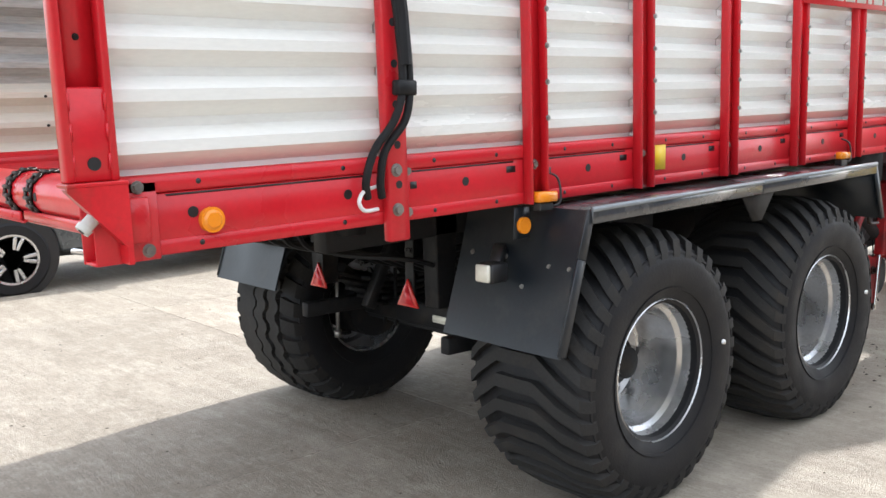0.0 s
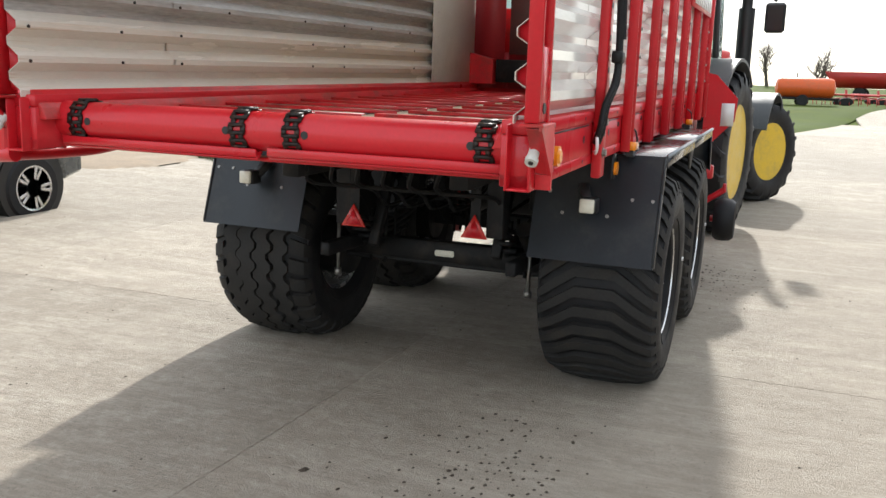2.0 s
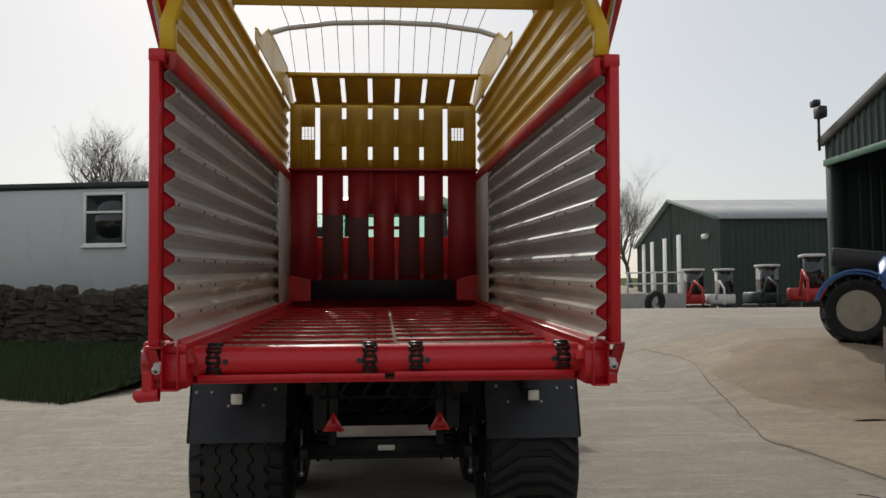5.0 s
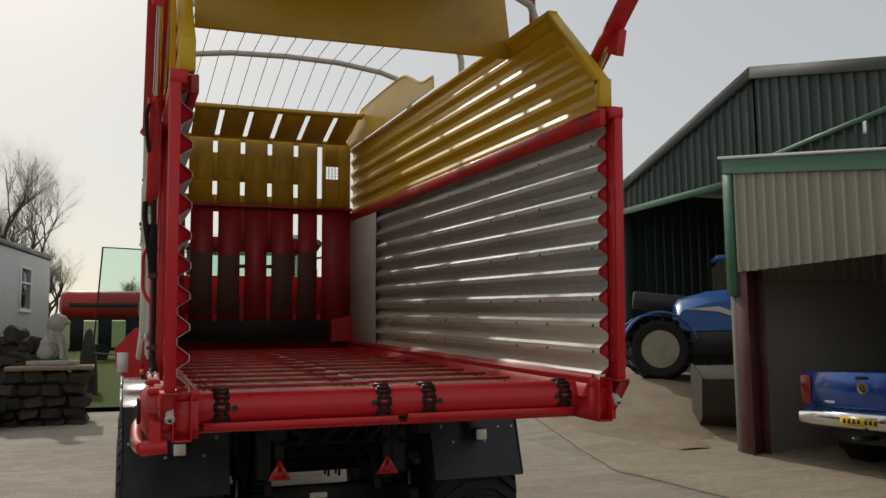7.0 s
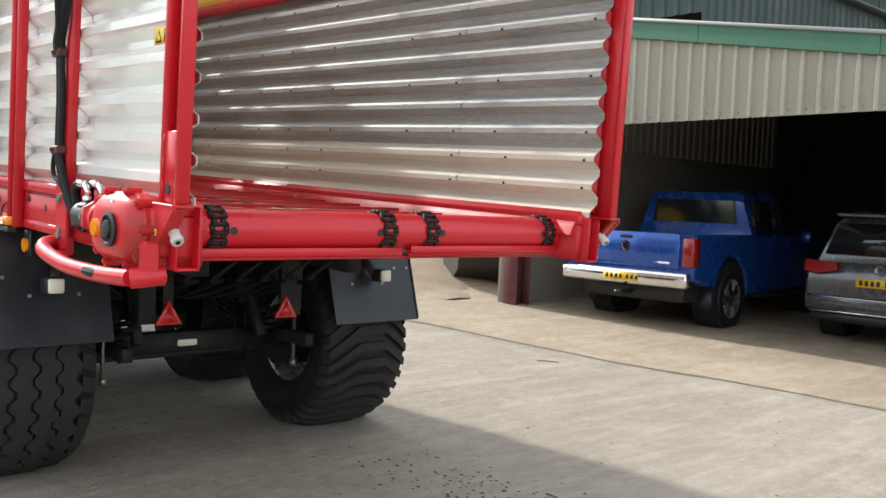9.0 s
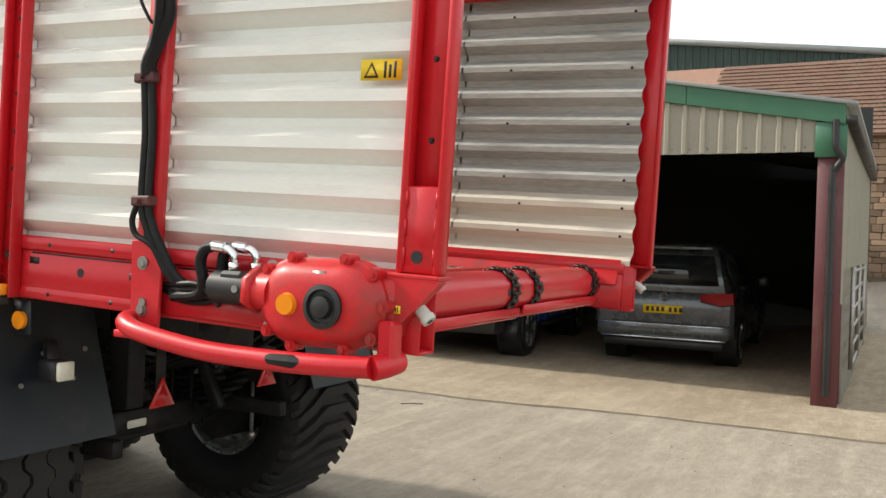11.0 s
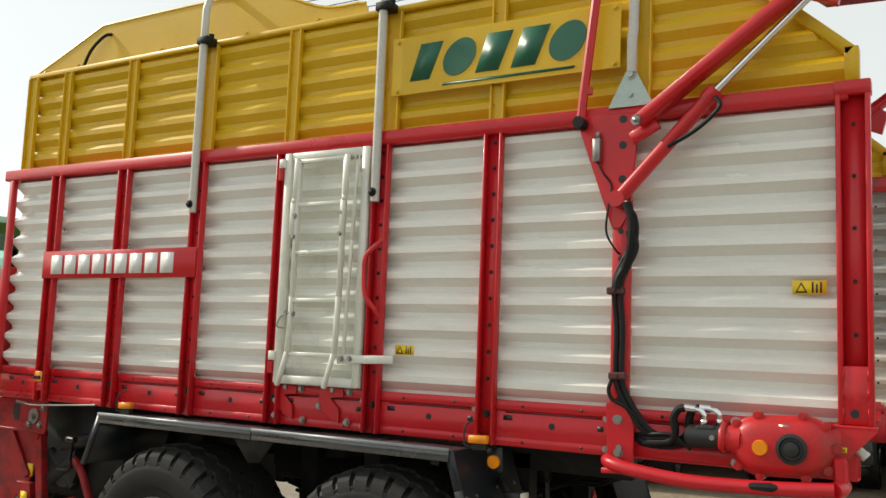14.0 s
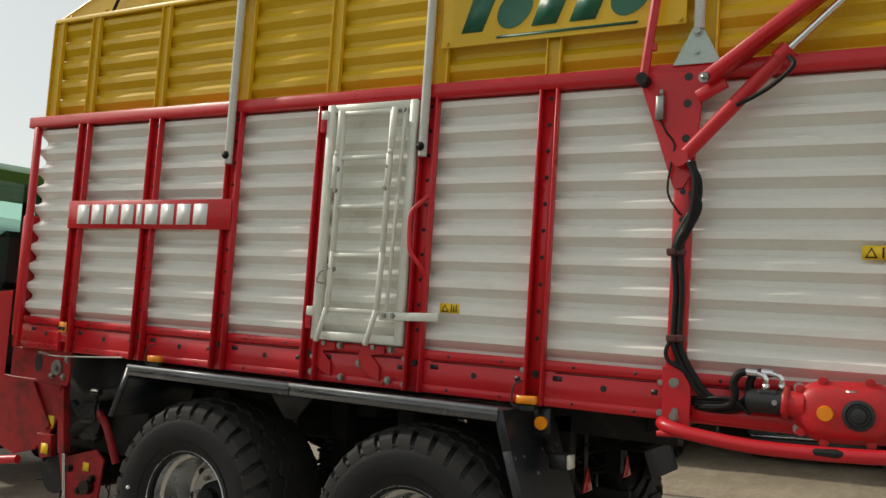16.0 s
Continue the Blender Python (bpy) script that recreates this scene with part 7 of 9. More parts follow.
    box(bm, 0.105, 0.15, -0.76, 0.76, 0.79, 1.245, 0.015)
    part("tailgate", bm, paint, car)
    bm = bmesh.new()
    lathe(bm, [(0.075, 0.0), (0.075, -0.012), (0.06, -0.012), (0.06, 0.0)], (0.105, 0, 1.05), "x", 28)
    part("round_badge", bm, CHROME, car)
    bm = bmesh.new()
    box(bm, 0.095, 0.108, -0.09, 0.09, 1.155, 1.195, 0.01)
    part("tailgate_handle", bm, BLACK, car)
    bm = bmesh.new()
    for s in (1, -1):
        box(bm, 0.10, 0.106, s * 0.42, s * 0.64, 0.85, 0.88)
    part("badge_bar", bm, CHROME, car)
    bm = bmesh.new()
    box(bm, 0.3, 5.0, -0.75, 0.75, 0.35, 0.6, 0.02)
    rod(bm, (-0.1, 0, 0.45), (0.3, 0, 0.45), 0.03, n=10)
    part("underside", bm, BLACK, car)
    return car


def suv(m, paint, label):
    """A family SUV seen from behind; x points forward from the rear bumper."""
    car = thing("suv", m, label, "car", "parked cars")
    fa, ra, R = 3.55, 0.88, 0.355
    prof = [(0.0, 0.45), (-0.0, 0.75), (0.06, 1.02), (0.5, 1.08), (3.3, 1.03), (4.2, 0.92), (4.42, 0.7), (4.42, 0.35), (fa + 0.43, 0.3)]
    prof += [(fa + 0.43 * math.cos(a), 0.34 + 0.43 * math.sin(a)) for a in [math.pi * k / 10 for k in range(1, 10)]]
    prof += [(fa - 0.43, 0.28), (ra + 0.43, 0.28)]
    prof += [(ra + 0.43 * math.cos(a), 0.34 + 0.43 * math.sin(a)) for a in [math.pi * k / 10 for k in range(1, 10)]]
    prof += [(ra - 0.43, 0.35)]
    bm = bmesh.new()
    prism(bm, prof, "y", -0.91, 0.91, 0.05)
    part("body", bm, paint, car)
    bm = bmesh.new()
    loft(bm, [cabin_section(0.12, 0.85, 1.0, 0.78, 1.10), cabin_section(0.30, 0.86, 1.02, 0.66, 1.55), cabin_section(0.42, 0.86, 1.02, 0.62, 1.66), cabin_section(1.2, 0.86, 1.02, 0.62, 1.69),
              cabin_section(2.2, 0.86, 1.02, 0.62, 1.66), cabin_section(2.6, 0.86, 1.02, 0.66, 1.52), cabin_section(3.3, 0.85, 1.0, 0.78, 1.06)])
    cab = part("cab", bm, paint, car)
    bm = bmesh.new()
    vs = [bm.verts.new(p) for p in ((0.10, -0.70, 1.13), (0.10, 0.70, 1.13), (0.27, 0.60, 1.52), (0.27, -0.60, 1.52), (0.14, -0.70, 1.13), (0.14, 0.70, 1.13), (0.31, 0.60, 1.52), (0.31, -0.60, 1.52))]
    for f in ((0, 1, 2, 3), (7, 6, 5, 4), (0, 4, 5, 1), (1, 5, 6, 2), (2, 6, 7, 3), (3, 7, 4, 0)):
        bm.faces.new([vs[i] for i in f])
    part("rear_window", bm, CARGLASS, cab)
    bm = bmesh.new()
    box(bm, 0.14, 0.45, -0.6, 0.6, 1.60, 1.64, 0.01)
    part("roof_spoiler", bm, paint, cab)
    for s in (1, -1):
        bm = bmesh.new()
        prism(bm, [(s * 0.48, 0.93), (s * 0.50, 1.02), (s * 0.9, 1.05), (s * 0.915, 0.90), (s * 0.75, 0.87)], "x", -0.015, 0.25, 0.008)
        part("tail_lamp", bm, TAILRED, car, "red tail lamp")
        bm = bmesh.new()
        q = [(0.5, 1.1, 0.845), (2.9, 1.08, 0.845), (2.45, 1.5, 0.69), (0.55, 1.55, 0.675)]
        vs = [bm.verts.new((a, s * (c + 0.01), b)) for a, b, c in q]
        bm.faces.new(vs)
        r_ = bmesh.ops.extrude_face_region(bm, geom=bm.faces[:])
        bmesh.ops.translate(bm, vec=(0, -s * 0.02, 0), verts=[v for v in r_["geom"] if isinstance(v, bmesh.types.BMVert)])
        bmesh.ops.recalc_face_normals(bm, faces=bm.faces)
        part("side_window", bm, CARGLASS, cab)
        bm = bmesh.new()
        box(bm, 2.75, 2.9, s * 0.9, s * 1.06, 1.05, 1.2, 0.03)
        part("door_mirror", bm, paint, car)
        bm = bmesh.new()
        box(bm, -0.02, 0.02, s * 0.5, s * 0.85, 0.52, 0.55, 0.004)
        part("bumper_reflector", bm, TAILRED, car)
        for x in (fa, ra):
            bm = bmesh.new()
            rod(bm, (x, s * 0.6, 0.36), (x, s * 0.9, 0.36), 0.41, n=32)
            part("wheel_well", bm, BLACK, car)
            car_wheel(car, x, s * 0.79, R, 0.235, s, 0.235)
    bm = bmesh.new()
    box(bm, -0.04, 0.2, -0.88, 0.88, 0.42, 0.62, 0.03)
    part("rear_bumper", bm, paint, car)
    bm = bmesh.new()
    box(bm, -0.045, 0.1, -0.82, 0.82, 0.40, 0.425, 0.006)
    box(bm, -0.045, 0.1, -0.84, 0.84, 0.585, 0.60, 0.004)
    part("chrome_strip", bm, CHROME, car)
    bm = bmesh.new()
    box(bm, -0.03, 0.2, -0.8, 0.8, 0.28, 0.40, 0.03)
    part("lower_valance", bm, BLACK, car)
    bm = bmesh.new()
    box(bm, -0.012, -0.004, -0.26, 0.26, 0.74, 0.85)
    pl = part("number_plate", bm, PLATE_Y, car, "yellow plate")
    bm = bmesh.new()
    for k in range(7):
        box(bm, -0.014, -0.012, 0.22 - k * 0.068 - (0.03 if k > 3 else 0), 0.18 - k * 0.068 - (0.03 if k > 3 else 0), 0.765, 0.825)
    part("plate_bar", bm, BLACK, pl)
    bm = bmesh.new()
    lathe(bm, [(0.06, 0.0), (0.06, -0.012), (0.047, -0.012), (0.047, 0.0)], (0.03, 0, 0.96), "x", 28)
    part("round_badge", bm, CHROME, car)
    return car


def car_pose(x, y, heading):
    return pose(x, y, ground_z(x, y), 0, 0, heading)


pickup(car_pose(4.23, -6.95, -84), CARBLUE, "metallic blue double-cab pickup parked nose-in under the barn", False)
pickup(car_pose(0.62, 7.05, 0), CARGREY, "dark grey double-cab pickup with chrome side steps", True)
suv(car_pose(1.62, -8.55, -88), CARGREY, "dark grey family car parked nose-in under the barn")


# ---- tractor ----
def lug_wheel(parent, x, y, z, R, W, rim_r, side, n, rim_mat):
    """A tractor wheel with slanted lugs and a dished coloured rim."""
    wh = new("wheel")
    wh.parent = parent
    c = (x, y, z)
    bm = bmesh.new()
    lathe(bm, [(rim_r, -W * 0.42), (rim_r + 0.06, -W * 0.48), (R * 0.8, -W * 0.5), (R - 0.09, -W * 0.45), (R - 0.055, -W * 0.25), (R - 0.05, 0), (R - 0.055, W * 0.25), (R - 0.09, W * 0.45), (R * 0.8, W * 0.5),
               (rim_r + 0.06, W * 0.48), (rim_r, W * 0.42)], c, "y", 56)
    tyre = part("tyre", bm, RUBBER, wh)
    bm = bmesh.new()
    for s in (1, -1):
        for k in range(n):
            a = 2 * math.pi * (k + (0.5 if s > 0 else 0)) / n
            tread_bar(bm, c, [(s * W * 0.5, a + 0.30, 0.12), (s * W * 0.44, a + 0.26, 0.04), (s * W * 0.2, a + 0.1, 0.0), (-s * W * 0.04, a - 0.02, 0)], 0.04, R - 0.07, R)
    part("tread", bm, RUBBER, tyre)
    bm = bmesh.new()
    o = side * W
    lathe(bm, [(rim_r + 0.02, o * 0.43), (rim_r, o * 0.40), (rim_r - 0.03, o * 0.25), (rim_r - 0.06, o * 0.1), (0.28, o * 0.16), (0.2, o * 0.22), (0.17, o * 0.36), (0.06, o * 0.38)], c, "y", 40)
    part("rim", bm, rim_mat, wh)
    return wh


DARKPLASTIC = mat("dusty_grey_plastic", (0.05, 0.054, 0.058), 0.5, vary=0.2, scale=4, dirt=(0.14, 0.13, 0.12), dirt_amount=0.35)
trac = thing("tractor", pose(8.16, -0.21, ground_z(8.15, 0) - 0.02, 0, -2.4, -7.6), "green tractor with yellow wheels hitched to the wagon", "tractor")
for s in (1, -1):
    lug_wheel(trac, 0, s * 0.94, 0.94, 0.94, 0.58, 0.53, s, 20, TRACYEL)
    steered = lug_wheel(trac, 2.90, s * 0.94, 0.74, 0.74, 0.48, 0.40, s, 18, TRACYEL)
    steered.matrix_local = pose(2.90, s * 0.94, 0, 0, 0, -22) @ pose(-2.90, -s * 0.94, 0)
    bm = bmesh.new()
    for w0, w1, r, paint in ((0.56, 0.80, 1.06, TRACGREEN), (0.80, 1.18, 1.045, DARKPLASTIC)):
        bm = bmesh.new()
        pts = [(r * math.cos(a), 0.95 + r * math.sin(a)) for a in [radians(45 + 10.5 * k) for k in range(11)]]
        inn = [(p[0] * 0.965, 0.95 + (p[1] - 0.95) * 0.965) for p in pts[::-1]]
        prism(bm, pts + inn, "y", s * w0, s * w1)
        part("rear_mudguard", bm, paint, trac)
    bm = bmesh.new()
    r = 0.83
    pts = [(2.9 + r * math.cos(a), 0.74 + r * math.sin(a)) for a in [radians(30 + 12.5 * k) for k in range(11)]]
    inn = [(2.9 + (p[0] - 2.9) * 0.96, 0.74 + (p[1] - 0.74) * 0.96) for p in pts[::-1]]
    prism(bm, pts + inn, "y", s * 0.70, s * 1.16)
    part("front_mudguard", bm, DARKPLASTIC, trac)
    bm = bmesh.new()
    tube(bm, [(1.1, s * 0.75, 2.75), (1.15, s * 1.15, 2.8), (1.15, s * 1.3, 2.7)], 0.018, 8)
    box(bm, 1.08, 1.15, s * 1.18, s * 1.42, 2.32, 2.68, 0.03)
    part("mirror", bm, BLACK, trac)
    bm = bmesh.new()
    box(bm, -0.78, -0.70, s * 0.62, s * 0.86, 1.55, 1.68, 0.01)
    part("tail_lamp", bm, TAILRED, trac)
bm = bmesh.new()
box(bm, -0.5, 2.7, -0.3, 0.3, 0.65, 1.2, 0.05)
box(bm, 2.55, 3.05, -0.75, 0.75, 0.5, 0.75, 0.04)
rod(bm, (0, -0.7, 0.9), (0, 0.7, 0.9), 0.2, n=20)
part("transmission", bm, FRAME, trac)
bm = bmesh.new()
loft(bm, [[(x, -w, 1.15), (x, -w, z - 0.12), (x, -w + 0.1, z), (x, w - 0.1, z), (x, w, z - 0.12), (x, w, 1.15)] for x, w, z in ((1.0, 0.46, 2.02), (1.8, 0.45, 1.96), (2.8, 0.43, 1.86), (3.3, 0.40, 1.78), (3.42, 0.34, 1.62))])
part("bonnet", bm, TRACGREEN, trac)
bm = bmesh.new()
loft(bm, [[(x, -w, 2.82), (x, -w, z - 0.06), (x, -w + 0.12, z), (x, w - 0.12, z), (x, w, z - 0.06), (x, w, 2.82)] for x, w, z in ((-0.78, 0.72, 2.92), (-0.6, 0.8, 3.0), (0.7, 0.8, 3.02), (1.15, 0.74, 2.94))])
part("cab_roof", bm, TRACGREEN, trac)
for x, y, x2, y2 in ((-0.68, 0.74, -0.62, 0.70), (-0.68, -0.74, -0.62, -0.70), (0.35, 0.82, 0.35, 0.76), (0.35, -0.82, 0.35, -0.76), (1.05, 0.70, 0.98, 0.66), (1.05, -0.70, 0.98, -0.66)):
    bm = bmesh.new()
    bar(bm, (x, y, 1.25), (x2, y2, 2.84), 0.07, 0.07, 0.01)
    part("cab_pillar", bm, BLACK, trac)
for pts in (((-0.66, -0.72, 1.4), (-0.66, 0.72, 1.4), (-0.62, 0.68, 2.82), (-0.62, -0.68, 2.82)), ((1.06, -0.68, 1.4), (1.06, 0.68, 1.4), (0.99, 0.64, 2.82), (0.99, -0.64, 2.82)),
            ((-0.64, -0.78, 1.55), (1.04, -0.74, 1.35), (0.98, -0.70, 2.82), (-0.62, -0.72, 2.82)), ((-0.64, 0.78, 1.55), (0.34, 0.8, 1.45), (0.34, 0.75, 2.82), (-0.62, 0.72, 2.82)),
            ((0.40, 0.86, 1.35), (0.10, 1.98, 1.45), (0.12, 1.88, 2.86), (0.40, 0.80, 2.82))):
    bm = bmesh.new()
    bm.faces.new([bm.verts.new(p) for p in pts])
    r_ = bmesh.ops.extrude_face_region(bm, geom=bm.faces[:])
    bmesh.ops.translate(bm, vec=(0.012, 0.004, 0), verts=[v for v in r_["geom"] if isinstance(v, bmesh.types.BMVert)])
    bmesh.ops.recalc_face_normals(bm, faces=bm.faces)
    g_ = part("cab_glass", bm, CABGLASS, trac, "green-tinted cab glass", smooth=0)
    g_.visible_shadow = False
bm = bmesh.new()
tube(bm, [(0.40, 0.86, 1.35), (0.10, 1.98, 1.45), (0.12, 1.88, 2.86), (0.40, 0.80, 2.82), (0.40, 0.86, 1.35)], 0.014, 8)
part("door_seal", bm, BLACK, trac, "open cab door edge")
bm = bmesh.new()
box(bm, -0.66, 1.05, -0.78, 0.78, 1.15, 1.42, 0.03)
box(bm, -0.35, 0.15, -0.26, 0.26, 1.4, 1.9, 0.06)
box(bm, -0.40, -0.25, -0.25, 0.25, 1.85, 2.4, 0.06)
rod(bm, (0.7, 0, 1.4), (0.55, 0, 1.95), 0.04, n=10)
lathe(bm, [(0.17, 0.0), (0.2, 0.015), (0.17, 0.03)], (0.52, 0, 1.97), "z", 24)
part("cab_floor", bm, BLACK, trac)
bm = bmesh.new()
tube(bm, smooth_path([(1.18, -0.70, 1.5), (1.18, -0.95, 1.9), (1.18, -0.95, 2.5), (1.18, -0.95, 2.72), (1.14, -0.98, 2.9), (1.04, -1.06, 3.02)]), 0.065, 14)
rod(bm, (1.18, -0.95, 1.75), (1.18, -0.95, 2.62), 0.10, n=18)
part("exhaust_pipe", bm, BLACK, trac)
bm = bmesh.new()
for s in (1, -1):
    bar(bm, (-0.35, s * 0.4, 0.6), (-1.1, s * 0.42, 0.5), 0.06, 0.08, 0.01)
    bar(bm, (-0.45, s * 0.4, 1.15), (-1.0, s * 0.42, 0.55), 0.04, 0.05, 0.01)
part("hitch_link", bm, FRAME, trac)


# ---- stone wall, bank, lion and cabin on the far left ----
def stone_mesh(seed):
    """A rough stone about one metre across in each way, to be scaled."""
    rnd = random.Random(seed)
    bm = bmesh.new()
    bmesh.ops.create_cube(bm, size=1.0)
    bmesh.ops.bevel(bm, geom=bm.edges[:], offset=0.2, segments=1, affect="EDGES")
    for v in bm.verts:
        v.co += Vector((rnd.uniform(-0.13, 0.13), rnd.uniform(-0.1, 0.1), rnd.uniform(-0.14, 0.14)))
    me = bpy.data.meshes.new("stone")
    bm.to_mesh(me)
    bm.free()
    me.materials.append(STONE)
    return me


STONES = [stone_mesh(k) for k in range(8)]


def place_stone(parent, x, y, z, sx, sy, sz, yaw, rnd):
    ob = new("stone", rnd.choice(STONES))
    ob.parent = parent
    ob.matrix_local = pose(x, y, z, rnd.uniform(-5, 5), rnd.uniform(-5, 5), yaw + rnd.uniform(-6, 6)) @ Matrix.Diagonal((sx, sy, sz, 1))
    return ob


WALL = [(13.3, 2.6), (14.6, 5.2), (16.4, 9.0), (19.0, 14.0), (20.4, 18.5), (21.2, 24.0), (21.4, 30.0)]
wall_line = smooth_path([(x, y, 0) for x, y in WALL], 12)
stone_wall = thing("stone_wall", pose(0, 0, 0), "rough dry-stone field wall above a grass bank", "wall")
rnd = random.Random(4)
core = bmesh.new()
count = 0
for a, b in zip(wall_line, wall_line[1:]):
    d = b - a
    yaw = math.degrees(math.atan2(d.y, d.x))
    n_ = Vector((-d.y, d.x, 0)).normalized()
    base = 0.62 + 0.012 * a.y
    box(core, -d.length / 2, d.length / 2, -0.13, 0.13, -0.3, 1.12, 0, Matrix.Translation(((a + b) / 2 + Vector((0, 0, base)))) @ Matrix.Rotation(radians(yaw), 4, "Z"))
    z = 0.0
    row = 0
    while z < 1.25:
        h = rnd.uniform(0.13, 0.22) if z < 1.0 else rnd.uniform(0.2, 0.3)
        s = 0.0
        while s < d.length:
            w = (rnd.uniform(0.24, 0.6) if z < 1.0 else rnd.uniform(0.2, 0.4)) * (1.0 if a.y < 13 else 1.7)
            p = a + d.normalized() * (s + w / 2)
            if a.y < 26:
                place_stone(stone_wall, p.x + n_.x * 0.06 , p.y + n_.y * 0.06, base + z + h / 2, w * 1.08, rnd.uniform(0.3, 0.5), h * rnd.uniform(1.05, 1.4), yaw, rnd)
                count += 1
            s += w
        z += h
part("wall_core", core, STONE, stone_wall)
# pier with the lion
pier = thing("stone_pier", pose(12.9, 2.6, 0.35), "low stone pier carrying a lion statue", "pier")
for k in range(5):
    for j in range(4):
        for i in range(2):
            place_stone(pier, -0.25 + i * 0.5, -0.52 + j * 0.35 + 0.08 * (k % 2), 0.1 + k * 0.2, 0.5, 0.36, 0.21, 0, rnd)
bm = bmesh.new()
box(bm, -0.35, 0.35, -0.6, 0.6, 0, 0.95)
part("pier_core", bm, STONE, pier)
bm = bmesh.new()
box(bm, -0.5, 0.5, -0.75, 0.65, 1.02, 1.10, 0.02)
part("cap_stone", bm, SANDSTONE, pier)
bm = bmesh.new()


def blob(bm, c, r, n=2):
    q = bmesh.ops.create_icosphere(bm, subdivisions=n, radius=1.0)
    for v in q["verts"]:
        k = 1 + 0.08 * noise.noise(v.co * 3 + Vector(c))
        v.co = Vector((v.co.x * r[0] * k + c[0], v.co.y * r[1] * k + c[1], v.co.z * r[2] * k + c[2]))


blob(bm, (0, 0.10, 0.28), (0.15, 0.20, 0.25))
blob(bm, (0, -0.02, 0.50), (0.15, 0.16, 0.28))
blob(bm, (0, -0.04, 0.76), (0.19, 0.19, 0.22))
blob(bm, (0, -0.16, 0.82), (0.11, 0.12, 0.12))
blob(bm, (0, -0.26, 0.78), (0.07, 0.08, 0.06))
for s in (1, -1):
    tube(bm, [(s * 0.09, -0.12, 0.5), (s * 0.10, -0.2, 0.25), (s * 0.10, -0.21, 0.06), (s * 0.10, -0.27, 0.04)], [0.06, 0.05, 0.05, 0.05], 8)
    blob(bm, (s * 0.14, 0.12, 0.16), (0.07, 0.17, 0.14))
    blob(bm, (s * 0.10, -0.05, 0.93), (0.04, 0.03, 0.05), 1)
tube(bm, smooth_path([(0.05, 0.28, 0.08), (0.18, 0.30, 0.06), (0.22, 0.18, 0.06)]), 0.03, 6)
lion = part("lion_statue", bm, STATUE)
lion.location = (12.9, 2.52, 1.54)
lion.scale = (0.85, 0.85, 0.85)
lion.rotation_euler = (0, 0, radians(-20))
tagged(lion, "weathered stone statue of a seated lion", "statue")
bm = bmesh.new()
box(bm, -0.28, 0.28, -0.36, 0.36, 0.0, 0.09, 0.012)
plinth = part("plinth", bm, STATUE)
plinth.location = (12.9, 2.52, 1.45)
plinth.rotation_euler = (0, 0, radians(-20))
tagged(plinth, "pale cast stone plinth under the lion", "plinth")
# standing stone
bm = bmesh.new()
loft(bm, [[(-w, -w * 0.5, z), (w, -w * 0.5, z), (w * 0.9, w * 0.5, z), (-w * 0.9, w * 0.5, z)] for w, z in ((0.42, 0), (0.40, 0.5), (0.33, 1.0), (0.16, 1.5), (0.08, 1.6))])
bmesh.ops.bevel(bm, geom=bm.edges[:], offset=0.05, segments=1, affect="EDGES")
ms = part("standing_stone", bm, STONE)
ms.location = (17.5, 2.1, 0.6)
tagged(ms, "rough upright brown standing stone", "stone")
# grass bank below the wall
bm = bmesh.new()
for a, b in zip(wall_line, wall_line[1:]):
    n0 = Vector((-(b - a).y, (b - a).x, 0)).normalized()
    rows = []
    for p in (a, b):
        rows.append([])
        for o in (0.1, 0.6, 1.4, 2.4, 3.4, 4.3, 5.0):
            x, y = p.x + n0.x * o, p.y + n0.y * o
            z = 0.90 + (ground_z(x, y) - 0.06 - 0.90) * o / 5.0
            rows[-1].append(bm.verts.new((x, y, z + 0.03 * noise.noise(Vector((x * 2, y * 2, o))))))
    for i in range(6):
        bm.faces.new((rows[0][i], rows[1][i], rows[1][i + 1], rows[0][i + 1]))
bmesh.ops.remove_doubles(bm, verts=bm.verts, dist=0.02)
bmesh.ops.recalc_face_normals(bm, faces=bm.faces)
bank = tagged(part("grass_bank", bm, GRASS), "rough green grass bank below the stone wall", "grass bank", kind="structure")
# terrace behind the wall
bm = bmesh.new()
terr = [(13.2, 2.4), (14.5, 5.2), (16.3, 9.0), (18.9, 14.0), (20.4, 18.5), (21.2, 24.0), (21.4, 30.0), (60, 40), (70, 12), (48, 4.5), (30, 3.5), (15.4, 3.5)]
prism(bm, terr, "z", 0.5, 1.55)
tagged(part("terrace", bm, GRASS), "raised grassy ground behind the stone wall", "terrace", kind="structure")
# grass tufts
rnd = random.Random(9)


def tufts(name, spots, label):
    verts, faces = [], []
    for x, y, z, h in spots:
        for k in range(7):
            a, l = rnd.uniform(0, 6.28), rnd.uniform(0.02, 0.12)
            bx, by = x + rnd.uniform(-0.06, 0.06), y + rnd.uniform(-0.06, 0.06)
            i = len(verts)
            w = 0.006
            verts += [(bx - w * math.sin(a), by + w * math.cos(a), z), (bx + w * math.sin(a), by - w * math.cos(a), z), (bx + l * math.cos(a), by + l * math.sin(a), z + h * rnd.uniform(0.6, 1))]
            faces.append((i, i + 1, i + 2))
    me = bpy.data.meshes.new(name)
    me.from_pydata(verts, [], faces)
    me.materials.append(GRASSBLADE)
    return tagged(new(name, me), label, "grass", kind="stuff")


spots = []
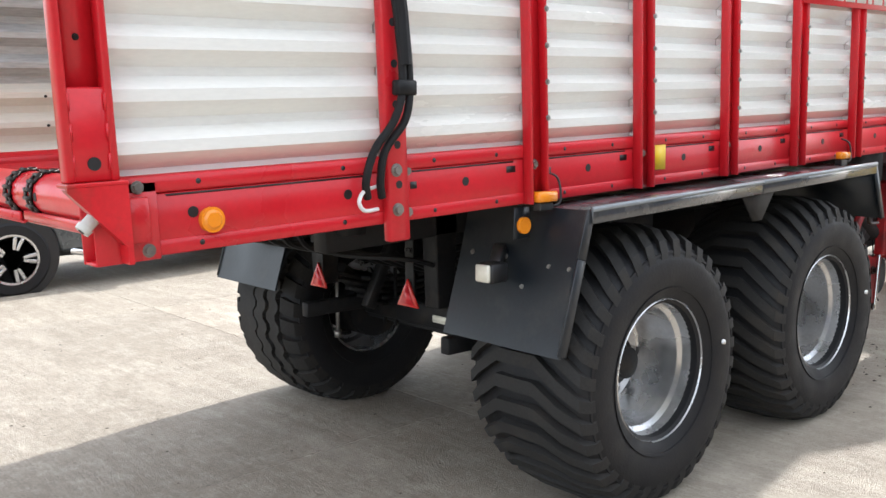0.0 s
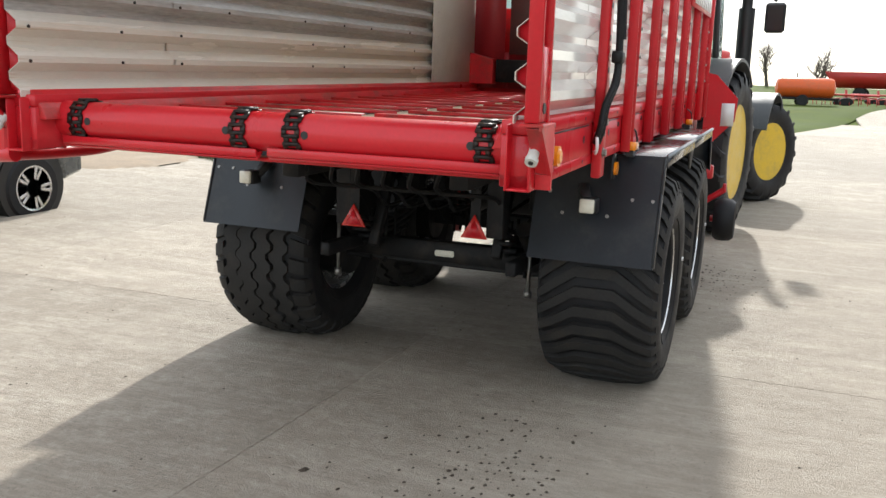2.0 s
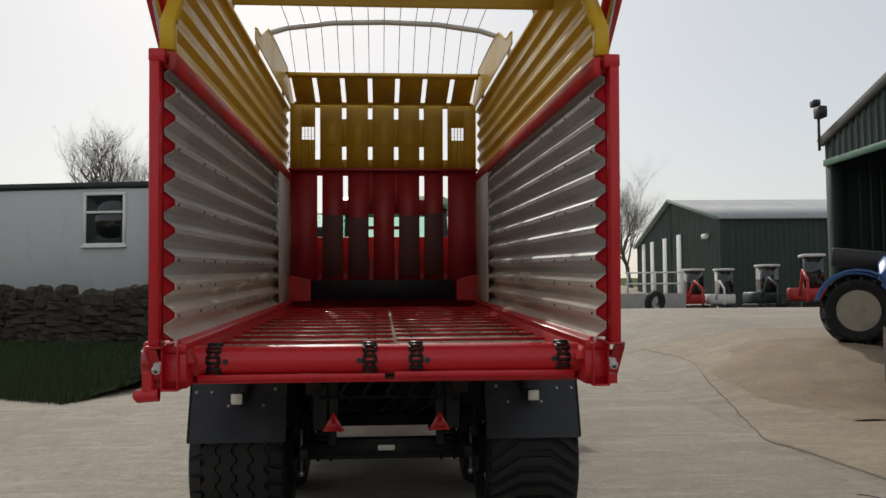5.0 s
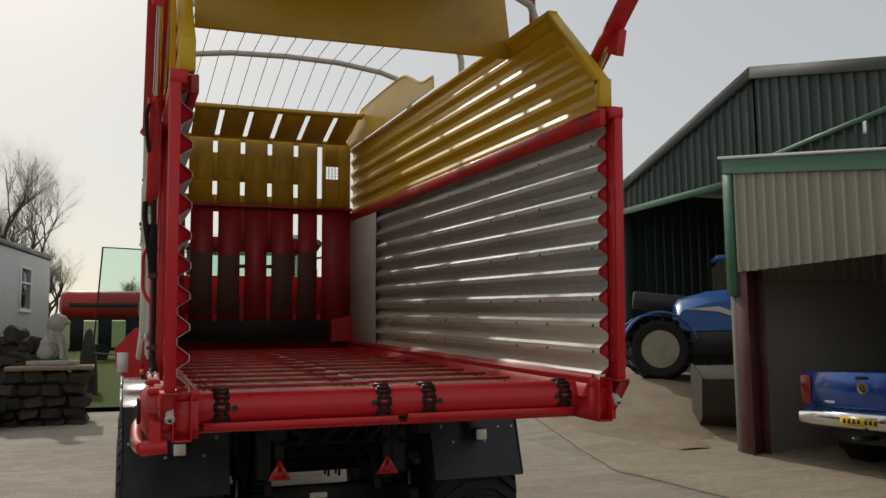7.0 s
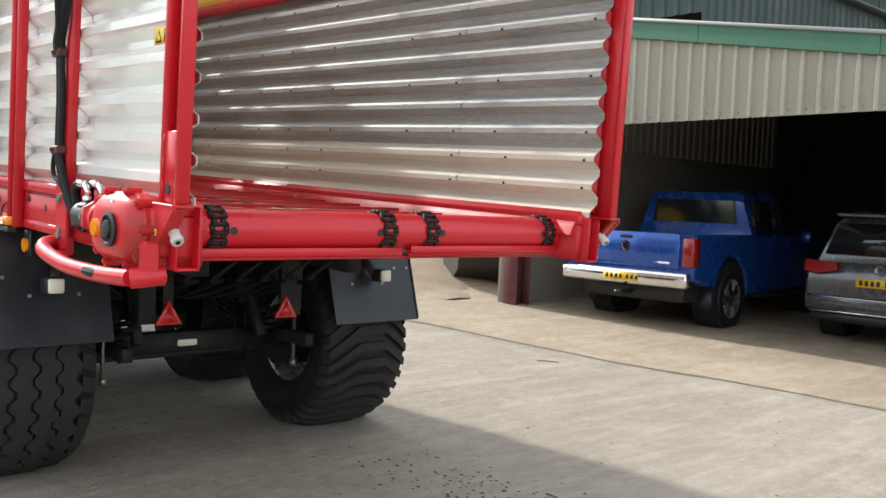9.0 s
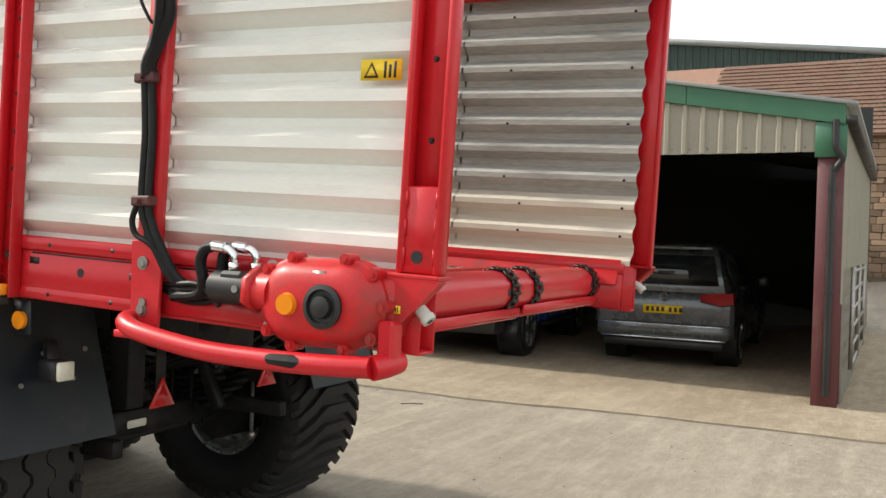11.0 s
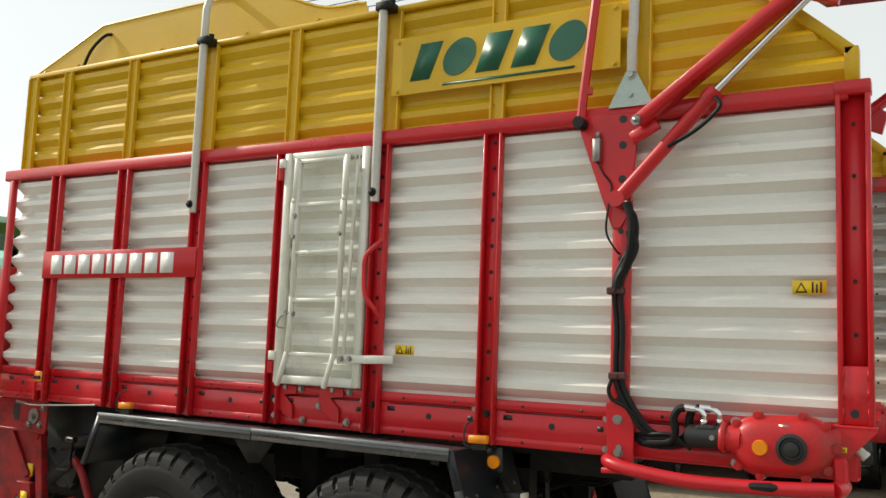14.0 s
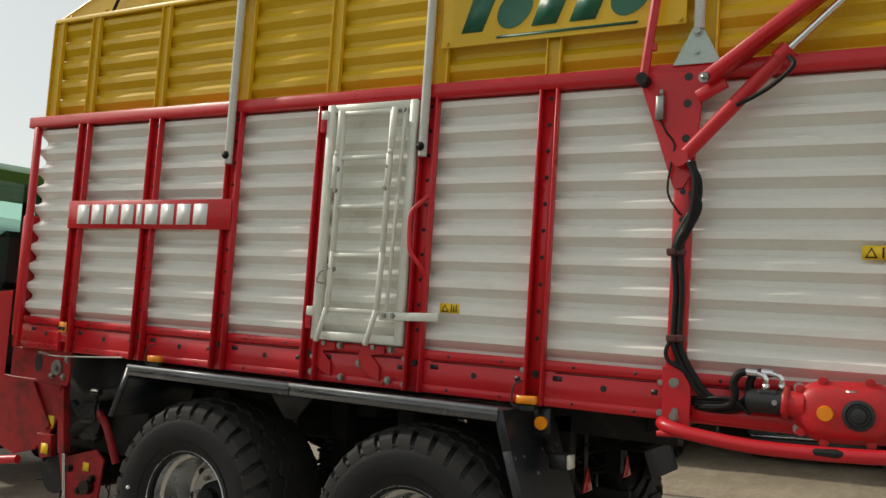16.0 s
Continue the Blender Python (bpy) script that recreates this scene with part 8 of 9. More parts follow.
for a, b in zip(wall_line, wall_line[1:]):
    if a.y > 15:
        break
    n0 = Vector((-(b - a).y, (b - a).x, 0)).normalized()
    for k in range(380):
        t, o = rnd.random(), rnd.uniform(0.15, 4.75)
        p = a.lerp(b, t) + n0 * o
        z = 0.90 + (ground_z(p.x, p.y) - 0.96) * o / 5.0
        spots.append((p.x, p.y, z - 0.02, rnd.uniform(0.1, 0.28)))
tufts("grass_tufts", spots, "long rough grass on the bank")

cab_o = thing("site_cabin", pose(18.1, 5.75, 1.6, 0, 0, -11), "pale grey portable site cabin with flat roof", "cabin")
bm = bmesh.new()
box(bm, 0, 10.5, 0, 4.45, 0.0, 3.1, 0.02)
part("cabin_wall", bm, CABIN, cab_o)
bm = bmesh.new()
box(bm, -0.04, 10.54, -0.04, 4.49, 3.1, 3.27, 0.02)
part("roof_edge", bm, BLACKB, cab_o)
bm = bmesh.new()
for x, y in ((-0.03, -0.03), (-0.03, 4.48)):
    box(bm, x - 0.06, x + 0.06, y - 0.06, y + 0.06, 3.05, 3.3, 0.01)
part("corner_cap", bm, BLACKB, cab_o)
bm = bmesh.new()
rod(bm, (-0.05, -0.02, 0.1), (-0.05, -0.02, 2.95), 0.035, n=10)
rod(bm, (3.9, -0.06, 0.1), (3.9, -0.06, 2.95), 0.06, n=10)
part("downpipe", bm, BLACK, cab_o)


def small_window(parent, m, w, h, split):
    """A white framed window with dark glass; it lies in the local xz plane and looks along -y."""
    win = new("window")
    win.parent = parent
    win.matrix_local = m
    bm = bmesh.new()
    for a, b, c, d in ((0, w, 0, 0.07), (0, w, h - 0.07, h), (0, 0.07, 0.07, h - 0.07), (w - 0.07, w, 0.07, h - 0.07)) + (((0.07, w - 0.07, split - 0.03, split + 0.03),) if split else ()):
        box(bm, a, b, -0.05, 0.03, c, d, 0.006)
    part("window_frame", bm, UPVC, win)
    bm = bmesh.new()
    box(bm, 0.06, w - 0.06, -0.01, 0.0, 0.06, h - 0.06)
    part("pane", bm, CARGLASS, win)
    bm = bmesh.new()
    box(bm, -0.04, w + 0.04, -0.09, 0.0, -0.05, 0.0, 0.006)
    part("window_sill", bm, UPVC, win)


small_window(cab_o, Matrix.Translation((-0.0, 1.8, 1.65)) @ Matrix.Rotation(radians(-90), 4, "Z"), 1.12, 1.35, 0.85)
small_window(cab_o, Matrix.Translation((7.3, -0.0, 1.3)), 1.1, 1.35, 0.85)
bm = bmesh.new()
for a in ((0.9, 1.0), (1.8, 1.9)):
    box(bm, a[0], a[1], -0.04, 0.02, 0.1, 2.2)
box(bm, 1.0, 1.8, -0.04, 0.02, 2.1, 2.2)
part("door_frame", bm, MACHRED, cab_o, "red door frame")
bm = bmesh.new()
box(bm, 1.0, 1.8, -0.01, 0.0, 0.1, 2.1)
part("cabin_door", bm, BLACKB, cab_o)
cont = thing("container", pose(21.2, 9.9, 1.7, 0, 0, -8), "green ribbed shipping container", "container")
bm = bmesh.new()
ribbed(bm, (0, 0), (0, 2.5), 0.1, 2.45, (-1, 0), 0.28, 0.05)
ribbed(bm, (0, 2.5), (6, 2.5), 0.1, 2.45, (0, 1), 0.28, 0.05)
ribbed(bm, (0, 0), (6, 0), 0.1, 2.45, (0, -1), 0.28, 0.05)
part("container_side", bm, CONTAINER, cont, smooth=0)
bm = bmesh.new()
box(bm, -0.06, 6.0, -0.05, 2.55, 2.45, 2.6, 0.02)
box(bm, -0.06, 6.0, -0.05, 2.55, 0, 0.1, 0.02)
part("container_frame", bm, CONTAINER, cont)
rail = thing("timber_fence", pose(19.5, 11.0, 1.6, 0, 0, 75), "weathered timber post and rail fence", "fence")
for k in range(2):
    bm = bmesh.new()
    box(bm, k * 1.8 - 0.06, k * 1.8 + 0.06, -0.06, 0.06, 0, 1.1, 0.01)
    part("fence_post", bm, BARK, rail)
for z in (0.45, 0.9):
    bm = bmesh.new()
    box(bm, 0, 1.85, -0.03, 0.03, z, z + 0.1, 0.006)
    part("fence_rail", bm, BARK, rail)


# ---- bare trees ----
def bare_tree(x, y, z, height, spread, seed, label, depth=5, trunk_r=0.2):
    rnd = random.Random(seed)
    tree = thing("bare_tree", pose(x, y, z), label, "tree", "bare trees")
    trunk, crown = bmesh.new(), bmesh.new()

    def grow(p, d, length, r, level):
        bm = trunk if level == 0 else crown
        pts, rs, q, dd = [p], [r], Vector(p), Vector(d)
        steps = 4
        for i in range(steps):
            dd = (dd + Vector((rnd.uniform(-0.22, 0.22), rnd.uniform(-0.22, 0.22), rnd.uniform(-0.08, 0.16)))).normalized()
            q = q + dd * length / steps
            pts.append(q.copy())
            rs.append(r * (1 - 0.45 * (i + 1) / steps))
        tube(bm, pts, rs, 8 if level == 0 else 5 if level < 3 else 3, caps=False)
        if level >= depth:
            return
        kids = 7 if level == 0 else 5 if level < 3 else 4
        for k in range(kids):
            i = rnd.randint(2, steps)
            side = Vector((rnd.uniform(-1, 1), rnd.uniform(-1, 1), rnd.uniform(-0.1, 0.9))).normalized()
            nd = (dd * (0.75 if k else 1.2) + side * spread).normalized()
            grow(pts[i], nd, length * rnd.uniform(0.58, 0.8), rs[i] * (0.58 if k else 0.76), level + 1)

    grow(Vector((0, 0, -0.3)), Vector((0, 0, 1)), height * 0.27, trunk_r, 0)
    part("trunk", trunk, BARK, tree)
    part("crown", crown, BARK, tree, smooth=0)


bare_tree(35.5, 10.2, 2.0, 12.5, 1.0, 3, "leafless spreading tree behind the cabin", trunk_r=0.3)
bare_tree(62.5, -19.3, 2.0, 14.0, 0.95, 5, "leafless upright tree beside the far shed", 6, trunk_r=0.22)
bare_tree(40, 6.9, 2.0, 13.0, 1.05, 8, "leafless rounded tree behind the cabin", 6, trunk_r=0.35)
bare_tree(44, 4.9, 2.0, 8.0, 0.95, 11, "small leafless tree behind the machinery", trunk_r=0.2)
bare_tree(70, -3.5, ground_z(70, -3.5), 6.0, 0.9, 13, "distant leafless field tree", 4, trunk_r=0.2)
bare_tree(85, 0.5, ground_z(85, 0.5), 7.0, 0.8, 17, "distant leafless field tree", 4, trunk_r=0.2)
bare_tree(-8.5, -33, 2.0, 11.5, 0.9, 19, "leafless tree behind the stone building", trunk_r=0.3)

fence = thing("field_fence", pose(0, 0, 0), "thin timber post and wire fence along the verge", "fence")
for k in range(9):
    x = 92 + k * 1.5
    y = -2.0 - k * 5.5
    z = ground_z(x, y)
    bm = bmesh.new()
    rod(bm, (x, y, z - 0.1), (x, y, z + 1.25), 0.07, n=8)
    part("fence_post", bm, BARK, fence)
    if k:
        for h in (0.6, 1.05):
            bm = bmesh.new()
            rod(bm, (x, y, z + h), (x - 1.5, y + 5.5, ground_z(x - 1.5, y + 5.5) + h), 0.008, n=5)
            part("fence_wire", bm, STEEL, fence)

stump = thing("gate_post", pose(55.0, -7.3, ground_z(55.0, -7.3), 0, 3, 0), "dark weathered leaning timber post on grass", "post")
bm = bmesh.new()
bar(bm, (0, 0, -0.1), (0.02, -0.06, 1.35), 0.32, 0.26, 0.03, up=(1, 0, 0))
bar(bm, (0.02, -0.08, 1.3), (0.02, -0.22, 1.62), 0.14, 0.14, 0.02, up=(1, 0, 0))
part("post", bm, BARK, stump)
bare_tree(58.0, -8.3, ground_z(58.0, -8.3), 3.0, 0.45, 23, "thin leafless sapling on the verge", 4, trunk_r=0.05)
bare_tree(60.0, -7.9, ground_z(60.0, -7.9), 2.2, 0.45, 29, "thin leafless sapling on the verge", 4, trunk_r=0.04)

# ---- far shed, loading bank and diggers ----
shed = thing("farm_shed", pose(38.0, -16.6, 1.35, 0, 0, -3), "dark green steel farm shed with pale roof lights", "shed")
SD, SN, SE, SA = 17.0, 4.5, 4.1, 6.3
bm = bmesh.new()
ribbed(bm, (0, 0), (0, -26), 0, SN, (-1, 0), 0.3, 0.04)
ribbed(bm, (0, 0), (8.5, 0), 0, (SN, SA), (0, 1), 0.3, 0.04)
ribbed(bm, (8.5, 0), (SD, 0), 0, (SA, SE), (0, 1), 0.3, 0.04)
part("shed_wall", bm, CLAD_GREEN, shed, smooth=0)
bm = bmesh.new()
for xa, xb, za, zb in ((-0.25, 8.5, SN - 0.06, SA), (8.5, SD + 0.25, SA, SE - 0.06)):
    prism(bm, [(xa, za), (xb, zb), (xb, zb + 0.08), (xa, za + 0.08)], "y", -26, 0.2)
part("shed_roof", bm, mat("pale_roof_sheet", (0.36, 0.38, 0.39), 0.75, vary=0.2, scale=0.5, stretch=(0.2, 3, 1)), shed)
bm = bmesh.new()
bar(bm, (-0.25, 0.22, SN), (8.5, 0.22, SA + 0.05), 0.08, 0.18, 0.01)
bar(bm, (8.5, 0.22, SA + 0.05), (SD + 0.25, 0.22, SE), 0.08, 0.18, 0.01)
part("shed_verge", bm, mat("green_grey_trim", (0.2, 0.26, 0.23), 0.5), shed)
for x in (6.8, 9.8, 12.8, 15.0):
    bm = bmesh.new()
    box(bm, x - 0.42, x + 0.42, 0.05, 0.1, 0.0, 4.2, 0.01)
    part("light_strip", bm, UPVC, shed, "white wall light strip")
bm = bmesh.new()
box(bm, 1.4, 2.0, 0.05, 0.3, 3.6, 3.85, 0.03)
part("wall_lamp", bm, UPVC, shed)
BANKWALL = mat("grey_bank_concrete", (0.33, 0.32, 0.30), 0.8, vary=0.2, scale=2, dirt=(0.16, 0.14, 0.12), dirt_amount=0.5, dirt_scale=2, bump=0.1)
bank_wall = thing("loading_bank", pose(31.5, -9.6, 1.25, 0, 0, -20), "weathered grey concrete loading bank with pale rails", "wall")
bm = bmesh.new()
box(bm, 0, 2.2, -0.15, 0.15, -0.5, 0.85, 0.02)
box(bm, 0, 0.3, -2.8, -0.15, -0.5, 0.85, 0.02)
box(bm, -0.04, 0.18, -0.13, 0.13, -0.5, 1.5, 0.02)
part("bank_wall", bm, BANKWALL, bank_wall)
for k in range(3):
    bm = bmesh.new()
    rod(bm, (0.15, -0.5 - k * 1.1, 0.85), (0.15, -0.5 - k * 1.1, 1.75), 0.04, n=8)
    part("rail_post", bm, WHITEWASH, bank_wall)
for z in (1.25, 1.7):
    bm = bmesh.new()
    rod(bm, (0.15, -0.4, z), (0.15, -2.75, z), 0.03, n=8)
    part("hand_rail", bm, WHITEWASH, bank_wall)
bm = bmesh.new()
lathe(bm, [(0.26, -0.12), (0.42, -0.13), (0.47, -0.06), (0.47, 0.06), (0.42, 0.13), (0.26, 0.12)], (0, 0, 0.45), "x", 32, closed=True)
ty = part("loose_tyre", bm, RUBBER)
ty.location = (29.6, -10.6, ground_z(29.6, -10.6))
ty.rotation_euler = (0, radians(-12), radians(25))
tagged(ty, "old black tyre leaning at the loading bank", "tyre")


def mini_digger(x, y, heading, paint, label, size):
    m = thing("mini_digger", pose(x, y, ground_z(x, y), 0, 0, heading) @ Matrix.Scale(size, 4), label, "digger", "mini diggers")
    for s in (1, -1):
        bm = bmesh.new()
        prism(bm, oval(0, 0.25, 0.7, 0.24, 8), "y", s * 0.45, s * 0.75, 0.02)
        part("track", bm, RUBBER, m)
    bm = bmesh.new()
    box(bm, -0.9, 0.6, -0.7, 0.7, 0.55, 1.1, 0.08)
    part("engine_cover", bm, paint, m)
    for px_, py_ in ((-0.4, 0.6), (-0.4, -0.2), (0.6, 0.6), (0.6, -0.2)):
        bm = bmesh.new()
        bar(bm, (px_, py_, 1.05), (px_, py_, 2.4), 0.08, 0.08, 0.01)
        part("cab_pillar", bm, WHITEWASH, m)
    bm = bmesh.new()
    box(bm, -0.45, 0.65, -0.25, 0.65, 2.38, 2.5, 0.03)
    part("cab_roof", bm, WHITEWASH, m)
    bm = bmesh.new()
    box(bm, -0.37, 0.57, -0.17, 0.57, 1.1, 2.36)
    part("cab_glass", bm, CARGLASS, m)
    bm = bmesh.new()
    bar(bm, (0.6, -0.4, 0.8), (1.3, -0.4, 1.8), 0.12, 0.14, 0.02)
    bar(bm, (1.3, -0.4, 1.8), (2.2, -0.4, 1.35), 0.10, 0.12, 0.02)
    bar(bm, (2.2, -0.4, 1.35), (2.15, -0.4, 0.4), 0.09, 0.10, 0.02)
    part("boom", bm, paint, m)
    bm = bmesh.new()
    prism(bm, [(2.0, 0.5), (2.35, 0.5), (2.3, 0.1), (2.0, 0.0), (1.8, 0.15)], "y", -0.65, -0.15, 0.01)
    part("bucket", bm, FRAME, m)


mini_digger(33.2, -13.3, 190, MACHRED, "small red and white tracked digger", 0.78)
mini_digger(33.0, -14.6, 175, WHITEWASH, "small white and grey tracked digger", 0.78)
mini_digger(33.2, -16.6, 185, CLAD_GREEN, "dark green tracked digger", 0.85)
mini_digger(31.8, -17.9, 165, MACHRED, "red tracked digger with tall white cab", 1.0)
mini_digger(29.5, -20.5, 200, MACHRED, "red and white tracked digger", 1.0)

# ---- machinery past the tractor and behind the cabin ----
def implement(x, y, heading, kind, label, size=1.0, base=None, lift=0.0):
    m = thing("farm_machine", pose(x, y, ground_z(x, y) if base is None else base, 0, 0, heading) @ Matrix.Diagonal((size, size, size * (0.6 if kind == "rake" else 1.0), 1)), label, "farm machine", "parked machines")
    rnd = random.Random(int(x * 7 + y))
    if kind == "tank":
        bm = bmesh.new()
        lathe(bm, [(0.3, -2.4), (0.75, -2.25), (0.85, -2.0), (0.85, 2.0), (0.75, 2.25), (0.3, 2.4)], (0, 0, 1.55 + lift), "y", 28)
        part("tank", bm, MACHORANGE if "orange" in label else MACHRED, m)
        bm = bmesh.new()
        box(bm, -0.45, 0.45, -2.6, 2.6, 0.55, 0.75, 0.02)
        for y0 in (-1.5, 0.0, 1.5) if lift else ():
            box(bm, -0.5, 0.5, y0 - 0.4, y0 + 0.3, 0.7, 0.9 + lift, 0.02)
        part("frame", bm, FRAME, m)
        if lift:
            bm = bmesh.new()
            box(bm, -0.87, -0.84, -1.9, 1.9, 1.42 + lift, 1.66 + lift, 0.004)
            part("stripe", bm, BLACK, m)
    elif kind == "trailer":
        bm = bmesh.new()
        loft(bm, [[(-1.5 - o, -2.4 - o, z), (1.5 + o, -2.4 - o, z), (1.5 + o, 2.4 + o, z), (-1.5 - o, 2.4 + o, z)] for o, z in ((-0.4, 0.9), (0.2, 2.0))])
        part("hopper", bm, MACHRED, m)
    else:
        for k in range(9):
            bm = bmesh.new()
            y0 = -2.4 + k * 0.6
            bar(bm, (-0.9, y0, 0.9), (0.9, y0, 0.9), 0.08, 0.1, 0.01)
            bar(bm, (0.9, y0, 0.9), (0.7, y0, 0.05), 0.04, 0.08, 0.01)
            bar(bm, (-0.9, y0, 0.9), (-1.1, y0, 0.05), 0.04, 0.08, 0.01)
            part("tine_row", bm, MACHRED, m)
        bm = bmesh.new()
        box(bm, -1.0, 1.0, -2.5, -2.4, 0.85, 1.0)
        box(bm, -1.0, 1.0, 2.4, 2.5, 0.85, 1.0)
        rod(bm, (0, -2.2, 1.3), (0, 2.2, 1.3), 0.12, n=14)
        bar(bm, (0, 0, 0.9), (0.3, 0, 1.9), 0.15, 0.15, 0.01)
        part("frame", bm, MACHRED, m)
    for s in (1, -1):
        bm = bmesh.new()
        lathe(bm, [(0.2, -0.14), (0.42, -0.15), (0.48, -0.08), (0.48, 0.08), (0.42, 0.15), (0.2, 0.14)], (0.9 * s, 0.2, 0.48), "x", 28)
        part("wheel", bm, RUBBER, m)


implement(49.5, -4.5, 10, "rake", "red cultivator with many tines parked on grass", 0.75)
implement(47.0, -2.4, 5, "tank", "orange tank spreader parked past the tractor", 0.60)
implement(60.0, -6.0, -10, "trailer", "red hopper trailer parked on grass", 0.85)
implement(52.5, -6.3, 20, "rake", "red cultivator parked on grass", 0.7)
implement(33.7, 2.1, 4, "tank", "red tank spreader with a dark stripe parked beyond the cabin", 0.69, lift=1.6)
implement(27.5, 16.6, 80, "trailer", "small red trailer parked behind the wall", 0.55, 1.55)
implement(31, 18.5, 60, "rake", "red cultivator parked behind the wall", 1.0, 1.55)

# feeder wagon, sprayer and tunnel behind the stone wall
feeder = thing("feeder_wagon", pose(25.6, 24.6, 1.55, 0, 0, 50), "dark green feeder wagon with pale side board", "farm trailer")
bm = bmesh.new()
loft(bm, [[(-2.6 - o, -1.1 - o, z), (2.6 + o, -1.1 - o, z), (2.6 + o, 1.1 + o, z), (-2.6 - o, 1.1 + o, z)] for o, z in ((-0.35, 0.6), (-0.1, 1.2), (0.1, 1.9), (0.12, 2.7))])
part("hopper", bm, mat("feeder_green_paint", (0.008, 0.10, 0.045), 0.4, vary=0.1, coat=0.2), feeder)
for s in (1, -1):
    bm = bmesh.new()
    box(bm, -2.0, 2.0, s * 1.215, s * 1.235, 2.05, 2.5, 0.004)
    part("side_board", bm, SIGN_WHITE, feeder, "pale side board")
    lug_wheel(feeder, 0.4, s * 1.0, 0.5, 0.5, 0.35, 0.26, s, 16, RIM)
sprayer = thing("field_sprayer", pose(25.5, 15.0, 1.55, 0, 0, 70), "yellow and green field sprayer behind the wall", "farm machine", "parked machines")
bm = bmesh.new()
loft(bm, [[(-1.3, -0.7, z), (1.3, -0.7, z), (1.3, 0.7, z), (-1.3, 0.7, z)] for z in (0.8, 1.1, 1.9)])
part("tank", bm, mat("weathered_spray_tank", (0.34, 0.27, 0.06), 0.5, vary=0.2, dirt=(0.15, 0.13, 0.06), dirt_amount=0.4), sprayer)
bm = bmesh.new()
box(bm, -2.2, 1.6, -0.4, 0.4, 0.55, 0.78, 0.02)
part("frame", bm, TRACGREEN, sprayer)
for s in (1, -1):
    lug_wheel(sprayer, 0.0, s * 0.9, 0.7, 0.7, 0.3, 0.42, s, 18, TRACYEL)
for k in range(3):
    bm = bmesh.new()
    bar(bm, (-1.5 - 0.2 * k, -1.6, 1.0 + 0.35 * k), (-1.5 - 0.2 * k, 1.6, 1.0 + 0.35 * k), 0.06, 0.06)
    part("spray_boom", bm, MACHRED, sprayer)
tunnel = thing("poly_tunnel", pose(44, 27, 2.2, 0, 0, 65), "pale ribbed polythene tunnel beyond the machines", "tunnel")
bm = bmesh.new()
arc = [(3.2 * math.cos(a), 2.6 * math.sin(a)) for a in [math.pi * k / 14 for k in range(15)]]
prism(bm, arc, "y", -9, 9)
part("cover", bm, mat("tunnel_sheet", (0.2, 0.215, 0.21), 0.5, vary=0.12, scale=0.8), tunnel)
for k in range(10):
    bm = bmesh.new()
    tube(bm, [(x * 1.01, -9 + 2 * k, z * 1.01) for x, z in arc], 0.05, 6)
    part("tunnel_hoop", bm, CREAM, tunnel)

# ---- blue telehandler and grab bucket by the tall barn ----
tz = ground_z(10.6, -8.9)
YRIM = mat("dusty_cream_rim", (0.34, 0.31, 0.24), 0.6, vary=0.15, dirt=(0.12, 0.1, 0.08), dirt_amount=0.45, dirt_scale=5)
tele = thing("telehandler", pose(11.15, -8.65, tz, 0, 0, -118), "blue telehandler parked in the tall barn's mouth", "telehandler")
for s in (1, -1):
    lug_wheel(tele, 0.0, s * 0.95, 0.62, 0.62, 0.42, 0.34, s, 16, YRIM)
    lug_wheel(tele, 2.9, s * 0.95, 0.62, 0.62, 0.42, 0.34, s, 16, CREAM)
    bm = bmesh.new()
    r = 0.72
    pts = [(r * math.cos(a), 0.62 + r * math.sin(a)) for a in [radians(15 + 15 * k) for k in range(11)]]
    prism(bm, pts + [(p[0] * 0.95, 0.62 + (p[1] - 0.62) * 0.95) for p in pts[::-1]], "y", s * 0.72, s * 1.18)
    part("mudguard", bm, TELEBLUE, tele)
bm = bmesh.new()
loft(bm, [[(x, -0.15, 0.95), (x, -0.15, z), (x, -0.35, z + 0.06), (x, -0.85, z), (x, -1.05, z - 0.18), (x, -1.07, 0.95)] for x, z in ((0.35, 1.40), (0.45, 1.52), (1.0, 1.66), (1.8, 1.72), (2.5, 1.60), (2.75, 1.45))])
part("engine_cover", bm, TELEBLUE, tele)
bm = bmesh.new()
prism(bm, [(0.5, 1.36), (1.1, 1.30), (1.9, 1.0), (2.15, 0.97), (1.75, 1.16), (1.1, 1.40)], "y", -1.085, -1.06)
part("pale_stripe", bm, CREAM, tele)
bm = bmesh.new()
box(bm, -0.5, 3.4, -0.85, 0.85, 0.45, 0.8, 0.04)
box(bm, 0.55, 2.35, -1.06, -0.5, 0.5, 0.96, 0.03)
part("chassis", bm, BLACK, tele)
bm = bmesh.new()
loft(bm, [[(x, 0.15, 0.7), (x, 0.2, z), (x, 0.95, z), (x, 1.0, 0.7)] for x, z in ((1.2, 2.2), (1.4, 2.4), (2.5, 2.4), (2.8, 1.9))])
part("cab", bm, CARGLASS, tele)
bm = bmesh.new()
box(bm, 1.3, 2.6, 0.13, 1.02, 2.38, 2.48, 0.03)
part("cab_roof", bm, TELEBLUE, tele)
bm = bmesh.new()
bar(bm, (-0.4, 0.0, 1.6), (4.2, 0.0, 1.05), 0.3, 0.34, 0.02)
part("boom", bm, BLACK, tele)
bk = thing("grab_bucket", pose(7.55, -7.75, ground_z(7.55, -7.75), 0, 0, -25) @ Matrix.Scale(0.75, 4), "rusty steel bucket standing on the ramp", "bucket")
bm = bmesh.new()
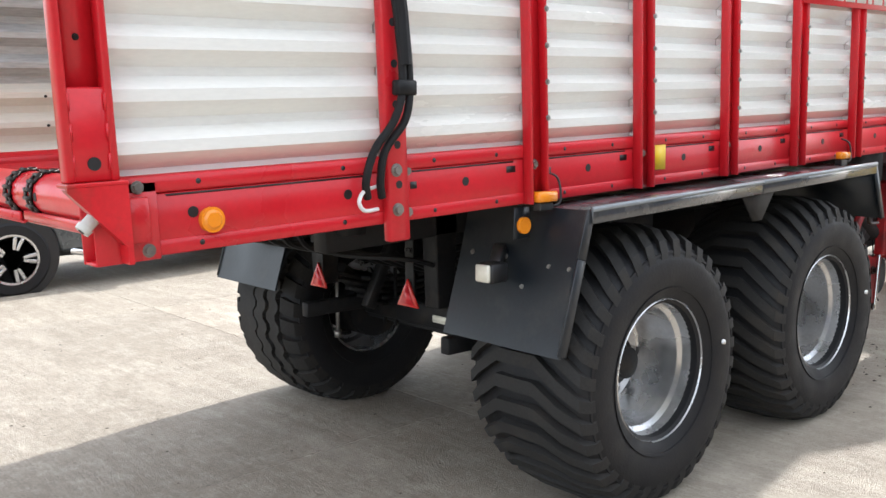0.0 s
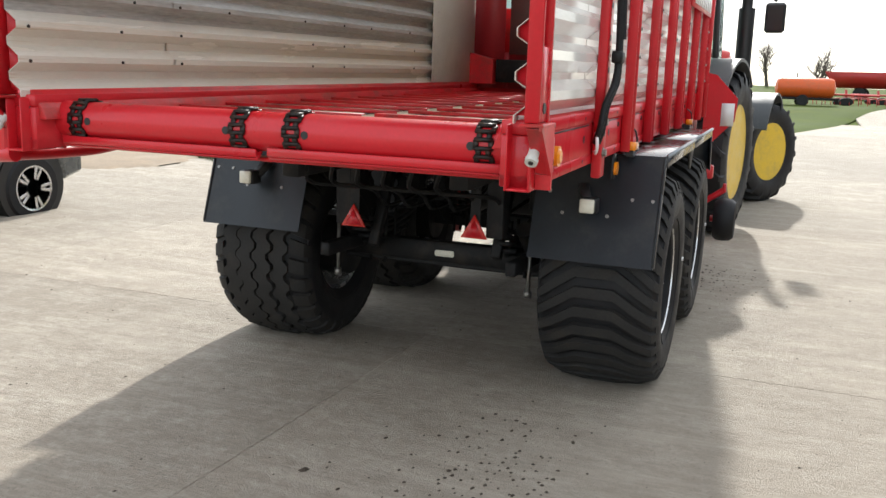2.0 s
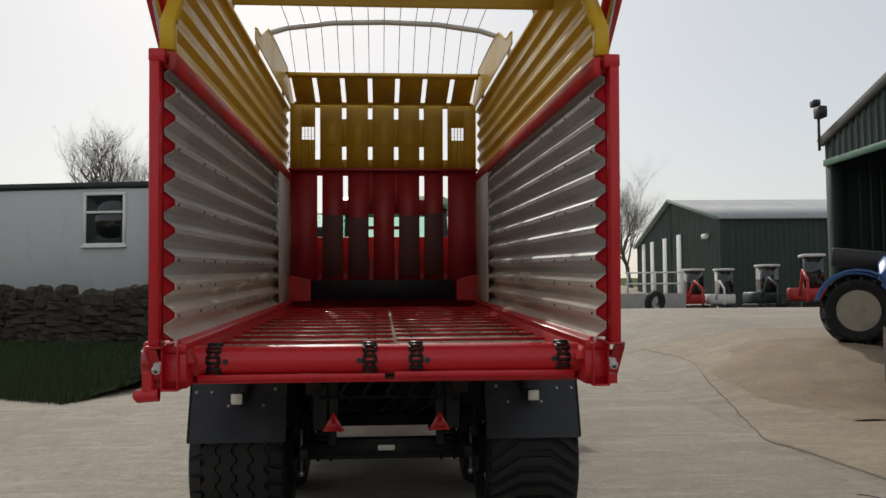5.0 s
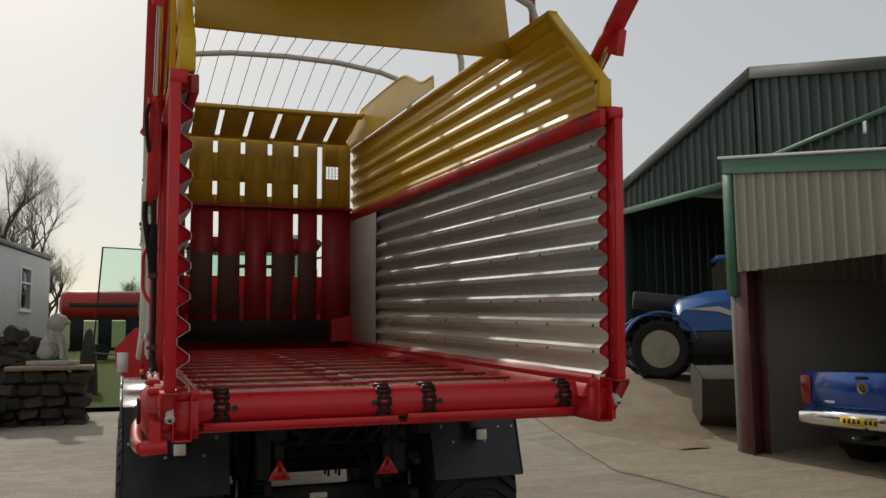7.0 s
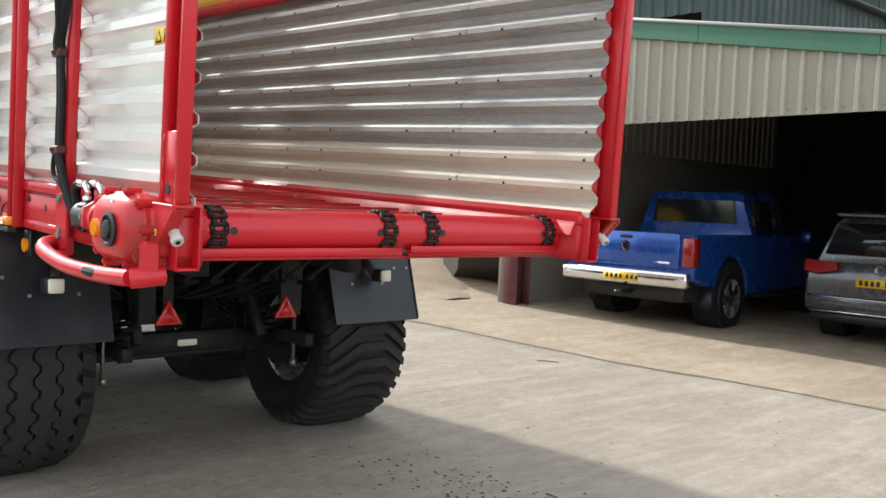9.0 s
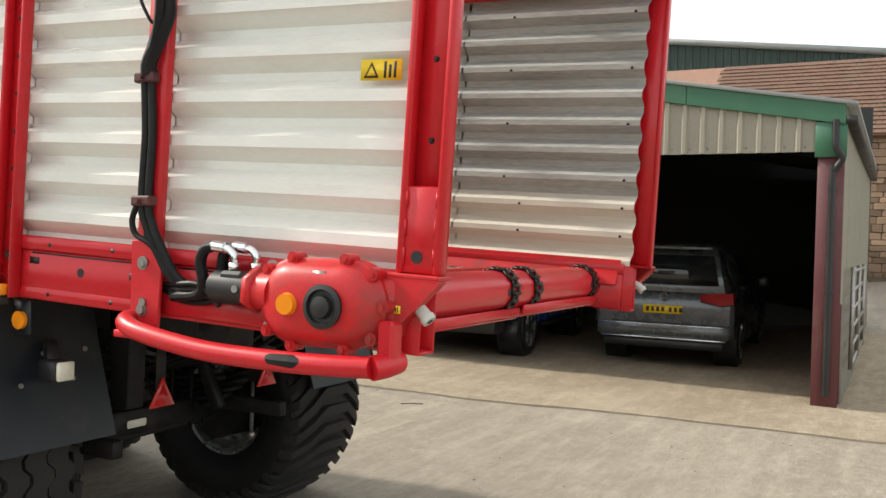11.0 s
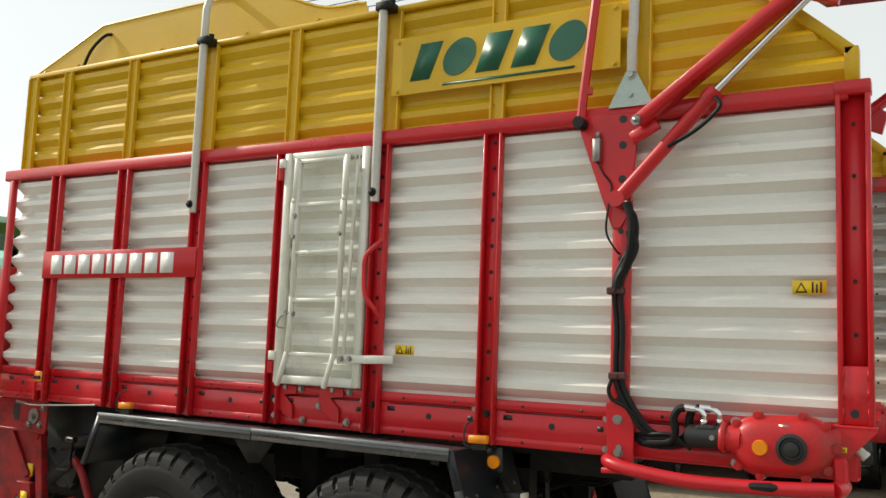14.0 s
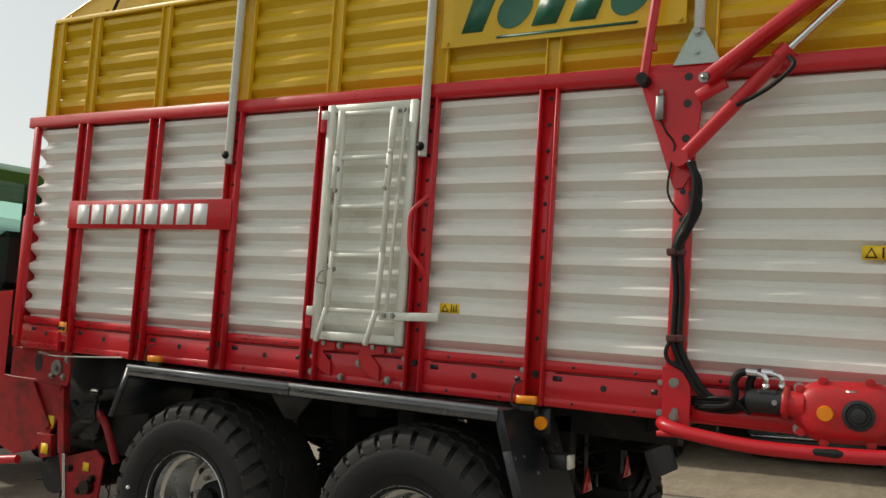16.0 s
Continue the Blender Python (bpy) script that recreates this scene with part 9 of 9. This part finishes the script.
prism(bm, [(-0.5, 1.1), (0.55, 1.35), (0.7, 1.2), (0.55, 0.05), (0.1, 0.0), (-0.35, 0.35)], "y", -0.75, 0.75, 0.015)
part("bucket_shell", bm, RUST, bk)
bm = bmesh.new()
for y in (-0.76, 0.76):
    prism(bm, [(-0.55, 1.12), (0.6, 1.4), (0.75, 1.2), (0.6, 0.0), (0.1, -0.0), (-0.4, 0.32)], "y", y - 0.015, y + 0.015)
part("bucket_cheek", bm, RUST, bk)

# ---- stone building behind the barn ----
SBY = -23.2
house = thing("stone_building", pose(0, 0, 0), "old sandstone farm building with clay tile roof", "house")
bm = bmesh.new()
box(bm, -16, 7, SBY - 6, SBY - 0.1, 0.3, 4.95)
part("wall", bm, MORTAR, house)
rnd = random.Random(21)
blocks = []
for k in range(4):
    bm = bmesh.new()
    bmesh.ops.create_cube(bm, size=1.0)
    bmesh.ops.bevel(bm, geom=bm.edges[:], offset=0.06, segments=1, affect="EDGES")
    for v in bm.verts:
        v.co += Vector((rnd.uniform(-0.04, 0.04), rnd.uniform(-0.04, 0.04), rnd.uniform(-0.04, 0.04)))
    me = bpy.data.meshes.new("stone_block")
    bm.to_mesh(me)
    bm.free()
    me.materials.append(SANDSTONE)
    blocks.append(me)
z = 1.0
nb = 0
far_v, far_f = [], []
while z < 4.9:
    h = rnd.uniform(0.14, 0.24)
    x = -9.0 + rnd.uniform(0, 0.3)
    while x < 3.5:
        w = rnd.uniform(0.2, 0.5)
        if not (-2.9 < x + w / 2 < -1.5 and 2.62 < z + h / 2 < 3.45):
            if -5.2 < x < 0.8 and nb < 330:
                ob = new("stone_block", rnd.choice(blocks))
                ob.parent = house
                ob.matrix_local = Matrix.Translation((x + w / 2, SBY - 0.09 + rnd.uniform(-0.01, 0.015), z + h / 2)) @ Matrix.Diagonal((w - 0.02, 0.12, h - 0.02, 1))
                nb += 1
            else:
                i = len(far_v)
                a, b, c, d = x + 0.01, x + w - 0.01, z + 0.01, z + h - 0.01
                yy = SBY - 0.05 + rnd.uniform(-0.01, 0.02)
                far_v += [(a, yy, c), (b, yy, c), (b, yy, d), (a, yy, d), (a, yy - 0.1, c), (b, yy - 0.1, c), (b, yy - 0.1, d), (a, yy - 0.1, d)]
                far_f += [(i + p, i + q, i + r, i + s) for p, q, r, s in ((3, 2, 1, 0), (0, 1, 5, 4), (1, 2, 6, 5), (2, 3, 7, 6), (3, 0, 4, 7))]
        x += w
    z += h
me = bpy.data.meshes.new("stone_blocks")
me.from_pydata(far_v, [], far_f)
me.materials.append(SANDSTONE)
fb = new("stone_blocks", me)
fb.parent = house
tagged(fb, kind="stuff")
small_window(house, Matrix.Translation((-1.6, SBY - 0.0, 2.72)) @ Matrix.Rotation(radians(180), 4, "Z"), 1.2, 0.62, 0)
bm = bmesh.new()
rod(bm, (-0.95, SBY + 0.06, 1.0), (-0.95, SBY + 0.06, 4.85), 0.05, n=10)
part("drainpipe", bm, BLACK, house)
# tiled roof, courses laid one over the other
slope = math.atan2(2.6, 3.2)
rm = Matrix.Translation((0, SBY + 0.25, 4.85)) @ Matrix.Rotation(-slope, 4, "X")
bm = bmesh.new()
box(bm, -16.2, 7.2, -4.2, 0.0, -0.1, -0.02, 0, Matrix.Translation((0, SBY + 0.25, 4.85)) @ Matrix.Rotation(-slope, 4, "X"))
roof = part("roof", bm, TILE, house, "old clay tile roof")
tv, tf = [], []
for c in range(19):
    y0 = -c * 0.22
    x = -10.0 + (0.09 if c % 2 else 0)
    while x < 4.0:
        w = 0.18
        lift = rnd.uniform(0, 0.012)
        pts = [(x + 0.005, y0 + 0.02, 0.035 + lift), (x + w - 0.005, y0 + 0.02, 0.035 + lift), (x + w - 0.005, y0 - 0.24, 0.0), (x + 0.005, y0 - 0.24, 0.0), (x + 0.005, y0 + 0.02, 0.0), (x + w - 0.005, y0 + 0.02, 0.0)]
        i = len(tv)
        tv += [tuple(rm @ Vector(p)) for p in pts]
        tf += [(i, i + 1, i + 2, i + 3), (i + 4, i + 5, i + 1, i)]
        x += w
me = bpy.data.meshes.new("roof_tiles")
me.from_pydata(tv, [], tf)
me.materials.append(TILE)
rt = new("roof_tiles", me)
rt.parent = roof
tagged(rt, kind="stuff")
bm = bmesh.new()
box(bm, -1.75, -1.15, -2.35, -1.45, 0.03, 0.1, 0.01, rm)
sk = part("skylight", bm, STEEL, house, "small roof skylight")
# the sky's reflection is put into the pane's grey-blue base colour
bm = bmesh.new()
box(bm, -1.70, -1.20, -2.28, -1.52, 0.1, 0.105, 0, rm)
part("pane", bm, mat("sky_painted_glass", (0.25, 0.3, 0.34), 0.08, vary=0.05), sk)
bm = bmesh.new()
rod(bm, (-1.6, SBY + 0.3, 4.3), (-1.6, SBY - 0.05, 5.4), 0.05, n=10)
part("soil_pipe", bm, BLACK, house)
back = thing("green_shed", pose(0, 0, 0), "dark green shed behind the stone building", "shed")
bm = bmesh.new()
ribbed(bm, (-0.6, -33), (14, -33), 2, (8.9, 10.7), (0, 1), 0.3, 0.04)
part("shed_wall", bm, CLAD_GREEN, back, smooth=0)
bm = bmesh.new()
prism(bm, [(-0.9, 8.9), (14, 10.7), (14, 10.9), (-0.9, 9.1)], "y", -40, -32.8)
part("shed_roof", bm, ROOFSHEET, back)
bm = bmesh.new()
box(bm, -0.6, 14, -40, -33.1, 2, 8.8)
part("shed_body", bm, CLAD_GREEN, back)

# ---- crumbs and droppings on the concrete ----
rnd = random.Random(33)
cv, cf = [], []


def crumb(x, y, r):
    z = ground_z(x, y)
    i = len(cv)
    n = 6
    for k in range(n):
        a = 2 * math.pi * k / n
        q = r * rnd.uniform(0.6, 1.2)
        cv.append((x + q * math.cos(a), y + q * 0.7 * math.sin(a), z + 0.001))
    cv.append((x, y, z + r * 0.45))
    for k in range(n):
        cf.append((i + k, i + (k + 1) % n, i + n))


for k in range(420):
    crumb(rnd.uniform(-4, 7), rnd.uniform(-6, 6), rnd.uniform(0.004, 0.014))
for k in range(170):
    crumb(0.70 + rnd.gauss(0, 0.38), -0.86 + rnd.gauss(0, 0.22), rnd.uniform(0.004, 0.018))
for k in range(160):
    crumb(5.3 + rnd.gauss(0, 0.5), -1.35 + rnd.gauss(0, 0.3), rnd.uniform(0.005, 0.02))
crumb(0.33, -0.14, 0.03)
for k in range(500):
    crumb(rnd.uniform(-3, 9), rnd.uniform(-5.2, 6.5), rnd.uniform(0.003, 0.009))
me = bpy.data.meshes.new("dirt_crumbs")
me.from_pydata(cv, [], cf)
me.materials.append(mat("dark_soil_crumbs", (0.06, 0.045, 0.032), 0.95, vary=0.4, scale=9))
tagged(new("dirt_crumbs", me), "dark crumbs of soil and straw on concrete", "dirt", kind="stuff")

for x0, y0, a0, ln in ((2.9, -4.25, 0.5, 0.22), (-0.38, -1.36, 0.9, 0.10), (0.2, -1.15, -0.3, 0.12)):
    bm = bmesh.new()
    z0 = ground_z(x0, y0) + 0.008
    tube(bm, smooth_path([(x0, y0, z0), (x0 + ln * 0.5 * math.cos(a0), y0 + ln * 0.5 * math.sin(a0), z0 + 0.004), (x0 + ln * math.cos(a0 + 0.08), y0 + ln * math.sin(a0 + 0.08), z0)]), 0.0045, 6)
    tagged(part("twig", bm, BARK), "thin dry brown twig lying on the concrete", "twig", "twigs on the yard")
